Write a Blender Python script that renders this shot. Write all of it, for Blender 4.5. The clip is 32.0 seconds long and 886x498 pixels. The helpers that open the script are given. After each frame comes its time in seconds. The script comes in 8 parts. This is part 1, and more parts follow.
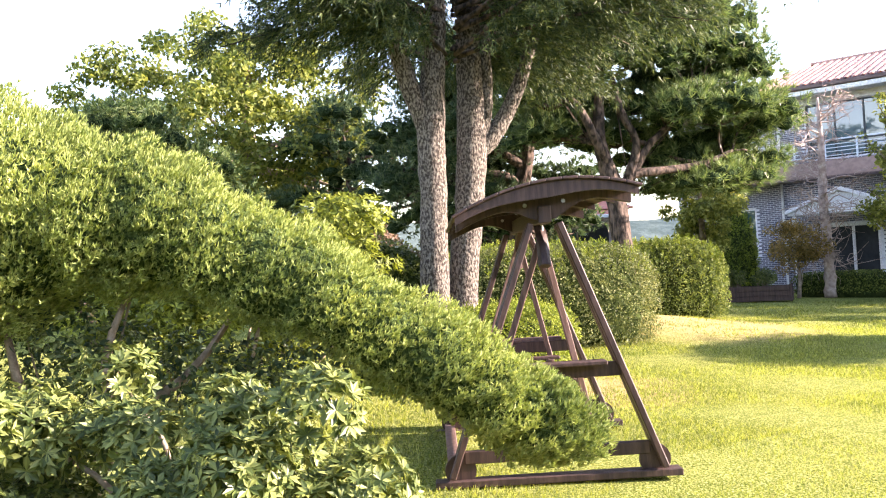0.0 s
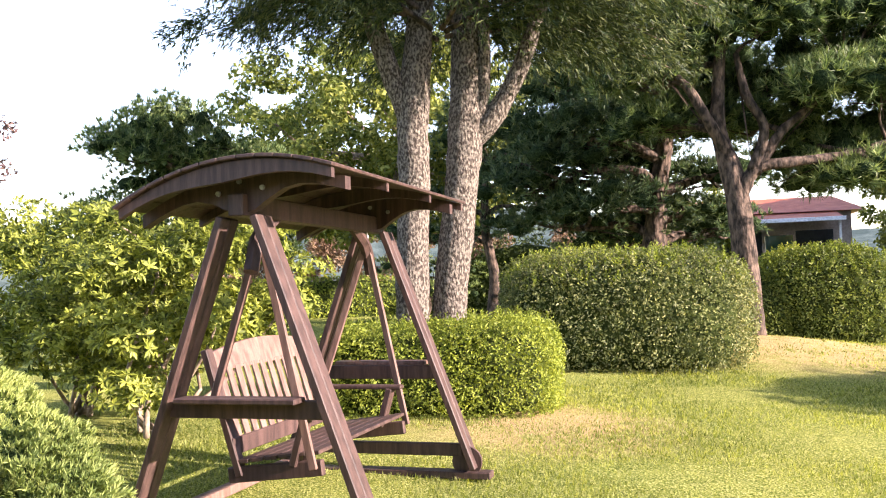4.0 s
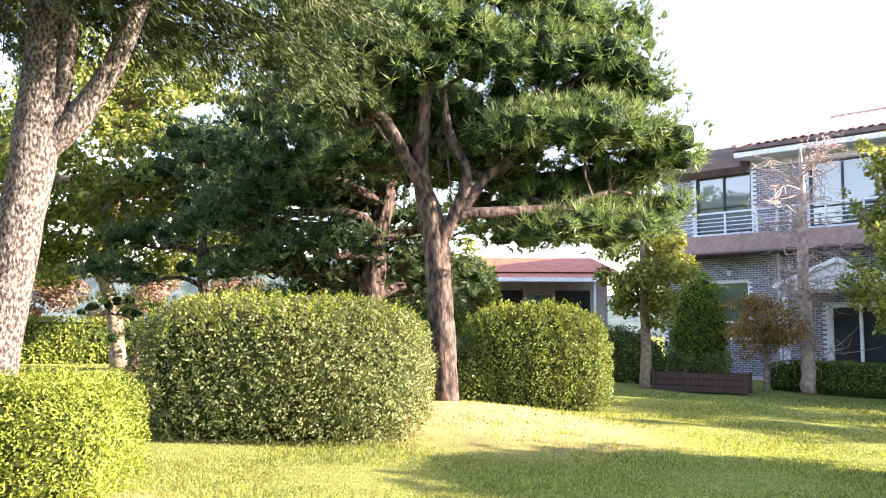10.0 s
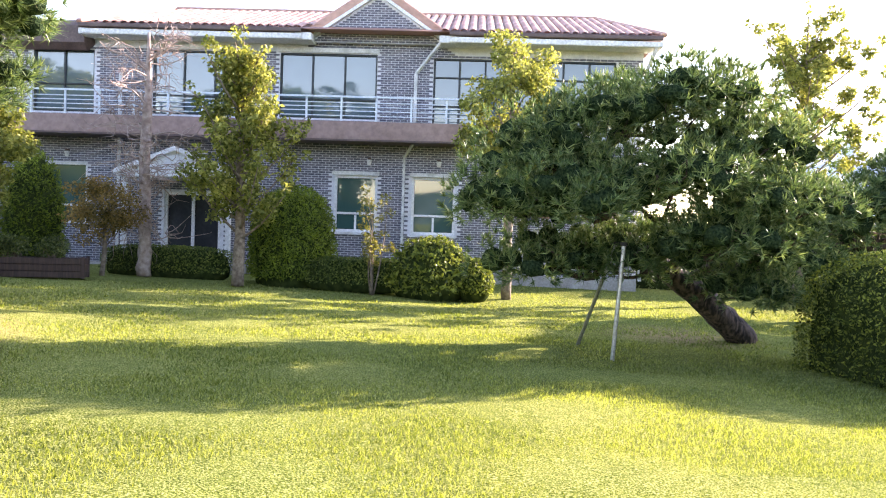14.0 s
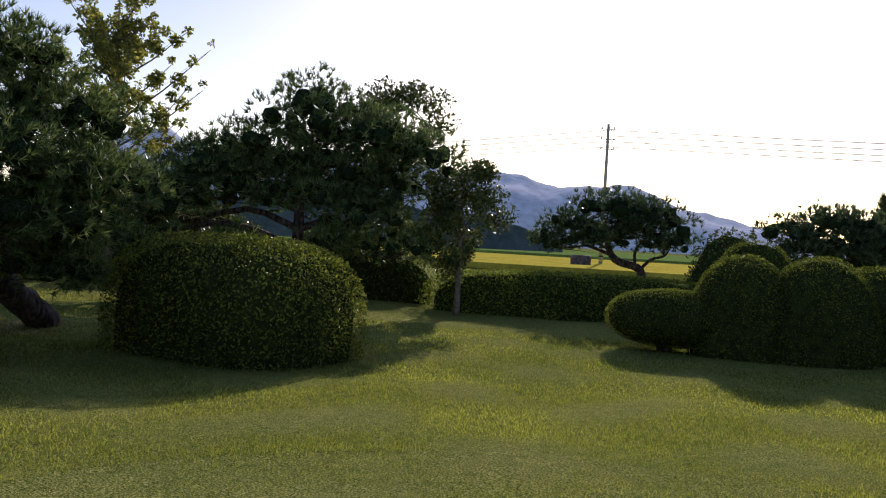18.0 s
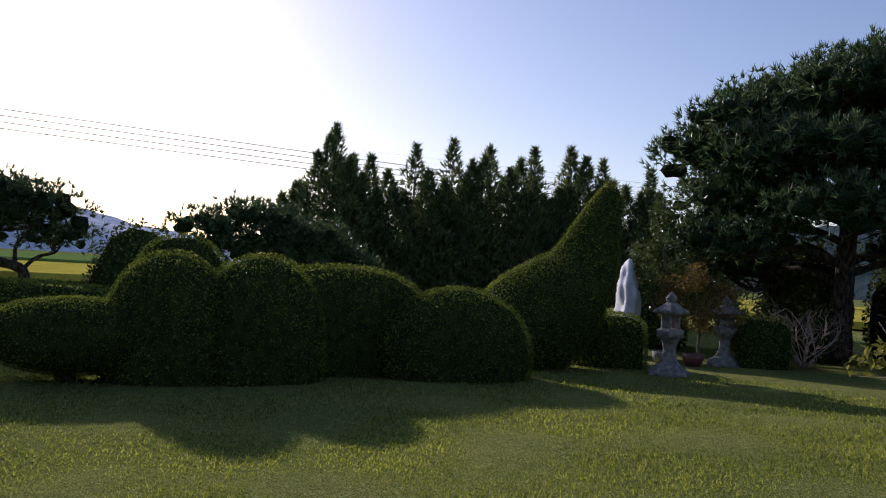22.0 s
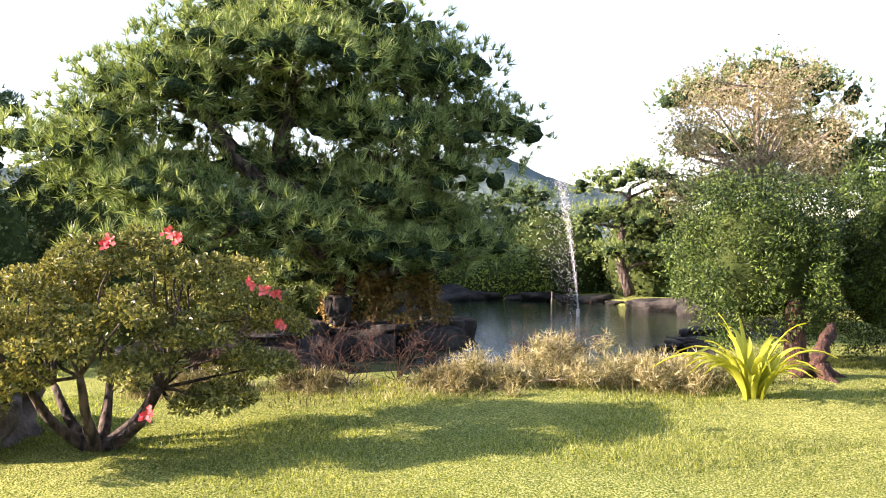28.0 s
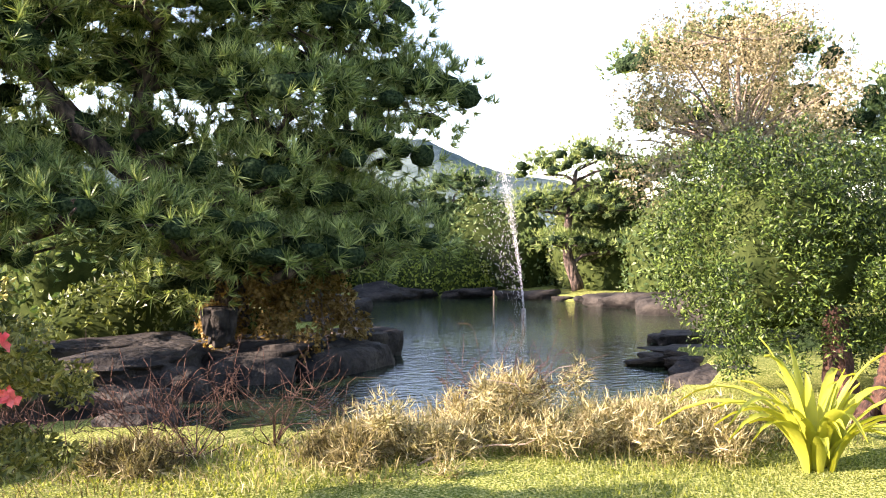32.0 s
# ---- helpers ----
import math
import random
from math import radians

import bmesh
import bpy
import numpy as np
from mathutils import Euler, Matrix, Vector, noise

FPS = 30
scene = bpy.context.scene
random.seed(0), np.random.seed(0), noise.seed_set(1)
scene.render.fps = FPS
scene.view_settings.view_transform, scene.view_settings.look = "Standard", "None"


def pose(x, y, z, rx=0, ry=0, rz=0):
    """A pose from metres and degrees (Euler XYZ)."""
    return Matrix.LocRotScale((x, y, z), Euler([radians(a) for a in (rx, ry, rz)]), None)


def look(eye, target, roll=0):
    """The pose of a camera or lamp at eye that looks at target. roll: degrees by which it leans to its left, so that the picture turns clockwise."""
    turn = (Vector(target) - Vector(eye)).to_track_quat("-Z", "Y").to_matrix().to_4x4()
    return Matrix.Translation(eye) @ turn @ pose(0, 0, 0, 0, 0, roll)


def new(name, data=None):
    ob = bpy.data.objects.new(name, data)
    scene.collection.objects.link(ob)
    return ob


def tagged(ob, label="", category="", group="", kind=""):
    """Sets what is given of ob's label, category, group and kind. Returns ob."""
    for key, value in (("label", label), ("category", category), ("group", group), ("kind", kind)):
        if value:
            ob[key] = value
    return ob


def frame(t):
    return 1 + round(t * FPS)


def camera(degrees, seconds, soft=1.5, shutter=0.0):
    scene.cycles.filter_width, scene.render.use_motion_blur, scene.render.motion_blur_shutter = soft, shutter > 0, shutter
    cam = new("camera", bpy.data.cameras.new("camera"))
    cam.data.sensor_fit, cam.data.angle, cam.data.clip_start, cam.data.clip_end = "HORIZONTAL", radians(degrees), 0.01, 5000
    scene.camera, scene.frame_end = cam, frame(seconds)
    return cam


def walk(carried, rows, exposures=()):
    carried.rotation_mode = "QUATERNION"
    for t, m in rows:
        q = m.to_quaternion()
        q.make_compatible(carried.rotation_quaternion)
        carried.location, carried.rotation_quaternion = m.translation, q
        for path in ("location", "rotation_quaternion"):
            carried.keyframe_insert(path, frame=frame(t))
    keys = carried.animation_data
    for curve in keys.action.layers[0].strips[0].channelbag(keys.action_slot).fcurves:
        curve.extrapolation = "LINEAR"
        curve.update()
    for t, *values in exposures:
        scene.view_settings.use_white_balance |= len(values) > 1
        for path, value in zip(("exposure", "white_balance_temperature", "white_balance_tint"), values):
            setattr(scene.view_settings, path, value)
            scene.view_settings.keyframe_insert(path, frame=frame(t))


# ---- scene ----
cam = camera(54.5, 32.0, 1.1)
METRES, EYE, TILT, LEAN, TURN = 16.33, 1.6, -2.34, 2.75, 0.0
ROWS = [
    (0.0, 0.0, 0.0, 0.0, 0.03, 3.63, 0.55),
    (0.5, 0.0246, 0.016, 0.0024, -0.25, 4.06, 1.6),
    (1.0, 0.0468, 0.0356, 0.0012, -0.9, 3.66, 2.01),
    (1.5, 0.072, 0.0479, 0.0017, -1.01, 3.29, 2.96),
    (2.0, 0.0999, 0.059, 0.004, 0.4, 4.46, 2.64),
    (2.5, 0.1272, 0.0747, 0.005, 5.11, 5.84, 1.82),
    (3.0, 0.1557, 0.0852, 0.0051, 12.59, 5.35, -0.17),
    (3.5, 0.1778, 0.1, 0.0046, 16.51, 3.45, -1.16),
    (5.5, 0.2429, 0.1724, 0.0114, 22.71, 6.48, -0.75),
    (6.0, 0.2587, 0.1907, 0.012, 27.69, 6.24, -0.87),
    (6.5, 0.2707, 0.2165, 0.0121, 31.74, 6.48, -0.13),
    (7.0, 0.285, 0.2351, 0.0121, 33.94, 6.42, -1.12),
    (7.5, 0.2891, 0.2463, 0.0145, 33.77, 6.58, -2.01),
    (8.0, 0.2917, 0.2503, 0.0162, 29.83, 7.45, -2.33),
    (8.5, 0.2936, 0.2512, 0.0165, 22.76, 8.17, -1.55),
    (9.0, 0.2957, 0.2507, 0.017, 16.93, 8.03, -2.1),
    (9.5, 0.2956, 0.2512, 0.0171, 11.35, 7.72, -2.84),
    (10.0, 0.297, 0.2516, 0.0172, 5.55, 7.57, -3.31),
    (10.5, 0.2991, 0.2528, 0.0176, -0.83, 6.36, -2.66),
    (11.0, 0.2989, 0.2529, 0.0183, -7.81, 5.47, -2.23),
    (11.5, 0.2984, 0.2533, 0.0181, -12.65, 4.42, -2.79),
    (12.0, 0.2919, 0.2548, 0.0177, -17.01, 4.09, -3.18),
    (12.5, 0.2878, 0.2571, 0.0182, -21.01, 3.98, -3.14),
    (13.0, 0.2845, 0.26, 0.0159, -26.15, 3.5, -3.34),
    (13.5, 0.2803, 0.2622, 0.0161, -32.09, 2.24, -2.86),
    (14.0, 0.2809, 0.2614, 0.0175, -37.21, 2.15, -2.61),
    (14.5, 0.2822, 0.2633, 0.0177, -42.61, 2.24, -2.51),
    (16.5, 0.2667, 0.2604, 0.0167, -62.57, 2.52, -4.59),
    (17.0, 0.2704, 0.2607, 0.0161, -67.33, 2.06, -4.18),
    (17.5, 0.2834, 0.2635, 0.0145, -70.54, 0.76, -3.27),
    (18.0, 0.3086, 0.2708, 0.0175, -80.78, 2.41, -1.4),
    (18.5, 0.3405, 0.2719, 0.0174, -85.71, 3.25, -1.9),
    (19.0, 0.3773, 0.2722, 0.0178, -91.82, 3.46, -2.55),
    (19.5, 0.4143, 0.2713, 0.0199, -97.85, 2.87, -0.63),
    (20.0, 0.4515, 0.2642, 0.0201, -102.03, 1.42, -1.8),
    (20.5, 0.4882, 0.2608, 0.0224, -109.3, 1.26, -0.91),
    (21.0, 0.5192, 0.254, 0.0225, -113.7, 1.45, -1.04),
    (21.5, 0.539, 0.2566, 0.0234, -115.96, 2.63, -0.92),
    (22.0, 0.5473, 0.2704, 0.0245, -120.28, 2.72, 0.11),
    (22.5, 0.5456, 0.2873, 0.0241, -124.87, 1.89, -0.2),
    (23.0, 0.5447, 0.303, 0.025, -131.18, 1.42, 0.52),
    (23.5, 0.5424, 0.3161, 0.0259, -142.11, 1.16, 1.39),
    (24.0, 0.5359, 0.3205, 0.025, -148.62, -0.44, 0.34),
    (24.5, 0.5304, 0.3206, 0.025, -155.46, -0.43, -0.31),
    (25.0, 0.5275, 0.321, 0.0254, -161.78, 0.21, -0.62),
    (25.5, 0.5253, 0.3214, 0.0253, -168.07, 0.46, -0.12),
    (26.0, 0.5229, 0.3223, 0.0256, -173.24, 0.16, 0.61),
    (26.5, 0.5202, 0.3226, 0.0253, -178.46, -0.5, 1.51),
    (28.5, 0.5195, 0.3155, 0.0243, -192.74, -2.76, 1.91),
    (29.0, 0.5165, 0.3153, 0.0237, -194.82, -3.07, 1.69),
    (29.5, 0.5147, 0.3044, 0.0204, -197.14, -3.5, 1.74),
    (30.0, 0.5046, 0.2785, 0.0207, -197.33, -4.19, 2.07),
    (30.5, 0.4984, 0.2469, 0.0201, -196.34, -4.01, 2.57),
    (31.0, 0.4892, 0.2157, 0.0193, -194.84, -3.67, 3.53),
    (31.5, 0.4784, 0.1837, 0.0189, -194.16, -3.3, 3.42),
    (32.0, 0.4723, 0.1491, 0.0185, -194.57, -3.15, 3.06),
]
LIGHTNESS = [(0, 2.65, 7120, 29), (3.0, 2.45, 7120, 29), (5.5, 2.0, 7120, 29), (7.5, 1.85, 7120, 29), (9.0, 2.61, 7120, 29), (11.0, 2.79, 7120, 29), (13.0, 2.57, 7020, 29), (14.5, 2.57, 6920, 29), (16.5, 1.2, 6720, 29), (17.5, 0.48, 6620, 29), (19.0, -0.88, 5700, 29), (21.0, -0.7, 5700, 29), (22.5, -0.12, 6150, 29), (23.5, 0.8, 6820, 29), (24.5, 1.73, 7020, 29), (26.0, 2.36, 7120, 29), (29.0, 2.22, 7120, 29), (32.0, 2.52, 7120, 29)]
walk(cam, [(t, pose(0, 0, EYE, TILT, LEAN, TURN) @ pose(METRES * x, METRES * y, METRES * z, 90 + pitch, roll, yaw)) for t, x, y, z, yaw, pitch, roll in ROWS], LIGHTNESS)

# ---- world and sun ----
SUN_AZ, SUN_EL = 93.0, 20.0   # clockwise from +y, and height, in degrees
world = bpy.data.worlds.new("world")
scene.world = world
world.use_nodes = True
wn = world.node_tree
sky = wn.nodes.new("ShaderNodeTexSky")
sky.sky_type = "NISHITA"
sky.sun_disc = False
sky.sun_elevation = radians(SUN_EL)
sky.sun_rotation = radians(SUN_AZ)
sky.air_density, sky.dust_density, sky.ozone_density = 1.0, 0.55, 1.0
wn.links.new(sky.outputs[0], wn.nodes["Background"].inputs[0])
wn.nodes["Background"].inputs[1].default_value = 0.14
sun = new("sun", bpy.data.lights.new("sun", "SUN"))
sun.data.energy, sun.data.angle, sun.data.color = 4.8, radians(0.6), (1.0, 0.93, 0.82)
sd = Vector((math.sin(radians(SUN_AZ)) * math.cos(radians(SUN_EL)), math.cos(radians(SUN_AZ)) * math.cos(radians(SUN_EL)), math.sin(radians(SUN_EL))))
sun.matrix_world = look(sd * 60, (0, 0, 0))

# ---- materials ----
def material(name, rough=0.8, metal=0.0):
    m = bpy.data.materials.new(name)
    m.use_nodes = True
    b = m.node_tree.nodes["Principled BSDF"]
    b.inputs["Roughness"].default_value = rough
    b.inputs["Metallic"].default_value = metal
    return m, m.node_tree.nodes, m.node_tree.links, b


def ramp(nodes, links, fac, stops):
    r = nodes.new("ShaderNodeValToRGB")
    e = r.color_ramp.elements
    while len(e) < len(stops):
        e.new(0.5)
    for el, (p, c) in zip(e, stops):
        el.position, el.color = p, (*c, 1)
    links.new(fac, r.inputs[0])
    return r.outputs[0]


def noise_tex(nodes, links, scale, detail=4.0, coord="Object", stretch=None):
    tc = nodes.new("ShaderNodeTexCoord")
    n = nodes.new("ShaderNodeTexNoise")
    n.inputs["Scale"].default_value = scale
    n.inputs["Detail"].default_value = detail
    src = tc.outputs[coord]
    if stretch:
        mp = nodes.new("ShaderNodeMapping")
        mp.inputs["Scale"].default_value = stretch
        links.new(src, mp.inputs[0])
        src = mp.outputs[0]
    links.new(src, n.inputs[0])
    return n.outputs["Fac"]


def bump(nodes, links, bsdf, height, strength, distance):
    bp = nodes.new("ShaderNodeBump")
    bp.inputs["Strength"].default_value = strength
    bp.inputs["Distance"].default_value = distance
    links.new(height, bp.inputs["Height"])
    links.new(bp.outputs[0], bsdf.inputs["Normal"])


def mix(nodes, links, fac, a, b, kind="MIX"):
    mx = nodes.new("ShaderNodeMix")
    mx.data_type, mx.blend_type = "RGBA", kind
    for sock, val in ((mx.inputs[0], fac), (mx.inputs[6], a), (mx.inputs[7], b)):
        if isinstance(val, (int, float)):
            sock.default_value = val
        elif isinstance(val, tuple):
            sock.default_value = (*val, 1)
        else:
            links.new(val, sock)
    return mx.outputs[2]


def leaf_mat(name, dark, mid, light, through_light=0.35, rough=0.5, patch=0.9, gloss=0.22, glow=(1.2, 1.2, 0.7)):
    """Foliage: each leaf has its own shade, and whole patches drift in tone."""
    m, n, l, b = material(name, rough)
    b.inputs["Specular IOR Level"].default_value = gloss
    geo = n.new("ShaderNodeNewGeometry")
    col = ramp(n, l, geo.outputs["Random Per Island"], [(0.0, dark), (0.45, mid), (1.0, light)])
    f = noise_tex(n, l, patch, 3.0)
    f2 = ramp(n, l, f, [(0.3, (0.62, 0.68, 0.62)), (0.7, (1.25, 1.2, 1.05))])
    col = mix(n, l, 1.0, col, f2, "MULTIPLY")
    l.new(col, b.inputs["Base Color"])
    tr = n.new("ShaderNodeBsdfTranslucent")
    warm = mix(n, l, 1.0, col, glow, "MULTIPLY")
    l.new(warm, tr.inputs[0])
    ms = n.new("ShaderNodeMixShader")
    ms.inputs[0].default_value = through_light
    l.new(b.outputs[0], ms.inputs[1])
    l.new(tr.outputs[0], ms.inputs[2])
    l.new(ms.outputs[0], n["Material Output"].inputs[0])
    return m


def plain_mat(name, c1, c2, scale=3.0, rough=0.8, metal=0.0, bump_s=0.0, bump_scale=30.0, stretch=None, detail=6.0, lo=0.35, hi=0.65, dist=0.02, gloss=0.35):
    m, n, l, b = material(name, rough, metal)
    b.inputs["Specular IOR Level"].default_value = gloss
    f = noise_tex(n, l, scale, detail, "Object", stretch)
    g2 = noise_tex(n, l, scale * 9.0, 3.0, "Object", stretch)
    col = ramp(n, l, f, [(lo, c1), (hi, c2)])
    fine = ramp(n, l, g2, [(0.3, (0.8, 0.8, 0.8)), (0.7, (1.15, 1.15, 1.15))])
    l.new(mix(n, l, 1.0, col, fine, "MULTIPLY"), b.inputs["Base Color"])
    if bump_s:
        bump(n, l, b, noise_tex(n, l, bump_scale, 5.0, "Object", stretch), bump_s, dist)
    return m


def piece_mat(name, c1, c2, rough=0.8, bump_s=0.2):
    """For bricks and tiles: every piece has a shade of its own, by its random number or its island."""
    m, n, l, b = material(name, rough)
    inf, geo = n.new("ShaderNodeObjectInfo"), n.new("ShaderNodeNewGeometry")
    add = n.new("ShaderNodeMath")
    add.operation = "ADD"
    l.new(inf.outputs["Random"], add.inputs[0])
    l.new(geo.outputs["Random Per Island"], add.inputs[1])
    fr = n.new("ShaderNodeMath")
    fr.operation = "FRACT"
    l.new(add.outputs[0], fr.inputs[0])
    col = ramp(n, l, fr.outputs[0], [(0.0, c1), (1.0, c2)])
    f = noise_tex(n, l, 14.0, 4.0, "Generated")
    l.new(mix(n, l, 0.5, col, ramp(n, l, f, [(0.3, (0.6, 0.6, 0.6)), (0.7, (1.1, 1.1, 1.1))]), "MULTIPLY"), b.inputs["Base Color"])
    bump(n, l, b, f, bump_s, 0.01)
    return m


# Bush and cushion cores: closed bodies with inner shade put into a dark colour.
M_CORE = plain_mat("shade_core", (0.02, 0.03, 0.01), (0.05, 0.066, 0.02), 6.0, 0.95, gloss=0.0)
M_PCORE = plain_mat("cushion_shade_core", (0.012, 0.024, 0.013), (0.06, 0.095, 0.042), 30.0, 0.95, 0, 1.0, 26.0, dist=0.12, gloss=0.0)
M_BARK = plain_mat("grey_bark", (0.034, 0.026, 0.021), (0.19, 0.168, 0.142), 42.0, 0.95, 0, 1.0, 36.0, (1, 1, 0.6), lo=0.42, hi=0.6, dist=0.03)
# Darker juniper green: shade between the sprigs is put into the colour.
M_JCORE = plain_mat("juniper_shade_core", (0.02, 0.035, 0.012), (0.10, 0.145, 0.05), 55.0, 0.95, 0, 1.0, 45.0, dist=0.05, gloss=0.0)
M_PBARK = plain_mat("pine_bark", (0.02, 0.015, 0.012), (0.14, 0.1, 0.078), 14.0, 0.95, 0, 1.0, 16.0, (1, 1, 0.4), lo=0.4, hi=0.64, dist=0.04)
M_TWIG = plain_mat("twig_bark", (0.13, 0.095, 0.07), (0.3, 0.24, 0.18), 12.0, 0.9, 0, 0.4, 40.0)
M_BARE = plain_mat("bare_branch", (0.28, 0.2, 0.17), (0.5, 0.4, 0.35), 8.0, 0.9, 0, 0.4, 40.0)
M_WOOD = plain_mat("brown_stained_wood", (0.034, 0.02, 0.018), (0.078, 0.046, 0.04), 5.0, 0.55, 0, 0.25, 40.0, (6, 6, 0.5), dist=0.004)
M_WOODF = plain_mat("faded_wood", (0.105, 0.06, 0.05), (0.185, 0.115, 0.096), 5.0, 0.6, 0, 0.25, 40.0, (6, 6, 0.5), dist=0.004)
M_METAL = plain_mat("galvanised_steel", (0.35, 0.35, 0.36), (0.55, 0.55, 0.56), 20.0, 0.4, 0.9)
M_STONE = plain_mat("grey_granite", (0.15, 0.14, 0.12), (0.38, 0.35, 0.31), 9.0, 0.9, 0, 0.7, 25.0, dist=0.02)
M_ROCK = plain_mat("purplish_rock", (0.05, 0.04, 0.038), (0.185, 0.15, 0.138), 4.5, 0.9, 0, 1.0, 14.0, dist=0.06)
M_DROCK = plain_mat("dark_pond_rock", (0.012, 0.011, 0.01), (0.055, 0.048, 0.04), 3.5, 0.9, 0, 1.0, 9.0, dist=0.07, gloss=0.15)
M_WHITE = plain_mat("white_paint", (0.7, 0.7, 0.7), (0.82, 0.82, 0.82), 2.0, 0.6)
M_MARBLE = plain_mat("pale_carved_stone", (0.5, 0.5, 0.49), (0.75, 0.75, 0.74), 3.0, 0.7, 0, 0.3, 20.0)
M_MORTAR = plain_mat("pale_mortar", (0.6, 0.61, 0.65), (0.76, 0.76, 0.79), 5.0, 0.9, 0, 0.3, 40.0, dist=0.005)
M_BRICK = piece_mat("dark_brick", (0.1, 0.102, 0.135), (0.21, 0.2, 0.235), 0.75)
M_TILE = piece_mat("terracotta_tile", (0.36, 0.18, 0.13), (0.6, 0.35, 0.27), 0.6)
M_FASCIA = plain_mat("balcony_fascia_paint", (0.27, 0.18, 0.155), (0.33, 0.225, 0.195), 0.8, 0.7)
M_DKTRIM = plain_mat("dark_gutter", (0.1, 0.065, 0.06), (0.15, 0.1, 0.09), 2.0, 0.5)
M_FRAME = plain_mat("dark_window_frame", (0.015, 0.022, 0.026), (0.03, 0.04, 0.045), 4.0, 0.4)
# Near-black: soil, and shade painted into rooms, door panes and doorways.
M_BLACK = plain_mat("soil_and_room_shade", (0.02, 0.022, 0.024), (0.04, 0.042, 0.045), 1.0, 0.9)
M_GREYT = plain_mat("grey_roof_tile", (0.14, 0.145, 0.15), (0.3, 0.31, 0.32), 3.0, 0.75, 0, 0.3, 20.0)
M_ROOFO = plain_mat("orange_metal_roof", (0.36, 0.08, 0.035), (0.48, 0.14, 0.065), 3.0, 0.6)
M_PLASTER = plain_mat("beige_plaster", (0.36, 0.29, 0.26), (0.46, 0.38, 0.34), 1.5, 0.9)
M_RAIL = plain_mat("pale_blue_rail_paint", (0.6, 0.66, 0.72), (0.7, 0.76, 0.82), 6.0, 0.4)
M_CONC = plain_mat("concrete", (0.3, 0.28, 0.26), (0.44, 0.42, 0.39), 2.0, 0.9, 0, 0.3, 20.0)
M_SILVER = plain_mat("silver_car_paint", (0.5, 0.52, 0.54), (0.6, 0.62, 0.64), 1.0, 0.25, 0.6)
M_RUBBER = plain_mat("rubber", (0.015, 0.015, 0.015), (0.03, 0.03, 0.03), 5.0, 0.8)
M_RUST = plain_mat("rusty_red_wood", (0.022, 0.011, 0.008), (0.1, 0.046, 0.028), 9.0, 0.9, 0, 0.9, 16.0, (3, 3, 0.6), dist=0.04)
M_POSTW = plain_mat("weathered_lamp_paint", (0.130, 0.107, 0.092), (0.220, 0.190, 0.170), 6.0, 0.6, 0.0, 0.3, 30.0)
M_POT = plain_mat("glazed_red_pot", (0.2, 0.07, 0.055), (0.3, 0.12, 0.1), 3.0, 0.3)
M_RED = plain_mat("red_petal", (0.75, 0.07, 0.08), (0.9, 0.2, 0.18), 8.0, 0.5)
M_YELLOW = plain_mat("yellow_paint", (0.7, 0.5, 0.03), (0.8, 0.6, 0.06), 3.0, 0.6)
M_HILL = plain_mat("wooded_hill", (0.055, 0.08, 0.078), (0.1, 0.135, 0.13), 0.12, 1.0, 0, 0.45, 0.2, detail=8.0, dist=1.5, gloss=0.0)
# Distance haze is put into this pale blue base colour.
M_FARHILL = plain_mat("haze_tinted_ridge", (0.58, 0.63, 0.72), (0.66, 0.71, 0.8), 0.01, 1.0, gloss=0.0)
M_RICE = plain_mat("ripe_rice", (0.42, 0.36, 0.05), (0.6, 0.5, 0.08), 0.35, 1.0, 0, 0.6, 6.0, dist=0.1, gloss=0.0)
M_CROP = plain_mat("green_crop", (0.12, 0.2, 0.05), (0.2, 0.3, 0.08), 0.35, 1.0, 0, 0.6, 6.0, dist=0.1, gloss=0.0)

L_HEDGE = leaf_mat("privet_leaf", (0.045, 0.072, 0.018), (0.11, 0.155, 0.036), (0.25, 0.29, 0.08), 0.24)
L_HEDGEY = leaf_mat("bright_boxwood_leaf", (0.085, 0.12, 0.022), (0.175, 0.23, 0.036), (0.33, 0.38, 0.075), 0.3)
L_HEDGEG = leaf_mat("grey_green_privet_leaf", (0.05, 0.07, 0.028), (0.115, 0.145, 0.055), (0.28, 0.29, 0.14), 0.24)
L_JUNI = leaf_mat("juniper_sprig", (0.14, 0.19, 0.06), (0.26, 0.33, 0.105), (0.43, 0.47, 0.18), 0.25, 0.6, 1.6)
L_YG = leaf_mat("yellow_green_leaf", (0.047, 0.069, 0.014), (0.163, 0.202, 0.036), (0.361, 0.396, 0.086), 0.32)
L_AZF = leaf_mat("rhododendron_leaf", (0.035, 0.06, 0.02), (0.115, 0.155, 0.048), (0.31, 0.34, 0.12), 0.25, 0.4, gloss=0.25)
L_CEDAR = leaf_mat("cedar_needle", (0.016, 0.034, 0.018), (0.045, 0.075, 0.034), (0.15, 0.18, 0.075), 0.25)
L_PINE = leaf_mat("pine_needle", (0.035, 0.069, 0.03), (0.103, 0.167, 0.07), (0.27, 0.335, 0.162), 0.32, 0.4, gloss=0.18)
L_PINED = leaf_mat("dark_pine_needle", (0.025, 0.053, 0.035), (0.069, 0.119, 0.07), (0.188, 0.25, 0.138), 0.3, 0.4, gloss=0.18)
L_PINEB = leaf_mat("bright_pine_needle", (0.05, 0.09, 0.03), (0.18, 0.255, 0.085), (0.44, 0.5, 0.22), 0.25, 0.4, gloss=0.18)
L_ZELK = leaf_mat("zelkova_leaf", (0.065, 0.095, 0.025), (0.14, 0.18, 0.045), (0.31, 0.33, 0.1), 0.4)
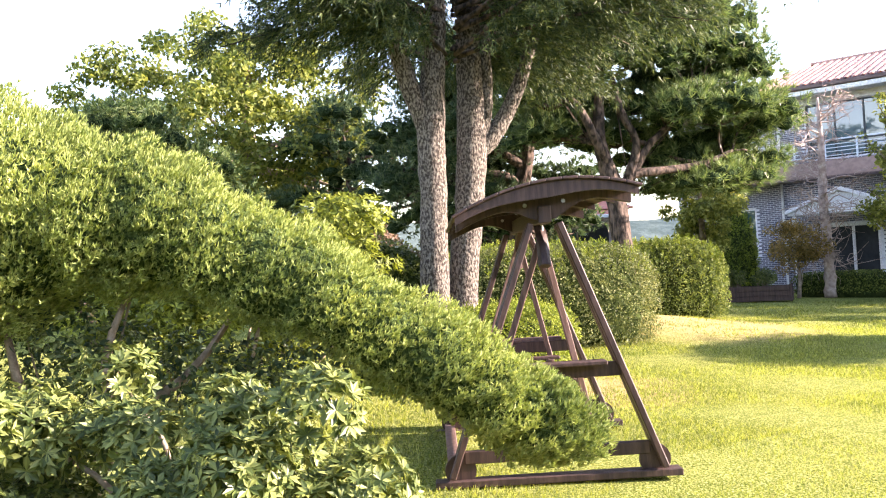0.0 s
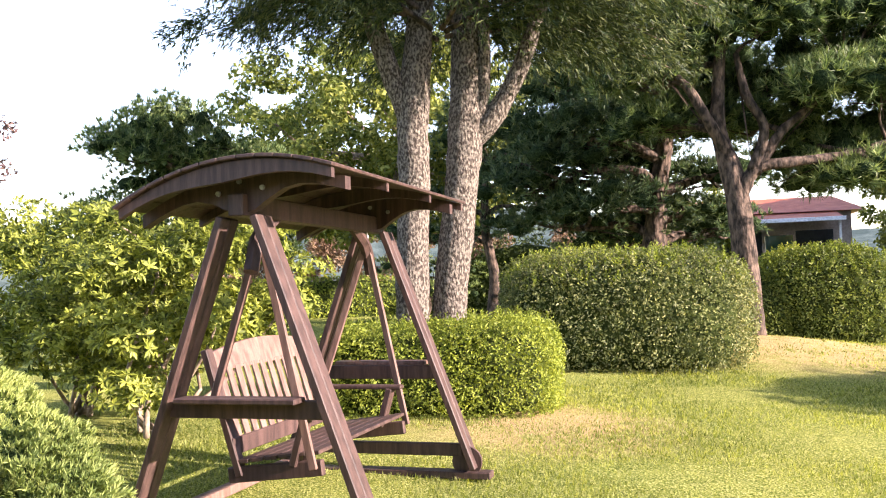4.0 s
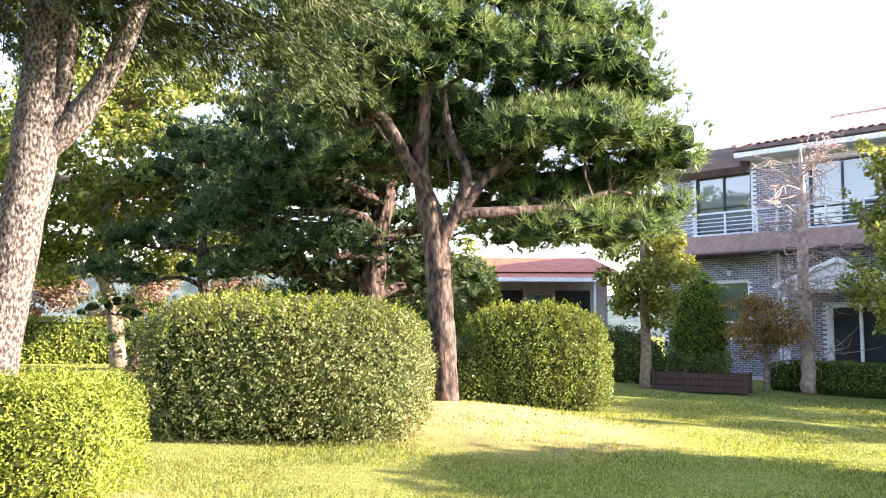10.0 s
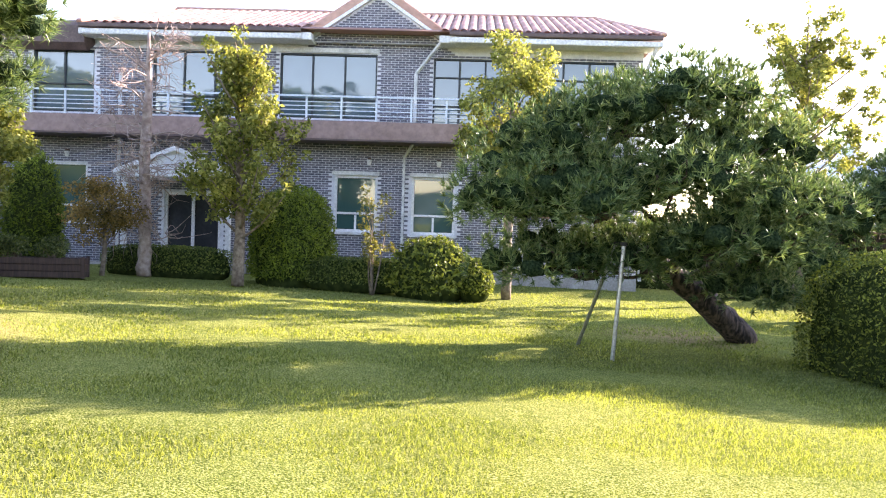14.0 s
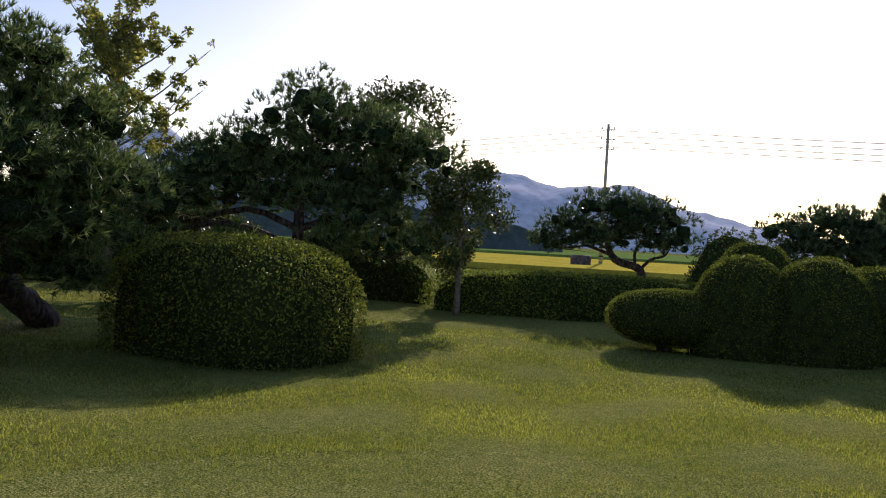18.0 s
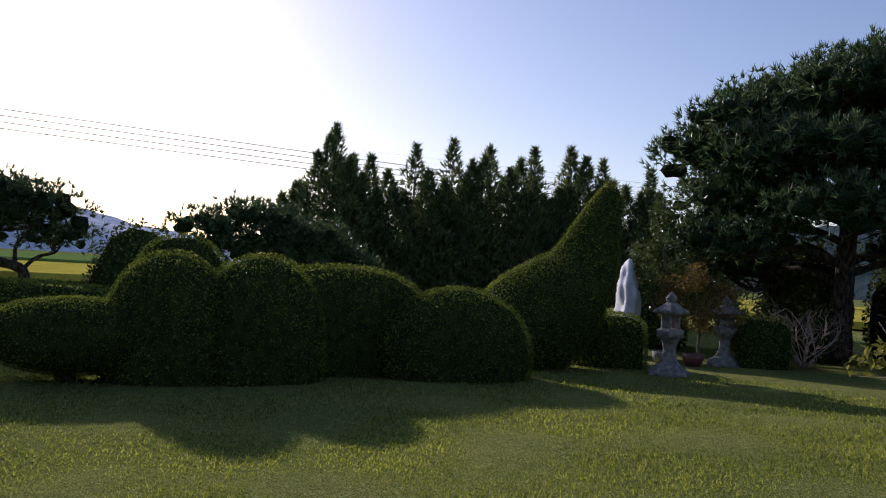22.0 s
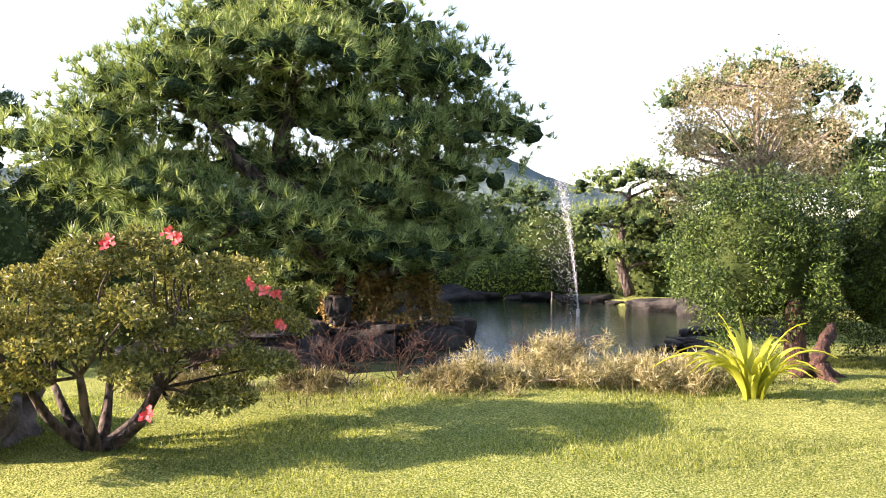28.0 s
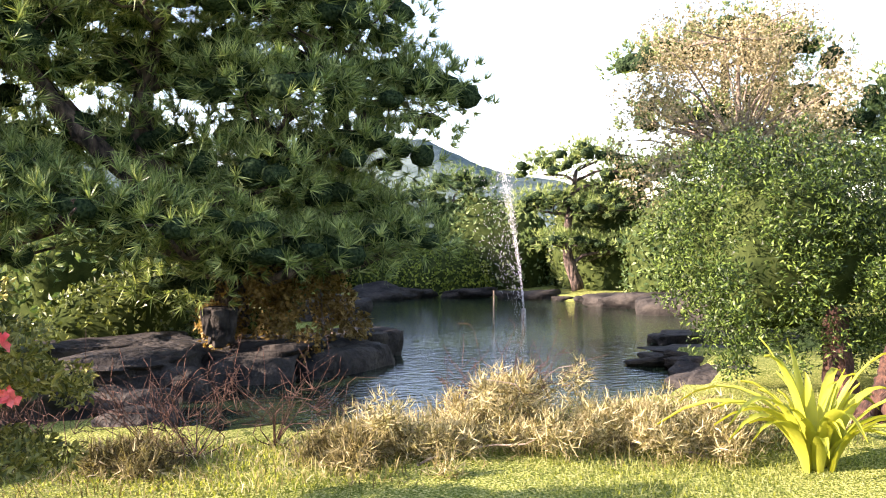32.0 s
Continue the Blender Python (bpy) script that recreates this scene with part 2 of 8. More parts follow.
L_GINK = leaf_mat("ginkgo_leaf", (0.101, 0.123, 0.034), (0.224, 0.246, 0.067), (0.47, 0.459, 0.157), 0.45)
L_MAPLE = leaf_mat("reddening_maple_leaf", (0.110, 0.090, 0.030), (0.260, 0.170, 0.060), (0.420, 0.270, 0.100), 0.35)
L_DARKB = leaf_mat("glossy_evergreen_leaf", (0.035, 0.052, 0.018), (0.081, 0.111, 0.033), (0.213, 0.247, 0.091), 0.2, 0.35)
L_CYP = leaf_mat("cypress_sprig", (0.052, 0.07, 0.039), (0.117, 0.15, 0.075), (0.26, 0.305, 0.15), 0.42)
L_CONE = leaf_mat("thuja_sprig", (0.073, 0.111, 0.016), (0.148, 0.208, 0.026), (0.274, 0.351, 0.046), 0.25)
L_TOP = leaf_mat("clipped_yew_sprig", (0.053, 0.074, 0.019), (0.12, 0.155, 0.032), (0.311, 0.351, 0.074), 0.42)
L_YEW = leaf_mat("yew_needle", (0.006, 0.015, 0.004), (0.03, 0.058, 0.012), (0.13, 0.19, 0.04), 0.06, 0.45, gloss=0.2)
L_AZ = leaf_mat("azalea_leaf", (0.05, 0.058, 0.018), (0.155, 0.16, 0.042), (0.42, 0.37, 0.13), 0.22, 0.4)
L_DRY = leaf_mat("dry_autumn_leaf", (0.15, 0.125, 0.07), (0.28, 0.235, 0.15), (0.43, 0.37, 0.26), 0.3)
L_MAGN = leaf_mat("browning_magnolia_leaf", (0.11, 0.115, 0.03), (0.22, 0.21, 0.06), (0.4, 0.35, 0.13), 0.4)
L_STRAW = leaf_mat("straw_grass", (0.12, 0.095, 0.04), (0.34, 0.28, 0.15), (0.68, 0.6, 0.4), 0.35)
L_WEED = leaf_mat("brown_weed_stalk", (0.05, 0.04, 0.016), (0.17, 0.135, 0.062), (0.4, 0.34, 0.19), 0.25)
L_CANNA = leaf_mat("yellow_strap_leaf", (0.2, 0.25, 0.03), (0.4, 0.42, 0.05), (0.62, 0.56, 0.09), 0.3, 0.4)
L_GRASS = leaf_mat("lawn_blade", (0.1, 0.13, 0.04), (0.205, 0.235, 0.086), (0.4, 0.41, 0.21), 0.55, 0.9, 0.5, gloss=0.08, glow=(1.22, 1.26, 0.3))
L_PURPLE = leaf_mat("purple_leaf", (0.070, 0.045, 0.055), (0.140, 0.090, 0.100), (0.240, 0.170, 0.180), 0.3)
L_RUSSET = leaf_mat("russet_leaf", (0.1, 0.055, 0.042), (0.21, 0.13, 0.1), (0.35, 0.25, 0.19), 0.3)
L_VINE = leaf_mat("brown_ivy_leaf", (0.130, 0.080, 0.025), (0.240, 0.150, 0.050), (0.360, 0.250, 0.100), 0.3)


def glass_mat(name, tint, rough=0.03):
    m, n, l, b = material(name, rough)
    f = noise_tex(n, l, 0.7, 2.0)
    l.new(ramp(n, l, f, [(0.3, tint), (0.7, tuple(min(1, c * 1.25) for c in tint))]), b.inputs["Base Color"])
    b.inputs["Specular IOR Level"].default_value = 1.0
    b.inputs["Coat Weight"].default_value = 1.0
    b.inputs["Coat Roughness"].default_value = 0.02
    return m


M_GLASS = glass_mat("blue_tinted_glass", (0.07, 0.11, 0.13))
M_GLASSG = glass_mat("green_tinted_glass", (0.035, 0.085, 0.08))


def water_mat():
    m, n, l, b = material("pond_water", 0.03)
    b.inputs["Base Color"].default_value = (0.018, 0.03, 0.016, 1)
    b.inputs["IOR"].default_value = 1.33
    b.inputs["Specular IOR Level"].default_value = 0.8
    bump(n, l, b, noise_tex(n, l, 4.5, 3.0, "Object", (1.0, 2.6, 1.0)), 0.4, 0.045)
    return m


M_WATER = water_mat()


def lawn_mat():
    m, n, l, b = material("lawn", 1.0)
    b.inputs["Specular IOR Level"].default_value = 0.0
    big = noise_tex(n, l, 0.35, 4.0)
    small = noise_tex(n, l, 62.0, 6.0)
    c = ramp(n, l, small, [(0.34, (0.055, 0.08, 0.018)), (0.5, (0.175, 0.205, 0.05)), (0.66, (0.39, 0.39, 0.16))])
    mid = noise_tex(n, l, 7.0, 5.0)
    c = mix(n, l, 1.0, c, ramp(n, l, mid, [(0.36, (0.86, 0.88, 0.86)), (0.62, (1.1, 1.08, 1.05))]), "MULTIPLY")
    c = mix(n, l, 1.0, c, ramp(n, l, big, [(0.35, (0.88, 0.92, 0.88)), (0.65, (1.1, 1.06, 1.02))]), "MULTIPLY")
    # worn straw-coloured turf on the mound under the pine and under the swing
    tc = n.new("ShaderNodeTexCoord")
    mask = None
    for (x, y, r) in ((4.6, 16.2, 2.7), (1.5, 10.0, 1.6), (0.3, 4.3, 1.3), (17.5, 14.2, 1.8), (1.2, 16.0, 2.6)):
        d = n.new("ShaderNodeVectorMath")
        d.operation = "DISTANCE"
        d.inputs[1].default_value = (x, y, 0.3)
        l.new(tc.outputs["Object"], d.inputs[0])
        mr = n.new("ShaderNodeMapRange")
        mr.inputs["From Min"].default_value, mr.inputs["From Max"].default_value = r * 0.35, r
        mr.inputs["To Min"].default_value, mr.inputs["To Max"].default_value = 1.0, 0.0
        l.new(d.outputs["Value"], mr.inputs[0])
        if mask is None:
            mask = mr.outputs[0]
        else:
            mx = n.new("ShaderNodeMath")
            mx.operation = "MAXIMUM"
            l.new(mask, mx.inputs[0]), l.new(mr.outputs[0], mx.inputs[1])
            mask = mx.outputs[0]
    brk = n.new("ShaderNodeMath")
    brk.operation = "MULTIPLY"
    l.new(mask, brk.inputs[0])
    l.new(ramp(n, l, noise_tex(n, l, 3.5, 6.0), [(0.32, (0.25, 0.25, 0.25)), (0.52, (1, 1, 1))]), brk.inputs[1])
    worn = ramp(n, l, small, [(0.3, (0.22, 0.15, 0.07)), (0.7, (0.5, 0.38, 0.2))])
    l.new(mix(n, l, brk.outputs[0], c, worn), b.inputs["Base Color"])
    bump(n, l, b, small, 0.9, 0.03)
    return m


M_LAWN = lawn_mat()
rng = np.random.default_rng(7)

# ---- mesh helpers ----
def np_mesh(name, V, F, mat, smooth=False):
    V, F = np.asarray(V, np.float32), np.asarray(F, np.int32)
    me = bpy.data.meshes.new(name)
    k = F.shape[1]
    me.vertices.add(len(V)), me.loops.add(F.size), me.polygons.add(len(F))
    me.vertices.foreach_set("co", V.ravel())
    me.loops.foreach_set("vertex_index", F.ravel())
    me.polygons.foreach_set("loop_start", np.arange(0, F.size, k, dtype=np.int32))
    me.polygons.foreach_set("use_smooth", np.full(len(F), smooth))
    me.update(calc_edges=True)
    me.validate()
    me.materials.append(mat)
    return me


def merge(parts):
    Vs, Fs, o = [], [], 0
    for V, F in parts:
        Vs.append(np.asarray(V, float)), Fs.append(np.asarray(F) + o)
        o += len(V)
    return np.concatenate(Vs), np.concatenate(Fs)


def thing(name, loc, label, category, group="", kind="", rz=0.0):
    ob = new(name)
    ob.empty_display_size = 0.2
    ob.matrix_world = pose(*loc, 0, 0, rz)
    return tagged(ob, label, category, group, kind)


def part_np(name, V, F, mat, parent, label="", smooth=False, kind=""):
    """One mesh under a thing; V is in the parent's own space."""
    ob = new(name, np_mesh(name, V, F, mat, smooth))
    ob.parent = parent
    return tagged(ob, label, "", "", kind)


def part(name, bm, mat, parent, label="", smooth=False):
    me = bpy.data.meshes.new(name)
    bm.to_mesh(me)
    bm.free()
    me.materials.append(mat)
    if smooth:
        me.polygons.foreach_set("use_smooth", [True] * len(me.polygons))
    ob = new(name, me)
    ob.parent = parent
    return tagged(ob, label)


def add_box(bm, size, m, bev=0.0):
    r = bmesh.ops.create_cube(bm, size=1.0, matrix=m @ Matrix.Diagonal((*size, 1)))
    if bev:
        es = list({e for v in r["verts"] for e in v.link_edges})
        bmesh.ops.bevel(bm, geom=es, offset=bev, segments=1, affect="EDGES", profile=0.5)


def box(name, size, m, mat, parent, label="", bev=0.006):
    bm = bmesh.new()
    add_box(bm, size, m, bev)
    return part(name, bm, mat, parent, label)


def beam(name, a, b, w, h, mat, parent, label="", bev=0.006, up=(0, 0, 1)):
    """A squared timber from a to b."""
    a, b = Vector(a), Vector(b)
    z = (b - a).normalized()
    x = Vector(up).cross(z)
    x = x.normalized() if x.length > 1e-4 else Vector((1, 0, 0))
    y = z.cross(x)
    m = Matrix((( x.x, y.x, z.x, (a.x + b.x) / 2), (x.y, y.y, z.y, (a.y + b.y) / 2), (x.z, y.z, z.z, (a.z + b.z) / 2), (0, 0, 0, 1)))
    return box(name, (w, h, (b - a).length), m, mat, parent, label, bev)


def smooth_path(pts, n):
    """A Catmull-Rom curve through points of any width."""
    P = np.asarray(pts, float)
    P = np.vstack([2 * P[0] - P[1], P, 2 * P[-1] - P[-2]])
    out = []
    k = len(P) - 3
    for s in np.linspace(0, k - 1e-6, n):
        i, t = int(s), s - int(s)
        a, b, c, d = P[i:i + 4]
        out.append(0.5 * (2 * b + (c - a) * t + (2 * a - 5 * b + 4 * c - d) * t * t + (3 * b - a - 3 * c + d) * t ** 3))
    return np.array(out)


def tube(pts, sides=8, n=0, rough=0.0):
    """Points of x, y, z, radius joined into one tapered limb."""
    P = smooth_path(pts, n or max(4, 4 * len(pts)))
    c, r = P[:, :3], np.maximum(P[:, 3], 0.002)
    t = np.gradient(c, axis=0)
    t /= np.linalg.norm(t, axis=1)[:, None] + 1e-9
    ref = np.array([0.3, 0.2, 1.0]) if abs(t[:, 2]).mean() < 0.8 else np.array([1.0, 0.2, 0.1])
    u = np.cross(t, ref)
    u /= np.linalg.norm(u, axis=1)[:, None] + 1e-9
    v = np.cross(t, u)
    a = np.linspace(0, 2 * np.pi, sides, endpoint=False)
    rr = r[:, None] * (1 + rough * rng.standard_normal((len(c), sides)))
    V = c[:, None] + rr[..., None] * (np.cos(a)[None, :, None] * u[:, None] + np.sin(a)[None, :, None] * v[:, None])
    k = len(c)
    V = V.reshape(-1, 3)
    i, j = np.meshgrid(np.arange(k - 1), np.arange(sides), indexing="ij")
    j2 = (j + 1) % sides
    F = np.stack([i * sides + j, i * sides + j2, (i + 1) * sides + j2, (i + 1) * sides + j], -1).reshape(-1, 4)
    V = np.vstack([V, c[0], c[-1]])
    e = np.arange(sides)
    lo = np.stack([e, np.full(sides, k * sides), np.full(sides, k * sides), (e + 1) % sides], -1)
    # end caps as quads made of two triangles each
    cap0 = np.stack([(e[::2] + 2) % sides, e[::2] + 1, e[::2], np.full(len(e[::2]), k * sides)], -1)
    cap1 = np.stack([e[::2], e[::2] + 1, (e[::2] + 2) % sides, np.full(len(e[::2]), k * sides + 1)], -1)
    cap1[:, :3] += (k - 1) * sides
    return V, np.vstack([F, cap0, cap1])


def unit(v):
    return v / (np.linalg.norm(v, axis=-1, keepdims=True) + 1e-9)


def leaf_quads(P, N, size, aspect=0.5, lift=0.5, spread=0.6, bend=0.15):
    """Rhombic leaves at P that stand off along N."""
    n = len(P)
    R = unit(rng.standard_normal((n, 3)))
    T = unit(R - (R * N).sum(1, keepdims=True) * N)
    A = unit(lift * N + T + spread * rng.standard_normal((n, 3)) * 0.5)
    B = unit(np.cross(A, N + 0.4 * rng.standard_normal((n, 3))))
    L = (size * rng.uniform(0.65, 1.3, n))[:, None]
    up = np.cross(B, A)
    V = np.stack([P, P + A * L * 0.5 + B * L * aspect * 0.5 + up * L * bend, P + A * L, P + A * L * 0.5 - B * L * aspect * 0.5 + up * L * bend], 1)
    return V.reshape(-1, 3), np.arange(4 * n).reshape(-1, 4)


def needles(P, D, count, length, width, spread=0.75):
    """Tufts of thin needles at P, pointing about D."""
    n = len(P) * count
    P2, D2 = np.repeat(P, count, 0), np.repeat(D, count, 0)
    A = unit(D2 + spread * rng.standard_normal((n, 3)))
    B = unit(np.cross(A, D2 + 0.55 * rng.standard_normal((n, 3)))) * width / 2
    L = (length * rng.uniform(0.7, 1.15, n))[:, None]
    V = np.stack([P2 - B, P2 + B, P2 + A * L], 1)
    return V.reshape(-1, 3), np.arange(3 * n).reshape(-1, 3)


def wobble(d, seed, amp):
    """A smooth unevenness over directions."""
    q = np.zeros(len(d))
    r = np.random.default_rng(seed)
    for f in (2.0, 3.5, 6.0, 10.0):
        k = r.standard_normal((3, 3)) * f
        ph = r.uniform(0, 6.28, 3)
        q += np.sin(d @ k + ph).sum(1) / (3 * f ** 0.55)
    return 1 + amp * q


def lumps(q, seed, reach):
    """Bunches of growth about a foot across on a clipped face: 0 in the gaps, 1 on the bunches."""
    g = np.random.default_rng(seed + 500)
    s = np.zeros(len(q))
    for f in (1.0, 1.0, 1.0, 2.1, 2.1):
        k = unit(g.standard_normal((2, 3))) * (2 * np.pi / (reach / f))
        s += np.sin(q @ k[0] + g.uniform(0, 6.28)) * np.sin(q @ k[1] + g.uniform(0, 6.28)) / f ** 0.4
    return 1 / (1 + np.exp(-2.2 * s))


def on_shell(c, r, n, power=2.0, depth=0.1, seed=1, uneven=0.05, low=-1.0, lump=0.0, reach=0.32):
    """Points on an uneven rounded body: places and outward normals, evenly strewn."""
    c, r = np.asarray(c, float), np.asarray(r, float)
    got_p, got_n, left = [], [], n
    while left > 0:
        d = unit(rng.standard_normal((left * 4 + 50, 3)))
        s = (np.abs(d) ** power).sum(1) ** (-1 / power)
        q = d * s[:, None]
        grad = np.sign(q) * np.abs(q) ** (power - 1) / r
        w = np.linalg.norm(grad, axis=1) * s ** 3
        keep = (rng.uniform(0, 1, len(d)) < w / np.percentile(w, 97)) & (q[:, 2] > low)
        d, q, grad = d[keep], q[keep], grad[keep]
        sc = wobble(d, seed, uneven) * (1 - depth * rng.uniform(0, 1, len(d)) ** 2)
        p = c + q * r * sc[:, None]
        if lump:
            p = p + unit(grad) * (lump * (lumps(p, seed, reach) - 0.75))[:, None]
        got_p.append(p), got_n.append(unit(grad))
        left -= len(d)
    return np.concatenate(got_p)[:n], np.concatenate(got_n)[:n]


def body(c, r, power=2.0, seed=1, uneven=0.05, nu=28, nv=16, scale=0.9):
    """The closed inside of a bush; its dark material stands for inner shade."""
    u, v = np.meshgrid(np.linspace(0, 2 * np.pi, nu, endpoint=False), np.linspace(-np.pi / 2, np.pi / 2, nv), indexing="ij")
    d = np.stack([np.cos(u) * np.cos(v), np.sin(u) * np.cos(v), np.sin(v)], -1).reshape(-1, 3)
    s = (np.abs(d) ** power + 1e-12).sum(1) ** (-1 / power)
    V = np.asarray(c) + d * s[:, None] * np.asarray(r) * (scale * wobble(d, seed, uneven))[:, None]
    i, j = np.meshgrid(np.arange(nu), np.arange(nv - 1), indexing="ij")
    i2 = (i + 1) % nu
    return V, np.stack([i * nv + j, i2 * nv + j, i2 * nv + j + 1, i * nv + j + 1], -1).reshape(-1, 4)


# ---- ground ----
MOUND = (3.7, 16.6)


def lie(x, y):
    """The lawn's height."""
    c = np.clip
    z = 0.08 - 0.035 * c(x, -2, 17) + 0.02 * c(y - 6, 0, 20) + 0.06 * c(2 - y, 0, 5) * c(np.asarray(x) / 4, 0, 1) * c((24 - np.asarray(x)) / 10, 0, 1)
    z = z + 0.3 * np.exp(-(((x - MOUND[0]) / 2.3) ** 2 + ((y - MOUND[1]) / 2.0) ** 2))
    return z


WATER_Z = -0.02


def pond_in(x, y):
    """Over 0 inside the pond."""
    a = 1 - ((x - 5.7) / 3.0) ** 2 - ((y + 6.5) / 2.8) ** 2
    b = 1 - ((x - 2.3) / 3.5) ** 2 - ((y + 14.2) / 7.2) ** 2
    c = 1 - ((x - 3.6) / 2.3) ** 2 - ((y + 9.4) / 2.6) ** 2
    return np.maximum(np.maximum(a, b), c)


def height(x, y):
    z = lie(x, y)
    k = np.clip(pond_in(x, y) * 3.0 + 0.25, 0, 1)
    return z * (1 - k) + k * -0.7


def gz(x, y):
    return float(height(np.float64(x), np.float64(y)))


def ground():
    near = np.arange(-14, 30.01, 0.3)
    far = np.array([31, 33, 36, 40, 46, 55, 70, 100, 160, 300, 700, 1500, 3000])
    ax = np.concatenate([-far[::-1] + 16, near, far])
    ay = np.concatenate([-far[::-1] + 8, np.arange(-22, 32.01, 0.3), far + 2])
    X, Y = np.meshgrid(ax, ay, indexing="ij")
    Z = height(X, Y)
    fine = (np.abs(X - 8) < 22) & (np.abs(Y - 5) < 27)
    Z = Z + np.where(fine, 0.012 * np.sin(X * 2.1 + 1.3 * np.sin(Y * 1.7)) + 0.01 * np.sin(Y * 2.9 + X), 0)
    V = np.stack([X, Y, Z], -1).reshape(-1, 3)
    a, b = len(ax), len(ay)
    i, j = np.meshgrid(np.arange(a - 1), np.arange(b - 1), indexing="ij")
    F = np.stack([i * b + j, (i + 1) * b + j, (i + 1) * b + j + 1, i * b + j + 1], -1).reshape(-1, 4)
    ob = new("ground", np_mesh("ground", V, F, M_LAWN, True))
    tagged(ob, "sunlit clipped yellow-green lawn sloping gently across the garden", "lawn", "", "structure")


ground()


def lawn_blades():
    """Short turf where the camera passes near."""
    n = 420000
    x, y = rng.uniform(-2.5, 24, n), rng.uniform(-9.5, 24, n)
    # denser in a ring about the path, where single blades show
    k = 420000
    a, q = rng.uniform(0, 2 * np.pi, k), 4.0 + 8.0 * rng.uniform(0, 1, k) ** 1.3
    mid = rng.uniform(0, 1, k) < 0.5
    x, y = np.r_[x, np.where(mid, 4.5, 8.5) + q * np.cos(a)], np.r_[y, np.where(mid, 3.8, 4.2) + q * np.sin(a)]
    n += k
    d = np.minimum(np.hypot(x - 4.5, y - 3.8), np.hypot(x - 8.5, y - 4.2))
    keep = (rng.uniform(0, 1, n) < np.clip(1.25 - d / 20.0, 0.15, 1)) & (x > -2.5) & (pond_in(x, y) < -0.1) & ((y > -3.6) | (x > 11.0)) & ((np.hypot(x - 4.6, y - 16.0) > 1.9) | (rng.uniform(0, 1, n) < 0.3))
    x, y = x[keep], y[keep]
    n = len(x)
    P = np.stack([x, y, height(x, y) - 0.005], 1)
    A = unit(np.stack([rng.normal(0, 0.55, n), rng.normal(0, 0.55, n), np.ones(n)], 1))
    th = rng.uniform(0, np.pi, n)
    far = np.clip(np.minimum(np.hypot(x - 4.5, y - 3.8), np.hypot(x - 8.5, y - 4.2)) / 17.0, 0.2, 0.85)
    B = np.stack([np.cos(th), np.sin(th), 0 * th], 1) * (0.0145 * far)[:, None]
    L = (rng.uniform(0.035, 0.06, n) * (0.6 + 0.4 * far))[:, None]
    V = np.stack([P - B, P + B, P + A * L], 1).reshape(-1, 3)
    ob = new("grass_blades", np_mesh("grass_blades", V, np.arange(3 * n).reshape(-1, 3), L_GRASS))
    tagged(ob, "short dense yellow-green blades of mown lawn grass", "grass", "", "stuff")


lawn_blades()

# ---- makers of plants ----
def bush(name, c, r, label, category, leaf=L_HEDGE, n=20000, size=0.045, power=2.0, uneven=0.05, depth=0.12, seed=1, rz=0.0, aspect=0.5, lift=0.6, group="", core=0.9, low=-1.0, sink=1.5, sprig=0, shoots=0, lump=0.0, reach=0.32):
    """A clipped bush: leaves all over a twiggy core coloured dark for inner shade. c is its middle."""
    root = thing(name, (c[0], c[1], c[2] - r[2]), label, category, group, rz=rz)
    r = (r[0], r[1], r[2] * sink)
    size *= 1.08
    o = (0, 0, r[2] * (2 / sink - 1))
    P, N = on_shell(o, r, int(n * 0.98), power, depth, seed, uneven, low, lump, reach)
    keep = P[:, 2] > 0.0
    P, N = P[keep], N[keep]
    if sprig:
        part_np("foliage", *needles(P, unit(N + [0, 0, 0.5]), sprig, size, size * 0.24, 0.6), leaf, root)
    else:
        part_np("foliage", *leaf_quads(P, N, size, aspect, lift), leaf, root)
    if shoots:
        up = P[N[:, 2] > 0.25]
        S = up[rng.integers(0, len(up), shoots)]
        f = np.tile(np.linspace(0.0, 1.0, 6), shoots)
        tip = np.repeat(rng.uniform(0.05, 0.13, shoots), 6)
        lean = np.repeat(rng.normal(0, 0.25, (shoots, 2)), 6, 0)
        Q = np.repeat(S, 6, 0) + np.c_[lean * (f * tip)[:, None], f * tip]
        part_np("shoot", *leaf_quads(Q, np.tile(np.array([[0.0, 0.0, 1.0]]), (len(Q), 1)), size * 0.9, aspect, 0.9), L_HEDGEY, root, "fresh pale shoots above the clipped face")
    part_np("shade_core", *body(o, r, power, seed, uneven, scale=core), M_CORE, root, "dark twiggy inside of the bush", True)
    return root


def clumpy_bush(name, base, c, r, label, leaf, clumps=90, clump_r=(0.16, 0.3), n=18000, size=0.07, aspect=0.45, seed=1, category="shrub"):
    """A loose bush of many small bunches round a core coloured dark for shade."""
    root = thing(name, base, label, category)
    P, N = on_shell(c, r, clumps, 2.2, 0.22, seed, 0.16, -0.95, 0.36, 0.55)
    g = np.random.default_rng(seed)
    cl = np.c_[P, g.uniform(*clump_r, clumps), np.full(clumps, 0.9)]
    part_np("foliage", *clump_leaves(cl, n, size, aspect, 0.8, 0.6), leaf, root)
    part_np("shade_core", *body(c, r, 2.2, seed, 0.16, scale=0.66), M_CORE, root, "dark twiggy inside of the bush", True)
    return root


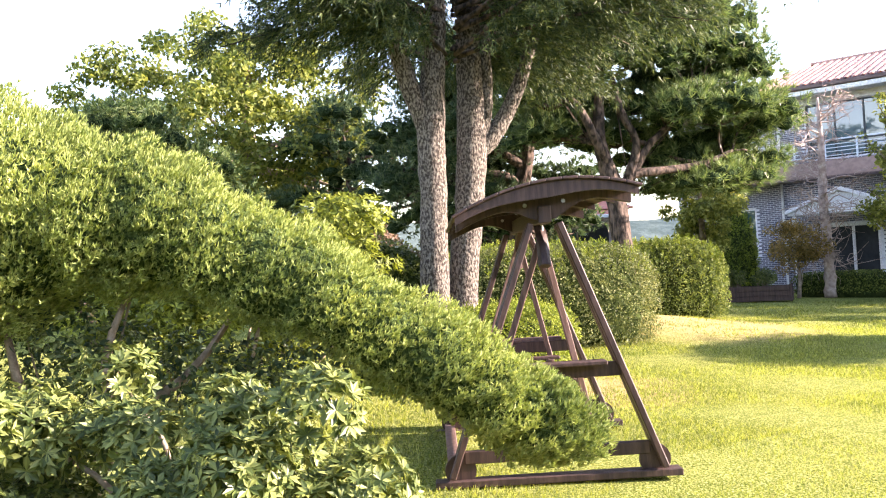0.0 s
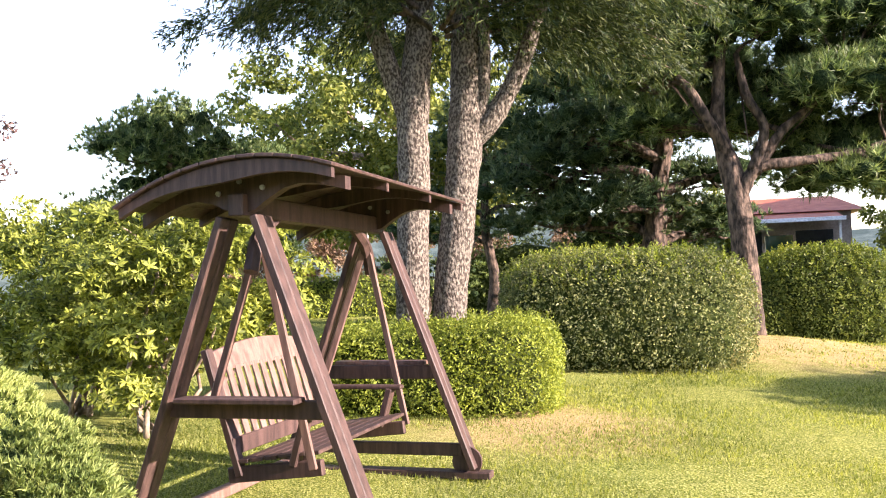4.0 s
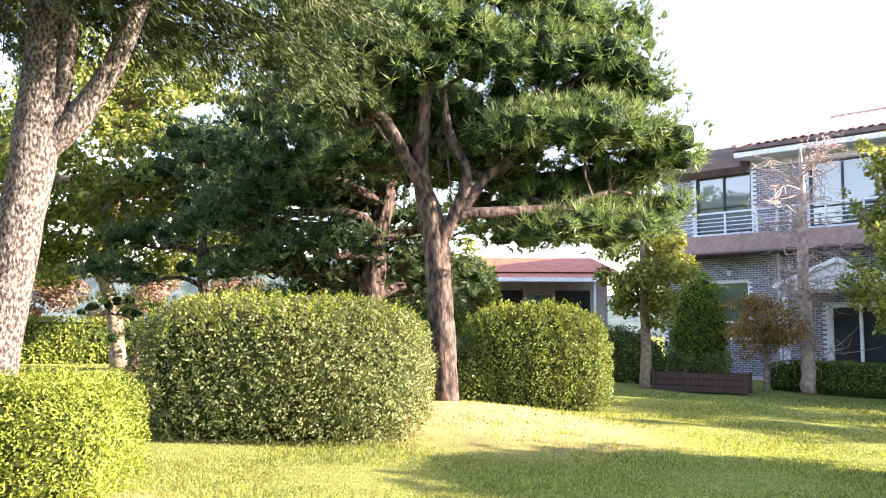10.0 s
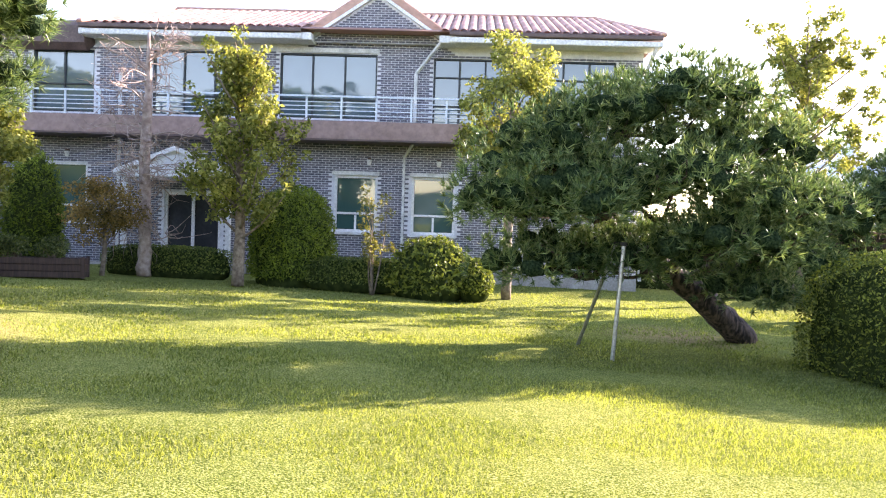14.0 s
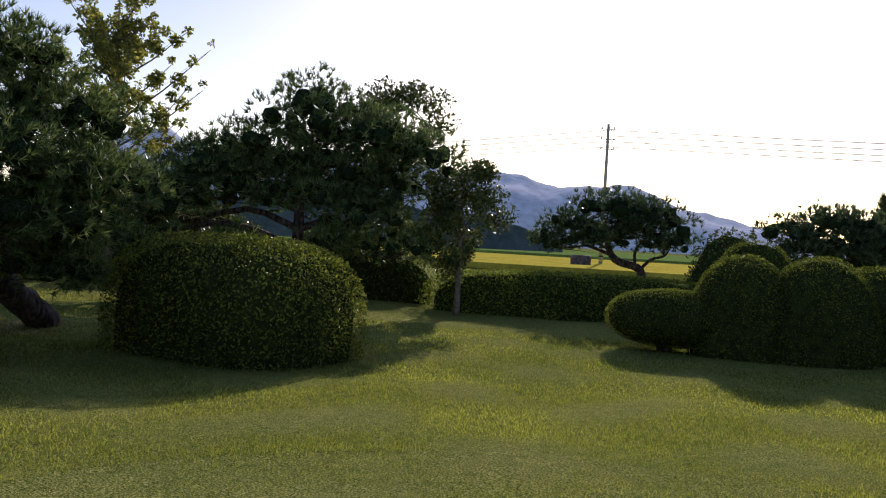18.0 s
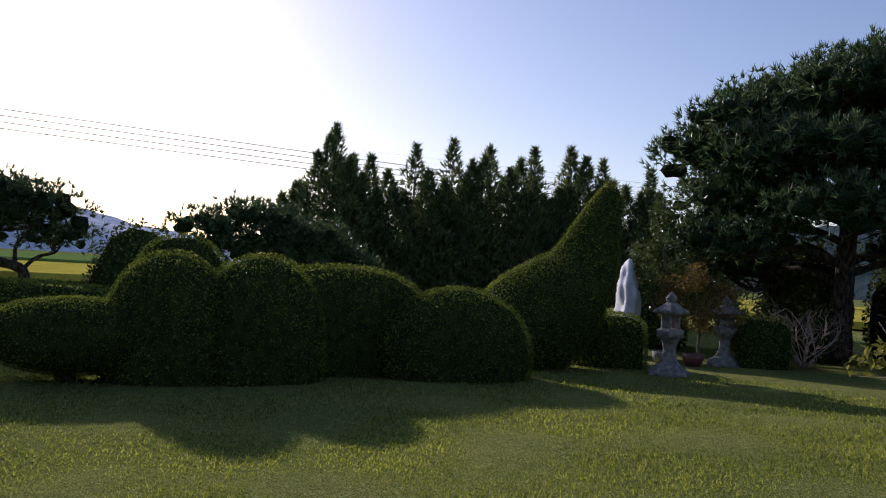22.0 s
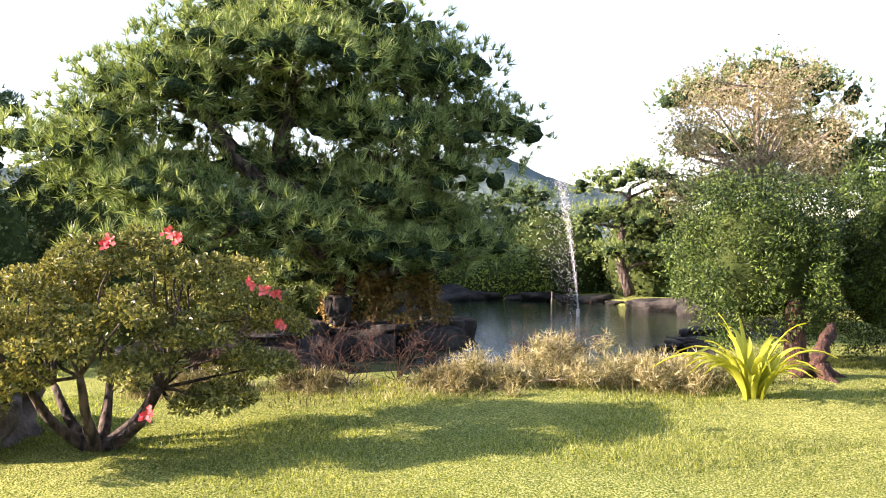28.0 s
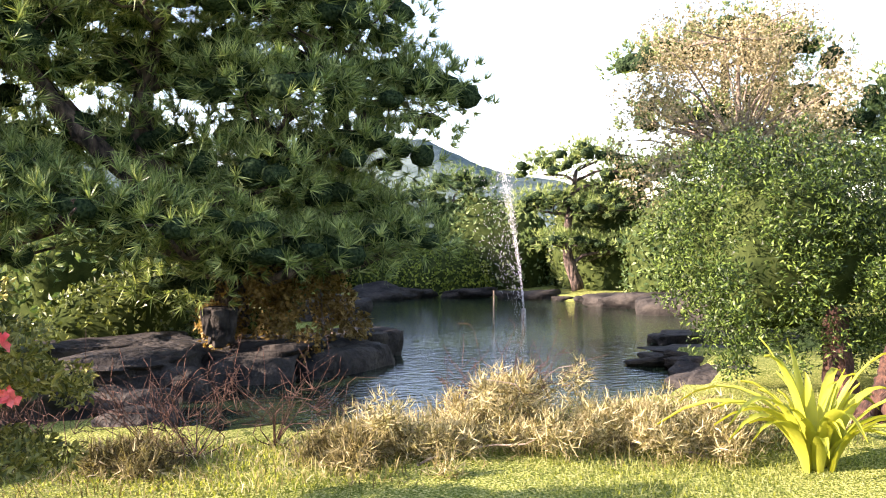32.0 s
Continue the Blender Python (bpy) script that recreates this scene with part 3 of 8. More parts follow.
def clump_leaves(clumps, n, size, aspect=0.55, lift=0.35, fill=0.55):
    """Leaves strewn through round clumps x, y, z, r (flattening f)."""
    C = np.asarray(clumps, float)
    w = C[:, 3] ** 2
    k = rng.choice(len(C), n, p=w / w.sum())
    d = unit(rng.standard_normal((n, 3)))
    rad = C[k, 3] * (1 - fill * rng.uniform(0, 1, n) ** 1.5)
    fl = C[k, 4] if C.shape[1] > 4 else np.ones(n)
    P = C[k, :3] + d * rad[:, None] * np.stack([np.ones(n), np.ones(n), fl], 1)
    N = unit(d + np.array([0, 0, 0.5]))
    return leaf_quads(P, N, size, aspect, lift)


def rosettes(clumps, n, size, aspect=0.36, leaves=8):
    """Whorls of long leaves round the shoot tips of round clumps."""
    C = np.asarray(clumps, float)
    w = C[:, 3] ** 2
    k = rng.choice(len(C), n, p=w / w.sum())
    d = unit(rng.standard_normal((n, 3)) + [0, 0, 0.35])
    rad = C[k, 3] * (1 - 0.3 * rng.uniform(0, 1, n) ** 2)
    P = C[k, :3] + d * rad[:, None] * np.stack([np.ones(n), np.ones(n), C[k, 4]], 1)
    N = unit(d + np.array([0.1, 0, 0.6]))
    U = unit(np.cross(N, rng.standard_normal((n, 3))))
    W = np.cross(N, U)
    a = np.arange(leaves) * 2.4 + rng.uniform(0, 0.5, (n, leaves))
    T = U[:, None] * np.cos(a)[..., None] + W[:, None] * np.sin(a)[..., None]
    up = rng.uniform(0.1, 0.8, (n, leaves, 1))
    A = unit(T + N[:, None] * up)
    B = np.cross(A, N[:, None] + 0 * A)
    L = size * rng.uniform(0.7, 1.2, (n, leaves, 1))
    Q = P[:, None] + 0 * A
    drop = N[:, None] * L * 0.08
    V = np.stack([Q, Q + A * L * 0.55 + B * L * aspect * 0.5, Q + A * L - drop, Q + A * L * 0.55 - B * L * aspect * 0.5], 2).reshape(-1, 3)
    return V, np.arange(len(V)).reshape(-1, 4)


def branches(start, ends, r0, sides=6, bow=0.15):
    """A limb from one place to each of several ends."""
    out = []
    s = np.asarray(start, float)
    for e in np.asarray(ends, float):
        e = e[:3]
        d = e - s
        m1 = s + d * 0.35 + rng.normal(0, bow * np.linalg.norm(d) * 0.35, 3)
        m2 = s + d * 0.7 + rng.normal(0, bow * np.linalg.norm(d) * 0.35, 3)
        out.append(tube([(*s, r0), (*m1, r0 * 0.75), (*m2, r0 * 0.5), (*e, r0 * 0.22)], sides, 9))
    return out


def broadleaf(name, base, trunk, crown, label, leaf, n=14000, size=0.09, clumps=40, clump_r=(0.3, 0.55), bark=M_TWIG, r0=0.12, seed=3, limbs=12, uneven=0.25, lift=0.35, group="", category="tree", aspect=0.6, flat=0.8):
    """A leafy tree. trunk: points from the base (x, y, z, radius), relative; crown: middle and radii, relative."""
    root = thing(name, base, label, category, group)
    r = np.random.default_rng(seed)
    cc, cr = np.array(crown[:3]), np.array(crown[3:6])
    d = unit(r.standard_normal((clumps, 3)))
    q = cc + d * cr * (r.uniform(0.15, 1, clumps) ** 0.45)[:, None] * wobble(d, seed, uneven)[:, None]
    cl = np.c_[q, r.uniform(*clump_r, clumps), np.full(clumps, flat)]
    part_np("trunk", *tube(trunk, 10, 0, 0.06), bark, root, smooth=True)
    T = np.array(trunk)[:, :3]
    pick = cl[r.permutation(clumps)[:limbs]]
    for e in pick:
        s = T[np.argmin(np.abs(T[:, 2] - max(T[:, 2].min() + 0.55 * np.ptp(T[:, 2]), e[2] - 0.35 * cr[2])))]
        part_np("limb", *merge(branches(s, [e], r0 * 0.5)), bark, root, smooth=True)
    part_np("crown", *clump_leaves(cl, n, size, aspect, lift), leaf, root)
    return root


def pine_pad(c, r, tufts, count, length, width, seed, lumps=12, core=0.0):
    """One cushion of needles made of several lumps."""
    g = np.random.default_rng(seed)
    out, cores = [], []
    per = max(12, tufts // lumps)
    turn = g.uniform(0, 6.28)
    for k in range(lumps):
        a, q = turn + 2.4 * k + g.normal(0, 0.25), 0.8 * ((k + 0.2) / lumps) ** 0.55
        lc = np.array(c) + np.array([np.cos(a) * r[0] * q, np.sin(a) * r[1] * q, r[2] * (g.uniform(-0.25, 0.35) + 0.3 - 0.75 * q * q)])
        f = g.uniform(0.34, 0.5)
        lr = np.array([r[0] * f, r[1] * f, r[2] * g.uniform(0.5, 0.8)])
        s = int(g.integers(1e6))
        P, N = on_shell(lc, lr, max(8, int(per / 1.8)), 2.0, 0.22, s, 0.1, -0.8)
        D = unit(N + np.array([0, 0, 0.7]))
        out.append(needles(P, D, int(count * 1.45), length, width * 1.1, 0.6))
        # A solid core per lump, coloured dark as the shade between needles.
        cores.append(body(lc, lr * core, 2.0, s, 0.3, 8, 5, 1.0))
    return merge(out), merge(cores)


def pine(name, base, trunk, pads, label, leaf=L_PINE, tufts=260, count=12, length=0.13, width=0.006, bark=M_PBARK, limb_r=0.06, seed=5, twigs=4, group="", category="pine tree", core=0.4, arms=()):
    """A garden pine: trunk, a limb to each cushion, cushions of needles. pads: x, y, z, rx, ry, rz from the base."""
    root = thing(name, base, label, category, group)
    T = smooth_path(trunk, 30)
    part_np("trunk", *tube(trunk, 12, 0, 0.07), bark, root, smooth=True)
    g = np.random.default_rng(seed)
    for a in arms:
        part_np("limb", *tube(a, 9, 18, 0.07), bark, root, "thick bare limb", True)
        T = np.vstack([T, smooth_path(a, 14)])
    for k, p in enumerate(pads):
        p = np.array(p, float)
        c, r = p[:3], p[3:6] * [1.14, 1.14, 1.4]
        under = c - np.array([0, 0, r[2] * 0.35])
        cost = np.linalg.norm(T[:, :3] - under, axis=1) + 1.6 * np.maximum(0, T[:, 2] - under[2] + 0.1)
        s = T[np.argmin(cost)]
        lr = min(limb_r, s[3] * 0.7)
        d = under - s[:3]
        ln = np.linalg.norm(d)
        m1 = s[:3] + d * 0.35 + np.array([g.normal(0, 0.08), g.normal(0, 0.08), 0.1]) * ln
        m2 = s[:3] + d * 0.7 + np.array([g.normal(0, 0.07), g.normal(0, 0.07), g.normal(0.02, 0.05)]) * ln
        part_np("limb", *tube([(*s[:3], lr), (*m1, lr * 0.8), (*m2, lr * 0.6), (*under, lr * 0.35)], 7, 10, 0.06), bark, root, smooth=True)
        ends = c + np.c_[g.uniform(-0.7, 0.7, twigs) * r[0], g.uniform(-0.7, 0.7, twigs) * r[1], g.uniform(-0.2, 0.4, twigs) * r[2]]
        part_np("twig", *merge(branches(m2, ends, lr * 0.4, 5, 0.25)), bark, root, smooth=True)
        n = int(0.88 * tufts * r[0] * r[1]) + 60
        tuft, inner = pine_pad(c, r, n, count, length, width, seed * 100 + k, 12, core)
        pad = part_np("needle_cushion", *tuft, leaf, root)
        part_np("cushion_shade_core", *inner, M_PCORE, pad, "shaded inside of the cushion", True, "stuff")
    return root


def pads_in(c, r, n, size, seed, flat=0.45, shell=0.5):
    """Cushion places spread through an uneven crown."""
    g = np.random.default_rng(seed)
    d = unit(g.standard_normal((n, 3)))
    d[:, 2] = np.where(d[:, 2] < -0.55, -d[:, 2], d[:, 2])
    q = np.array(c) + d * np.array(r) * (g.uniform(shell ** 2, 1, n) ** 0.5)[:, None]
    s = g.uniform(*size, n)
    return [(*q[i], s[i], s[i] * g.uniform(0.8, 1.1), s[i] * flat) for i in range(n)]


def spread(yaw, rows):
    """Turns rows of (across, ahead, up, ...) to a heading."""
    c, s = math.cos(radians(yaw)), math.sin(radians(yaw))
    return [(a * c - b * s, a * s + b * c, *rest) for a, b, *rest in rows]


def pieces(name, mesh, mats, parent, limit=300, rest="rest_of_pieces"):
    """The first pieces are objects of their own on one mesh, the others are joined."""
    for m in mats[:limit]:
        ob = new(name, mesh)
        ob.parent = parent
        ob.matrix_basis = m
    if len(mats) > limit:
        k = len(mesh.vertices)
        base = np.empty(k * 3, np.float32)
        mesh.vertices.foreach_get("co", base)
        base = np.c_[base.reshape(-1, 3), np.ones(k)]
        F = np.array([list(p.vertices) for p in mesh.polygons])
        Vs = [base @ np.array(m).T[:, :3] for m in mats[limit:]]
        Fs = [F + i * k for i in range(len(Vs))]
        part_np(rest, np.concatenate(Vs), np.concatenate(Fs), mesh.materials[0], parent, kind="stuff")


def brick_mesh(name, sx, sy, sz, mat, c=0.006):
    """A slab with a chamfered face towards -y, no back."""
    x, z = sx / 2, sz / 2
    V = [(-x, 0, -z), (x, 0, -z), (x, 0, z), (-x, 0, z), (-x + c, -sy, -z + c), (x - c, -sy, -z + c), (x - c, -sy, z - c), (-x + c, -sy, z - c)]
    F = [(4, 5, 6, 7), (0, 1, 5, 4), (1, 2, 6, 5), (2, 3, 7, 6), (3, 0, 4, 7)]
    return np_mesh(name, V, F, mat)


# ---- the house ----
def house():
    root = thing("house", (19.5, 25.6, 0), "two-storey dark brick house with pale mortar and terracotta tiled roof", "house", rz=-39.0)
    # openings of the front: left, right, bottom, top
    up = [(-11.75, -9.85, 4.7, 6.6), (-8.05, -5.2, 4.7, 6.65), (-4.15, -1.2, 4.7, 6.65), (0.5, 5.96, 4.55, 6.6)]
    low = [(-11.45, -10.0, 1.3, 3.15), (-7.6, -5.85, 0.25, 2.35), (-2.4, -1.1, 1.3, 3.0), (-0.05, 1.27, 1.28, 3.0)]
    holes = up + low
    x0, x1, z0, z1, th = -13.0, 6.75, -0.25, 6.95, 0.3
    xs = sorted({x0, x1, *[h[0] for h in holes], *[h[1] for h in holes]})
    zs = sorted({z0, z1, *[h[2] for h in holes], *[h[3] for h in holes]})
    bm = bmesh.new()
    for a, b in zip(xs, xs[1:]):
        for c, d in zip(zs, zs[1:]):
            mx, mz = (a + b) / 2, (c + d) / 2
            if not any(h[0] < mx < h[1] and h[2] < mz < h[3] for h in holes):
                add_box(bm, (b - a, th, d - c), pose(mx, th / 2, mz))
    bmesh.ops.remove_doubles(bm, verts=bm.verts, dist=1e-4)
    wall = part("front_wall", bm, M_MORTAR, root, "dark brick wall with pale mortar joints")
    for nm, size, m in (("side_wall", (0.3, 8.0, 7.2), pose(6.6, 4.302, 3.35)), ("side_wall", (0.3, 8.0, 7.2), pose(-12.85, 4.302, 3.35)), ("back_wall", (19.1, 0.3, 7.2), pose(-3.12, 8.15, 3.35))):
        box(nm, size, m, M_BRICK if nm == "side_wall" else M_MORTAR, root, bev=0)
    # Dark sheet behind all the windows, its colour standing in for unlit rooms.
    box("room_shade_sheet", (18.8, 0.1, 6.9), pose(-3.12, 1.8, 3.35), M_BLACK, root, "dark sheet for the shade of the rooms behind the glass", 0)
    # gable over the front, with its own brick face
    gx, gw, gz0, gz1 = -1.2, 2.02, 6.95, 8.37
    bm = bmesh.new()
    vs = [bm.verts.new(p) for p in ((gx - gw, -0.24, gz0), (gx + gw, -0.24, gz0), (gx, -0.24, gz1), (gx - gw, 3, gz0), (gx + gw, 3, gz0), (gx, 3, gz1))]
    for f in ((0, 1, 2), (5, 4, 3), (0, 3, 4, 1), (1, 4, 5, 2), (2, 5, 3, 0)):
        bm.faces.new([vs[i] for i in f])
    part("gable", bm, M_MORTAR, root, "brick gable")
    # bricks, the lower right wall first since the camera comes nearest to it
    mesh = brick_mesh("brick", 0.195, 0.012, 0.056, M_BRICK, 0.004)
    mats, r = [], random.Random(4)
    for row in range(int((gz1 - z0) / 0.07)):
        z = z0 + 0.035 + row * 0.07
        for k in range(int((x1 - x0) / 0.212)):
            x = x1 - 0.106 - k * 0.212 - (0.106 if row % 2 else 0)
            if any(h[0] - 0.1 < x < h[1] + 0.1 and h[2] - 0.03 < z < h[3] + 0.03 for h in holes) or x < x0 + 0.1:
                continue
            if z > z1 - 0.3 and abs(x - gx) > gw * (gz1 - z) / (gz1 - gz0) - 0.1:
                continue
            if 3.92 < z < 4.56:
                continue
            mats.append(pose(x, (-0.24 if z > z1 else 0) - 0.0005 - 0.003 * r.random(), z))
    mats.sort(key=lambda m: (m.translation - Vector((1.5, 0, 2.3))).length)
    pieces("brick", mesh, mats, wall, 300, "bricks")
    # windows
    def window(nm, h, frame_mat, glass, cols, rails=(), w=0.05, open_row=None):
        a, b, c, d = h
        win = box(nm, (0.001, 0.001, 0.001), pose((a + b) / 2, 0.25, c), frame_mat, root, bev=0)
        o = Vector(((a + b) / 2, 0.25, c))
        def bar(n2, size, x, y, z):
            box(n2, size, pose(x, y, z), frame_mat, win, bev=0.004)
        bar("window_frame", (b - a, 0.1, w), (a + b) / 2, 0.1, c + w / 2)
        bar("window_frame", (b - a, 0.1, w), (a + b) / 2, 0.1, d - w / 2)
        for x in (a + w / 2, b - w / 2):
            bar("window_frame", (w, 0.1, d - c - 2 * w - 0.004), x, 0.1, (c + d) / 2)
        for i in range(1, cols):
            bar("mullion", (w, 0.08, d - c - 2 * w - 0.01), a + (b - a) * i / cols, 0.1, (c + d) / 2)
        for f in rails:
            bar("transom", (b - a - 2 * w - 0.01, 0.07, w * 0.9), (a + b) / 2, 0.105, c + (d - c) * f)
        ys = [c + w] + [c + (d - c) * f for f in rails] + [d - w]
        for i in range(cols):
            for lo, hi in zip(ys, ys[1:]):
                wd = (b - a - 2 * w) / cols
                box("pane", (wd - 0.012, 0.012, hi - lo - 0.012), pose(a + w + wd * (i + 0.5), 0.13, (lo + hi) / 2, r.uniform(-0.4, 0.4), 0, r.uniform(-0.4, 0.4)), glass, win, bev=0)
        return win
    window("window", up[0], M_FRAME, M_GLASS, 2, (0.45,))
    window("window", up[1], M_FRAME, M_GLASS, 3, (0.3,))
    window("window", up[2], M_FRAME, M_GLASS, 3, (0.3,))
    window("window", up[3], M_FRAME, M_GLASS, 7, (0.3, 0.72))
    window("window", low[0], M_WHITE, M_GLASSG, 1, (0.3,), 0.07)
    for h in low[2:]:
        window("window", h, M_WHITE, M_GLASSG, 1, (0.33,), 0.075)
        box("mullion", (0.06, 0.07, 0.44), pose((h[0] + h[1]) / 2, 0.1, h[2] + 0.29), M_WHITE, root, bev=0.003)
        box("lintel", (h[1] - h[0] + 0.12, 0.06, 0.12), pose((h[0] + h[1]) / 2, -0.02, h[3] + 0.07), M_MARBLE, root, "pale stone lintel")
        box("window_sill", (h[1] - h[0] + 0.1, 0.12, 0.08), pose((h[0] + h[1]) / 2, -0.04, h[2] - 0.05), M_MARBLE, root, "pale stone sill")
    for h in up[1:3]:
        box("lintel", (h[1] - h[0] + 0.12, 0.06, 0.14), pose((h[0] + h[1]) / 2, -0.02, h[3] + 0.09), M_MARBLE, root, "pale stone lintel")
    # black panes: the dim inside is put into their colour
    window("double_door", low[1], M_WHITE, M_BLACK, 2, (), 0.09)
    # wall lamps
    for x in (-10.6, -1.35, 0.75):
        lamp = box("wall_lamp", (0.11, 0.1, 0.05), pose(x, -0.06, 3.52), M_DKTRIM, root, "small brown wall lamp", 0.01)
        bm = bmesh.new()
        bmesh.ops.create_cone(bm, cap_ends=True, segments=8, radius1=0.05, radius2=0.085, depth=0.16, matrix=pose(x, -0.1, 3.4))
        part("shade", bm, M_WHITE, lamp)
    # balcony slab with fascia, rails
    for a, b in ((-12.6, 1.6),):
        balc = box("balcony", (b - a, 1.05, 0.52), pose((a + b) / 2, -0.53, 4.25), M_FASCIA, root, "brown painted balcony slab", 0.01)
        box("soffit_edge", (b - a + 0.04, 1.09, 0.05), pose((a + b) / 2, -0.55, 3.96), M_DKTRIM, root, bev=0.005)
        k = 0
        while a + 0.3 + k * 1.02 < b:
            x = a + 0.3 + k * 1.02
            k += 1
            box("post", (0.06, 0.05, 0.72), pose(x, -0.98, 4.875), M_RAIL, balc, bev=0.005)
        for z, t in ((5.22, 0.05), (5.06, 0.025), (4.94, 0.025), (4.82, 0.025), (4.68, 0.025)):
            box("rail", (b - a - 0.1, t, t), pose((a + b) / 2, -1.02 if t > 0.03 else -0.94, z), M_RAIL, balc, bev=0)
    # eaves, gutter, downpipes
    for a, b in ((-10.0, gx - gw - 0.15), (gx + gw + 0.15, 7.15)):
        box("soffit", (b - a, 0.9, 0.16), pose((a + b) / 2, -0.35, 6.99), M_WHITE, root, bev=0.004)
        box("gutter", (b - a, 0.14, 0.13), pose((a + b) / 2, -0.82, 7.16), M_DKTRIM, root, bev=0.02)
        box("fascia", (b - a, 0.05, 0.14), pose((a + b) / 2, -0.79, 7.0), M_WHITE, root, bev=0.004)
    for x in (gx - gw - 0.1, gx + gw + 0.1):
        box("bracket", (0.5, 0.75, 0.22), pose(x, -0.4, 7.0), M_WHITE, root, bev=0.02)
    for sgn in (-1, 1):
        e = Vector((gx + sgn * (gw + 0.05), -0.3, 7.0))
        t = Vector((gx, -0.3, 8.4))
        beam("bargeboard", e, t, 0.09, 0.17, M_WHITE, root, "white gable bargeboard", 0.004, up=(0, 1, 0))
        beam("verge_tile", e + Vector((0, 0.0, 0.17)), t + Vector((0, 0.0, 0.17)), 0.3, 0.14, M_TILE, root, "red-brown verge tiles", 0.04, up=(0, 1, 0))
        bm = bmesh.new()
        vs = [bm.verts.new(p) for p in ((e.x, -0.32, 7.08), (gx, -0.32, 8.5), (gx, 4.0, 8.5), (e.x, 4.0, 7.08))]
        vs2 = [bm.verts.new(v.co + Vector((0, 0, 0.08))) for v in vs]
        bm.faces.new(vs), bm.faces.new(vs2[::-1])
        for i in range(4):
            bm.faces.new((vs[i], vs[(i + 1) % 4], vs2[(i + 1) % 4], vs2[i]))
        part("gable_roof", bm, M_TILE, root)
    bm = bmesh.new()
    bmesh.ops.create_uvsphere(bm, u_segments=12, v_segments=8, radius=0.17, matrix=pose(gx, -0.3, 8.62))
    part("finial", bm, M_TILE, root, "round ridge-end tile", True)
    for x in (-0.02,):
        beam("downpipe", (0.75, -0.7, 6.95), (x, -0.09, 6.1), 0.08, 0.08, M_MARBLE, root, "white downpipe")
        beam("downpipe", (x, -0.09, 6.1), (x, -0.09, 4.5), 0.1, 0.1, M_MARBLE, root, "white downpipe")
        beam("downpipe", (-0.02, -0.5, 3.95), (-0.3, -0.07, 3.6), 0.07, 0.07, M_MARBLE, root, "white downpipe")
        beam("downpipe", (-0.3, -0.07, 3.6), (-0.3, -0.07, 0.0), 0.07, 0.07, M_MARBLE, root, "white downpipe")
    beam("downpipe", (7.0, -0.75, 6.95), (6.8, -0.3, 6.3), 0.09, 0.09, M_MARBLE, root, "white downpipe")
    beam("downpipe", (6.82, -0.2, 6.3), (6.82, -0.2, 0.1), 0.09, 0.09, M_MARBLE, root, "white downpipe")
    beam("downpipe", (-9.0, -0.08, 5.9), (-9.0, -0.08, 4.5), 0.09, 0.09, M_MARBLE, root, "white downpipe")
    beam("downpipe", (-9.0, -0.08, 3.95), (-9.0, -0.08, 0.1), 0.08, 0.08, M_MARBLE, root, "white downpipe")
    # hipped roof: a deck with rows of curved tiles
    ez, rz_, ed = 7.2, 8.9, 4.4
    lo = [(-10.0, -0.85, ez), (7.2, -0.85, ez), (7.2, 8.9, ez), (-10.0, 8.9, ez)]
    hi = [(-8.9, ed, rz_), (5.9, ed, rz_)]
    bm = bmesh.new()
    v = [bm.verts.new(p) for p in lo + hi]
    for f in ((0, 1, 5, 4), (1, 2, 5), (2, 3, 4, 5), (3, 0, 4), (3, 2, 1, 0)):
        bm.faces.new([v[i] for i in f])
    roof = part("roof", bm, M_TILE, root, "hipped terracotta tile roof, sun-bleached")
    a = np.linspace(0, np.pi, 6)
    V = [(0.115 * np.cos(q), y, 0.075 * np.sin(q) + 0.015 * (y > 0)) for y in (0.0, 0.5) for q in a]
    F = [(i, i + 1, i + 7, i + 6) for i in range(5)]
    tm = np_mesh("roof_tile", V, F, M_TILE, True)
    slope = math.degrees(math.atan2(rz_ - ez, ed + 0.85))
    ln = math.hypot(rz_ - ez, ed + 0.85)
    mats = []
    for k in range(int(17.0 / 0.27)):
        x = 7.05 - 0.27 * k
        for row in range(int(ln / 0.5)):
            f = (row * 0.5 + 0.25) / ln
            if not (-10.0 + 1.1 * f + 0.1 < x < 7.2 - 1.3 * f - 0.1) or abs(x - gx) < (gw + 0.15) * (1 - f * 1.6):
                continue
            f0 = row * 0.5 / ln
            mats.append(pose(x, -0.85 + f0 * (ed + 0.85), ez + 0.02 + f0 * (rz_ - ez), slope))
    pieces("roof_tile", tm, mats, roof, 300, "roof_tiles")
    beam("ridge", (-8.95, ed, rz_ + 0.05), (5.95, ed, rz_ + 0.05), 0.24, 0.16, M_TILE, root, "ridge tiles", 0.05)
    beam("hip_ridge", (7.2, -0.85, ez + 0.06), (5.9, ed, rz_ + 0.06), 0.2, 0.14, M_TILE, root, "hip tiles", 0.05)
    beam("hip_ridge", (-10.0, -0.85, ez + 0.06), (-8.9, ed, rz_ + 0.06), 0.2, 0.14, M_TILE, root, "hip tiles", 0.05)
    # lower flat-roofed wing at the far end, and the porch
    box("wing_roof", (3.3, 2.4, 0.9), pose(-11.5, 0.9, 7.0), M_DKTRIM, root, "dark brown wing roof", 0.2)
    can = box("porch_canopy", (3.4, 1.9, 0.12), pose(-6.6, -1.0, 2.75), M_WHITE, root, "white porch canopy", 0.02)
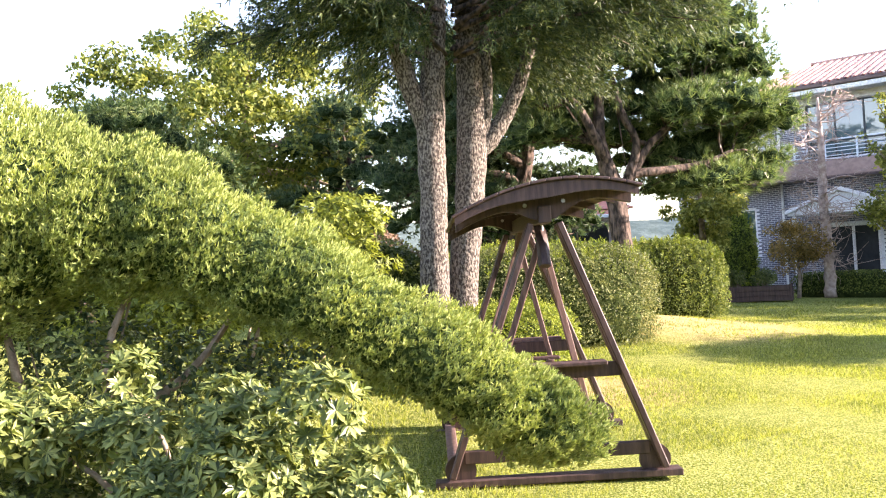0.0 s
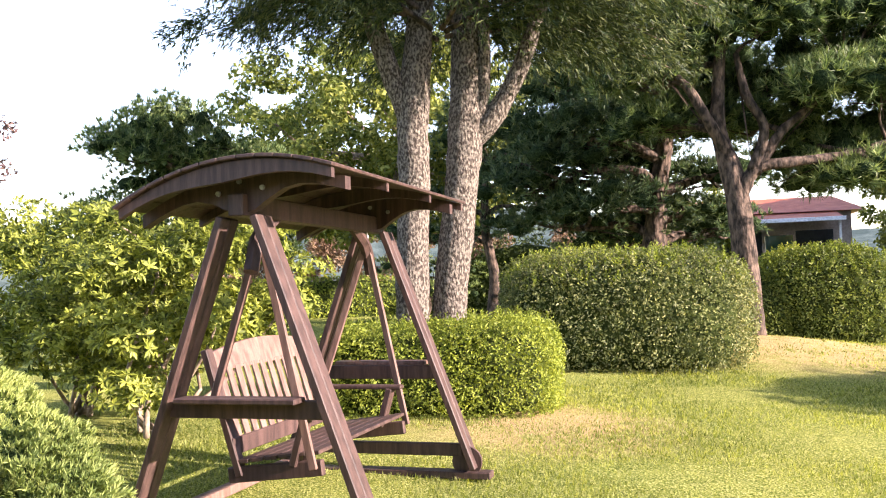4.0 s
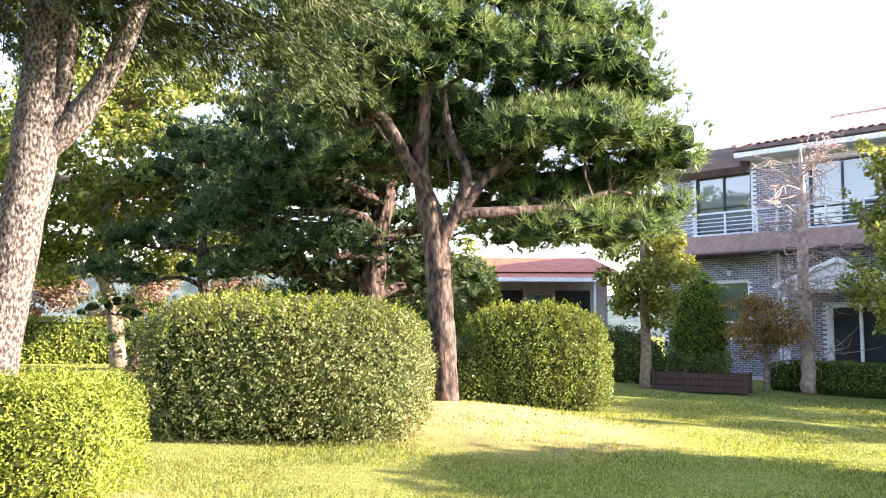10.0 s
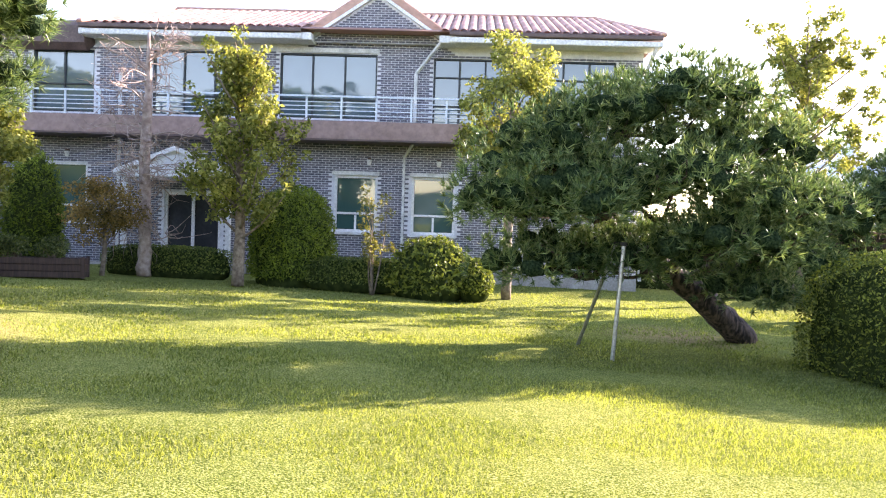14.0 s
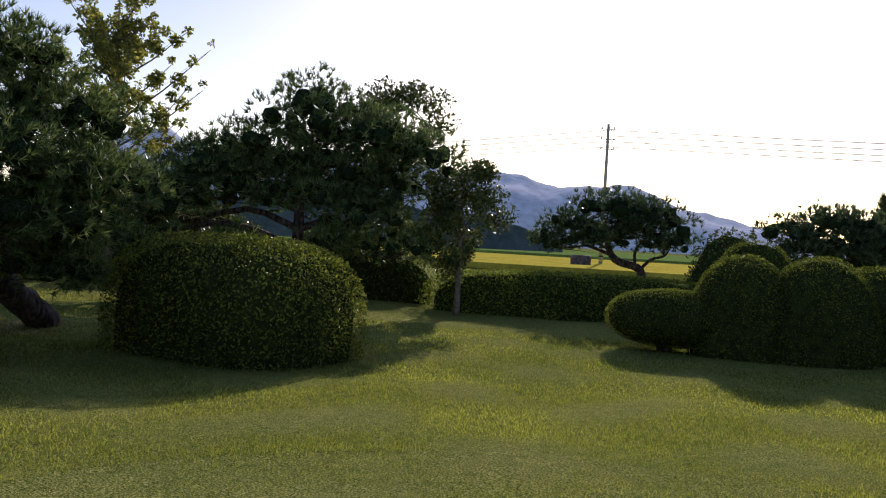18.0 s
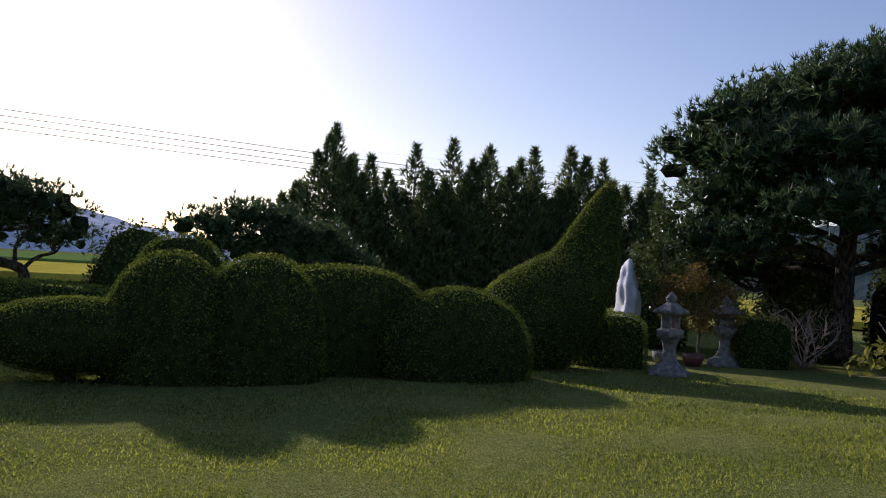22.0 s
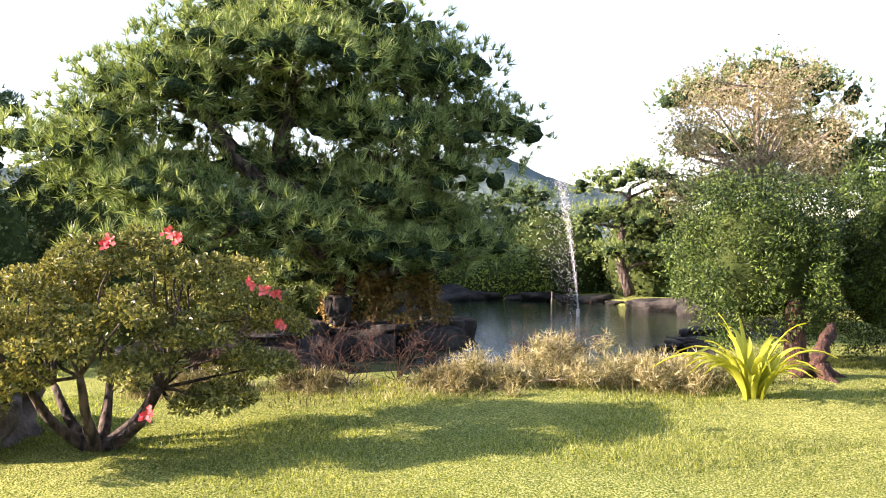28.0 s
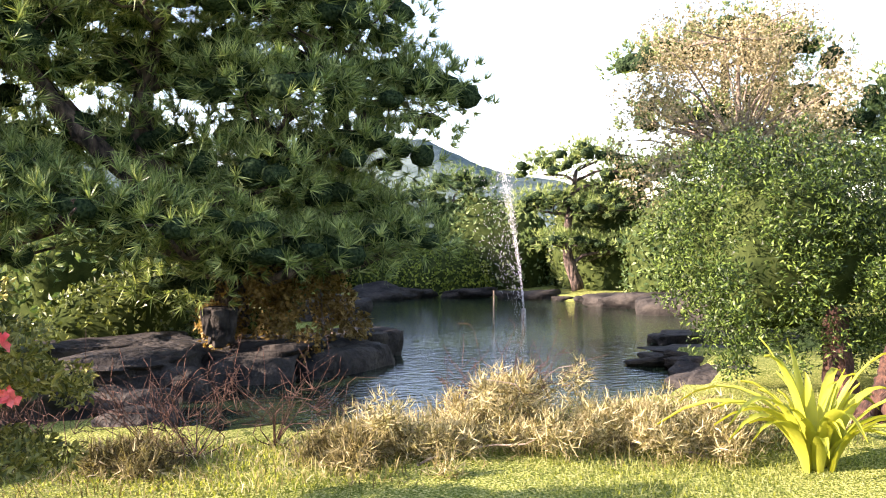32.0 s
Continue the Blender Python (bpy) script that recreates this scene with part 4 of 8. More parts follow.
    for sgn in (-1, 1):
        beam("canopy_slope", (-6.6 + sgn * 1.75, -2.0, 2.8), (-6.6, -2.0, 3.5), 0.12, 0.1, M_WHITE, can, up=(0, 1, 0))
    bm = bmesh.new()
    vs = [bm.verts.new(p) for p in ((-8.3, -1.95, 2.8), (-4.9, -1.95, 2.8), (-6.6, -1.95, 3.5), (-8.3, -0.05, 2.8), (-4.9, -0.05, 2.8), (-6.6, -0.05, 3.5))]
    for f in ((0, 1, 2), (5, 4, 3), (0, 3, 4, 1), (1, 4, 5, 2), (2, 5, 3, 0)):
        bm.faces.new([vs[i] for i in f])
    part("pediment", bm, M_WHITE, can)
    for x in (-8.1, -5.1):
        box("porch_post", (0.14, 0.14, 2.65), pose(x, -1.8, 1.42), M_WHITE, root, "white porch post", 0.01)
    box("door_step", (3.4, 1.6, 0.4), pose(-6.7, -0.85, 0.0), M_CONC, root, "concrete door step", 0.02)
    box("plinth", (19.75, 0.1, 0.5), pose(-3.12, -0.05, -0.1), M_CONC, root, "concrete plinth", 0.01)


house()


# ---- the garden swing ----
def swing():
    root = thing("garden_swing", (0.71, 7.0, gz(0.75, 7.0)), "brown-stained wooden garden swing seat with curved roof, on lawn", "garden swing", rz=0.8)
    def arc(x):
        return 2.08 - 0.19 * ((x - 0.17) / 0.75) ** 2
    for y in (-0.96, 0.92):
        for sx in (-1, 1):
            foot, top = Vector((sx * 0.74, y, 0.07)), Vector((sx * 0.1, y, 1.8))
            for o in (-0.045, 0.045):
                leg = beam("leg", foot + Vector((0, o, 0)), top + Vector((0, o, 0)), 0.045, 0.085, M_WOOD, root, up=(0, 1, 0))
            for f in (0.06, 0.42, 0.93):
                q = foot.lerp(top, f)
                bm = bmesh.new()
                bmesh.ops.create_cone(bm, cap_ends=True, segments=10, radius1=0.016, radius2=0.012, depth=0.17, matrix=pose(q.x, q.y, q.z, 90))
                part("bolt", bm, M_METAL, root, "steel bolt")
            bm = bmesh.new()
            bmesh.ops.create_cone(bm, cap_ends=True, segments=20, radius1=0.11, radius2=0.11, depth=0.03, matrix=pose(sx * 0.68, y, 0.115, 90))
            part("foot_disc", bm, M_WOOD, root)
        box("base_rail", (1.72, 0.12, 0.05), pose(0, y, 0.025), M_WOOD, root)
        box("foot_rail", (1.3, 0.05, 0.09), pose(0, y, 0.2), M_WOOD, root)
        box("cross_rail", (0.96, 0.05, 0.1), pose(0.0, y, 0.76), M_WOOD, root)
        box("side_shelf", (0.72, 0.13, 0.03), pose(0.0, y - (0.1 if y < 0 else -0.1), 0.82), M_WOODF if y > 0 else M_WOOD, root)
        # arched end board under the roof
        xs = np.linspace(-0.62, 0.62, 15)
        bm = bmesh.new()
        rows = []
        for x in xs:
            h = 0.07 + 0.16 * math.exp(-((x - 0.02) / 0.2) ** 2)
            rows.append([bm.verts.new((x, y + dy, z)) for dy, z in ((-0.035, arc(x) - 0.03), (-0.035, arc(x) - 0.03 - h), (0.035, arc(x) - 0.03 - h), (0.035, arc(x) - 0.03))])
        for p, q in zip(rows, rows[1:]):
            for i in range(4):
                bm.faces.new((p[i], p[(i + 1) % 4], q[(i + 1) % 4], q[i]))
        bm.faces.new(rows[0][::-1]), bm.faces.new(rows[-1])
        part("end_board", bm, M_WOOD, root)
        for bx, bz in ((-0.13, 1.93), (0.02, 1.86), (0.14, 1.95), (0.0, 1.99)):
            bm = bmesh.new()
            bmesh.ops.create_cone(bm, cap_ends=True, segments=10, radius1=0.02, radius2=0.014, depth=0.1, matrix=pose(bx, y, bz, 90))
            part("bolt", bm, M_METAL, root, "steel bolt")
    # roof boards on curved ribs
    n = 12
    ex = np.linspace(-0.65, 0.65, n + 1)
    for a, b in zip(ex, ex[1:]):
        tilt = math.degrees(math.atan2(arc(b) - arc(a), b - a))
        box("roof_board", (math.hypot(b - a, arc(b) - arc(a)) - 0.004, 2.44, 0.02), pose((a + b) / 2, 0, (arc(a) + arc(b)) / 2 + 0.012, 0, -tilt), M_WOOD, root, bev=0.004)
    for y in (-1.17, -0.4, 0.4, 1.17):
        xs = np.linspace(-0.63, 0.63, 13)
        bm = bmesh.new()
        rows = []
        for x in xs:
            h = 0.055 + 0.05 * math.exp(-(x / 0.3) ** 2)
            rows.append([bm.verts.new((x, y + dy, z)) for dy, z in ((-0.02, arc(x) - 0.004), (-0.02, arc(x) - h), (0.02, arc(x) - h), (0.02, arc(x) - 0.004))])
        for p, q in zip(rows, rows[1:]):
            for i in range(4):
                bm.faces.new((p[i], p[(i + 1) % 4], q[(i + 1) % 4], q[i]))
        bm.faces.new(rows[0][::-1]), bm.faces.new(rows[-1])
        part("roof_rib", bm, M_WOOD, root)
    box("ridge_beam", (0.09, 2.1, 0.12), pose(0, 0, 1.86), M_WOOD, root)
    for y, sgn in ((-0.9, 1), (0.86, -1)):
        V, F = tube([(0, y, 1.5, 0.045), (0, y + sgn * 0.1, 1.7, 0.045), (0, y + sgn * 0.32, 1.83, 0.04)], 6, 8)
        part_np("corner_brace", V, F, M_WOOD, root)
    beam("base_beam", (-0.72, -0.9, 0.08), (-0.72, 0.88, 0.08), 0.09, 0.06, M_WOODF, root)
    # the hanging bench
    y0, y1 = -0.7, 0.7
    for k in range(6):
        box("seat_slat", (0.075, y1 - y0, 0.022), pose(-0.2 + 0.09 * k, (y0 + y1) / 2, 0.42 + 0.012 * k, 0, -6), M_WOOD, root, bev=0.004)
    for y in (y0 + 0.03, y1 - 0.03):
        box("seat_bearer", (0.6, 0.045, 0.09), pose(0.0, y, 0.365, 0, -6), M_WOOD, root)
        beam("back_stile", (-0.22, y, 0.33), (-0.44, y, 1.06), 0.045, 0.07, M_WOOD, root, up=(0, 1, 0))
        box("armrest", (0.58, 0.075, 0.03), pose(0.0, y, 0.68), M_WOOD, root, bev=0.008)
        beam("arm_support", (0.12, y, 0.4), (0.2, y, 0.67), 0.045, 0.09, M_WOOD, root, up=(0, 1, 0))
    beam("back_rail", (-0.265, y0, 0.5), (-0.265, y1, 0.5), 0.03, 0.1, M_WOOD, root)
    ys = np.linspace(y0 + 0.05, y1 - 0.05, 15)
    bm = bmesh.new()
    rows = []
    for y in ys:
        f = (y - (y0 + y1) / 2) / (y1 - y0) * 2
        zt = 1.02 + 0.075 * (1 - f * f)
        rows.append([bm.verts.new(p) for p in ((-0.41, y, 0.93), (-0.39, y, 0.93), (-0.44, y, zt), (-0.46, y, zt))])
    for p, q in zip(rows, rows[1:]):
        for i in range(4):
            bm.faces.new((p[i], p[(i + 1) % 4], q[(i + 1) % 4], q[i]))
    bm.faces.new(rows[0][::-1]), bm.faces.new(rows[-1])
    part("top_rail", bm, M_WOODF, root, "arched sun-bleached top rail")
    for k in range(13):
        y = y0 + 0.1 + k * (y1 - y0 - 0.2) / 12
        beam("back_slat", (-0.272, y, 0.54), (-0.4, y, 0.95), 0.06, 0.016, M_WOODF, root, "sun-bleached slat", 0.003, up=(1, 0, 0))
    for y in (y0 + 0.0, y1 - 0.0):
        for x, z in ((-0.36, 0.72), (0.28, 0.4)):
            beam("hanger", (0.0, y * 1.12, 1.72), (x, y + (0.06 if y > 0 else -0.06), z), 0.028, 0.045, M_WOODF, root, "wooden hanger bar", 0.004)
        V, F = tube([(0, y * 1.12, 1.82, 0.008), (0.012, y * 1.12, 1.77, 0.008), (0, y * 1.12, 1.71, 0.008)], 6, 6)
        part_np("chain_link", V, F, M_METAL, root)


swing()

# ---- plants round the swing ----
def juniper_arm():
    """A clipped juniper that sweeps down in a long arm beside the swing."""
    root = thing("clipped_juniper", (-2.6, 4.9, gz(-2.6, 4.9)), "bright green juniper clipped into a long drooping arm", "topiary")
    o = np.array([-2.6, 4.9, gz(-2.6, 4.9)])
    path = np.array([(-3.6, 4.9, 1.75, 0.85), (-2.75, 4.75, 1.98, 0.74), (-2.0, 4.7, 2.02, 0.5), (-1.4, 4.7, 1.86, 0.36), (-0.6, 4.7, 1.45, 0.28), (0.05, 4.72, 1.02, 0.27), (0.48, 4.75, 0.74, 0.24), (0.74, 4.78, 0.62, 0.15)])
    S = smooth_path(path, 60)
    t = unit(np.gradient(S[:, :3], axis=0))
    n = 62000
    w = S[:, 3] ** 1.0
    k = rng.choice(len(S), n, p=w / w.sum())
    kf = np.clip(k + rng.uniform(-0.6, 0.6, n), 0, len(S) - 1.001)
    c = np.stack([np.interp(kf, np.arange(len(S)), S[:, i]) for i in range(4)], 1)
    d = unit(rng.standard_normal((n, 3)))
    d = unit(d - (d * t[k]).sum(1, keepdims=True) * t[k] * np.where(k > 55, 0.1, 0.95)[:, None])
    lump = 1 + 0.1 * np.sin(c[:, 0] * 9 + d[:, 2] * 3) + 0.08 * np.sin(c[:, 0] * 21 + d[:, 1] * 5)
    P = c[:, :3] + d * (c[:, 3] * lump * (1 - 0.12 * rng.uniform(0, 1, n) ** 2))[:, None] - o
    P = P + d * (0.1 * (lumps(P, 9, 0.13) - 0.8))[:, None]
    D = unit(0.55 * d + 0.5 * t[k] * [1, 1, 0.3] + np.array([0, 0, 0.75]))
    part_np("foliage", *needles(P, D, 4, 0.038, 0.009, 0.4), L_JUNI, root)
    core = S[::4].copy()
    core[:, :3] -= o
    core[:, 3] *= 0.76
    part_np("shade_core", *tube(core, 14, 40, 0.05), M_JCORE, root, "dense twiggy inside", True)
    for e in ((-2.4, 4.8, 1.6), (-1.7, 4.75, 1.65), (-3.2, 4.9, 1.4), (-1.1, 4.72, 1.5)):
        a = np.array([-1.9 + rng.normal(0, 0.25), 4.9 + rng.normal(0, 0.1), gz(-1.9, 4.9) - 0.02]) - o
        part_np("stem", *merge(branches(a, [np.array(e) - o], 0.05, 7, 0.2)), M_TWIG, root, smooth=True)
    # straggling twigs below the arm; the shade there is put into their darker leaf
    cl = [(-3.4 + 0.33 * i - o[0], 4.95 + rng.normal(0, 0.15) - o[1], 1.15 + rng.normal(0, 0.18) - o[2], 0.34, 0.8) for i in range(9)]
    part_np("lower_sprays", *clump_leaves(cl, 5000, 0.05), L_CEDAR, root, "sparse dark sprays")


juniper_arm()


def leafy_shrub(name, base, clumps, label, leaf, n, size, aspect=0.4, lift=0.55, stems=8, category="shrub", whorl=0):
    root = thing(name, base, label, category)
    if whorl:
        part_np("foliage", *rosettes(clumps, n // whorl, size, aspect, whorl), leaf, root)
    else:
        part_np("foliage", *clump_leaves(clumps, n, size, aspect, lift, 0.5), leaf, root)
    ends = np.asarray(clumps)[:: max(1, len(clumps) // stems)][:, :3]
    for e in ends:
        part_np("stem", *merge(branches((rng.normal(0, 0.08), rng.normal(0, 0.08), 0), [e], 0.03, 6, 0.2)), M_TWIG, root, smooth=True)
    return root


g1 = np.random.default_rng(11)
base = (-0.95, 3.7, gz(-0.95, 3.7))
leafy_shrub("rhododendron", base, [(g1.uniform(-1.1, 0.62), g1.uniform(-0.35, 0.5), g1.uniform(0.3, 1.15) - 0.25 * abs(i - 17) / 17, g1.uniform(0.16, 0.26), 0.8) for i in range(40)], "low shrub with glossy pale green whorled leaves", L_AZF, 31000, 0.062, 0.38, whorl=8)
base = (-1.75, 8.6, gz(-1.75, 8.6))
cl = [(g1.uniform(-0.8, 1.0), g1.uniform(-1.0, 1.2), 0.4 + 1.65 * g1.uniform(0, 1) ** 0.8, g1.uniform(0.22, 0.36), 0.5) for i in range(90)]
cl = [c for c in cl if (c[0] / 1.6) ** 2 + (c[1] / 1.4) ** 2 + (max(0, c[2] - 1.2) / 1.6) ** 2 < 1.0]
leafy_shrub("evergreen_shrub", base, cl, "tall shrub with bright yellow-green whorls of leaves", L_YG, 34000, 0.076, 0.36, whorl=7)
base = (-3.3, 9.5, gz(-3.3, 9.5))
cl = [(g1.uniform(-0.3, 0.8), g1.uniform(-1.0, 0.5), 0.4 + 1.5 * g1.uniform(0, 1), g1.uniform(0.26, 0.42), 0.5) for i in range(50)]
leafy_shrub("evergreen_shrub", base, cl, "broad yellow-green shrub behind the clipped juniper", L_YG, 18000, 0.085, 0.38, whorl=7)

bush("box_hedge", (0.22, 11.0, 0.56), (1.27, 1.02, 0.5), "low square-clipped bright green hedge round the twin trunks", "hedge", L_HEDGEY, 52000, 0.034, 6.0, 0.03, 0.1, 21, 12, sink=1.06, core=0.84, shoots=900, lump=0.12, reach=0.2)
bush("clipped_hedge", (1.7, 15.35, 0.98), (1.85, 1.75, 0.9), "big rounded clipped privet mound, grey-green", "hedge", L_HEDGEG, 62000, 0.044, 3.8, 0.04, 0.08, 22, 8, sink=1.12, core=0.86, shoots=1700, lump=0.2, reach=0.3)
bush("clipped_hedge", (4.95, 19.4, 1.08), (1.3, 1.15, 0.86), "rounded clipped privet mound with yellow-green top", "hedge", L_HEDGE, 34000, 0.05, 3.2, 0.045, 0.08, 23, 5, sink=1.2, core=0.84, shoots=1000, lump=0.2, reach=0.32)
bush("clipped_hedge", (3.9, 18.6, 0.8), (0.4, 0.4, 0.45), "small rounded clipped bush behind the pine", "hedge", L_HEDGE, 4000, 0.055, 2.5, 0.04, 0.1, 24)


def twin_cedar():
    bx, by = 0.15, 11.0
    z0 = gz(bx, by)
    root = thing("twin_trunk_cedar", (bx, by, z0), "tall twin-trunked cedar with mottled grey bark and drooping boughs", "conifer tree")
    A = [(-0.28, -0.05, 0, 0.2), (-0.26, -0.05, 1.2, 0.185), (-0.22, 0.0, 2.4, 0.175), (-0.2, 0.0, 3.3, 0.18), (-0.1, 0.05, 4.3, 0.15), (0.0, 0.1, 6.0, 0.11), (0.05, 0.1, 8.5, 0.05)]
    B = [(0.02, 0.2, 0, 0.22), (0.1, 0.22, 1.2, 0.195), (0.25, 0.25, 2.3, 0.19), (0.33, 0.3, 3.2, 0.2), (0.36, 0.35, 4.4, 0.16), (0.4, 0.4, 6.5, 0.11), (0.4, 0.4, 9.5, 0.04)]
    part_np("trunk", *tube(A, 16, 40, 0.035), M_BARK, root, "grey lichened trunk", True)
    part_np("trunk", *tube(B, 16, 40, 0.035), M_BARK, root, "grey lichened trunk", True)
    limbs = [[(-0.22, 0, 3.0, 0.1), (-0.42, -0.1, 3.7, 0.12), (-0.62, -0.15, 4.4, 0.11), (-0.8, -0.2, 5.6, 0.08)],
             [(0.3, 0.3, 2.85, 0.12), (0.62, 0.35, 3.15, 0.12), (0.95, 0.4, 3.7, 0.1), (1.25, 0.45, 4.5, 0.08)],
             [(0.45, 0.3, 2.95, 0.07), (0.56, 0.3, 3.6, 0.075), (0.58, 0.3, 4.6, 0.06)]]
    for lb in limbs:
        part_np("limb", *tube(lb, 10, 16, 0.04), M_BARK, root, "thick forking limb", True)
    g = np.random.default_rng(31)
    for k in range(70):
        a = g.uniform(0, 6.28) if k > 22 else g.uniform(-0.9, 1.1)
        zb = g.uniform(4.1, 8.8) if k > 22 else g.uniform(4.0, 5.8)
        if k > 58:
            a, zb = g.uniform(3.0, 4.1), g.uniform(4.2, 5.4)
        ln = (g.uniform(1.7, 2.7) if k > 22 else g.uniform(2.6, 3.8)) * (1.12 - 0.07 * (zb - 4))
        s = np.array([0.1 + 0.1 * np.cos(a), 0.1 + 0.1 * np.sin(a), zb])
        e = s + np.array([np.cos(a) * ln, np.sin(a) * ln, g.uniform(-0.15, 0.6)])
        m = (s + e) / 2 + np.array([0, 0, 0.25])
        bough = part_np("bough", *tube([(*s, 0.035), (*m, 0.018), (*(e - [0, 0, 0.15]), 0.005)], 6, 10), M_PBARK, root, smooth=True)
        # hanging branchlets, each a drooping string of short needles
        nb, per = 50, 23
        f = g.uniform(0.12, 1.0, nb)
        sd = np.where(np.arange(nb) % 2 == 0, 1.0, -1.0) * g.uniform(0.3, 1.3, nb)
        C = (1 - f)[:, None] ** 2 * s + (2 * f * (1 - f))[:, None] * m + (f ** 2)[:, None] * e
        W = unit(np.stack([np.cos(a) - np.sin(a) * sd, np.sin(a) + np.cos(a) * sd, g.normal(0.0, 0.2, nb)], 1))
        L = g.uniform(0.45, 0.95, nb) * (1.15 - 0.35 * f)
        u = g.uniform(0.05, 1, (nb, per))
        P = C[:, None] + W[:, None] * (L[:, None] * u)[..., None] + np.array([0, 0, -1.0]) * (L[:, None] * 0.62 * u ** 2)[..., None]
        P = (P + g.normal(0, 0.035, P.shape)).reshape(-1, 3)
        D = unit(W[:, None] + np.array([0, 0, -1.1]) * u[..., None]).reshape(-1, 3)
        part_np("spray", *needles(P, D, 3, 0.105, 0.017, 0.5), L_CEDAR, bough)


twin_cedar()

# ---- pines and trees behind the lawn ----
Y = 17
pine("garden_pine", (3.6, 16.9, gz(3.6, 16.9) - 0.03), spread(Y, [(0, 0, 0, 0.23), (-0.03, 0, 0.8, 0.2), (-0.08, 0, 1.7, 0.2), (-0.16, 0.05, 2.6, 0.19), (-0.36, 0.1, 3.4, 0.13), (-0.34, 0.1, 4.2, 0.11), (-0.26, 0.1, 5.0, 0.08), (-0.2, 0.2, 6.3, 0.04)]),
     spread(Y, [(1.2, -0.3, 4.0, 0.9, 0.85, 0.36), (2.1, -0.4, 4.05, 1.0, 0.9, 0.38), (3.0, 0, 4.0, 0.95, 0.85, 0.36), (3.7, 0.3, 3.85, 0.65, 0.6, 0.26), (1.5, 0.4, 2.6, 0.85, 0.75, 0.27), (2.3, 0.1, 2.6, 0.95, 0.8, 0.28), (3.0, 0.3, 2.75, 0.75, 0.7, 0.25),
                (-1.2, 0, 5.0, 0.9, 0.85, 0.4), (-0.4, -0.3, 5.5, 1.0, 0.95, 0.42), (0.3, -0.3, 5.1, 0.85, 0.8, 0.36), (-1.6, 0.3, 4.4, 0.75, 0.7, 0.3), (1.3, 0.1, 5.4, 1.0, 0.9, 0.38), (2.2, -0.1, 5.2, 1.0, 0.9, 0.38), (3.0, 0.2, 4.95, 0.9, 0.8, 0.34),
                (1.6, 0.3, 6.2, 1.0, 0.95, 0.4), (0.5, 0.3, 6.5, 1.0, 1.0, 0.42), (2.6, 0.4, 6.0, 0.9, 0.85, 0.36), (-0.7, 0.4, 6.6, 1.05, 1.0, 0.42), (-1.7, 0.5, 5.9, 0.9, 0.85, 0.36), (0.7, 1.3, 4.4, 1.1, 1.0, 0.4), (-0.7, 1.3, 4.8, 1.0, 1.0, 0.4), (2.0, 1.3, 4.9, 1.1, 1.0, 0.4), (1.6, 1.3, 3.4, 0.95, 0.9, 0.32), (-1.3, 0.8, 3.7, 0.7, 0.7, 0.28), (3.5, 0.6, 3.1, 0.7, 0.7, 0.26), (2.0, 1.1, 3.1, 1.1, 1.0, 0.36), (3.0, 1.0, 3.5, 1.0, 0.9, 0.34), (0.5, 1.2, 3.7, 1.0, 0.9, 0.34), (-0.7, 1.1, 3.9, 0.9, 0.9, 0.34), (0.3, 0.8, 7.2, 1.0, 1.0, 0.42), (1.9, 0.9, 7.0, 0.9, 0.9, 0.38)]),
     "old garden pine with reddish bark and spreading cushions of needles", L_PINE, 640, 11, 0.2, 0.016, limb_r=0.1, core=0.5,
     arms=[spread(Y, a) for a in ([(-0.1, 0, 2.3, 0.13), (0.15, -0.1, 2.75, 0.105), (0.8, -0.15, 2.85, 0.085), (1.7, -0.1, 2.95, 0.06), (2.6, 0, 3.25, 0.035)], [(-0.25, 0.05, 3.0, 0.11), (-0.6, -0.1, 3.6, 0.09), (-0.95, -0.1, 4.2, 0.07), (-1.3, 0, 4.5, 0.04)], [(0.1, -0.1, 2.7, 0.1), (0.3, -0.15, 3.4, 0.08), (0.05, -0.1, 4.0, 0.07), (-0.05, 0, 4.7, 0.05)], [(0.15, -0.1, 2.7, 0.09), (0.55, -0.1, 3.3, 0.08), (1.0, -0.1, 3.7, 0.06), (1.7, -0.1, 4.3, 0.04)])])
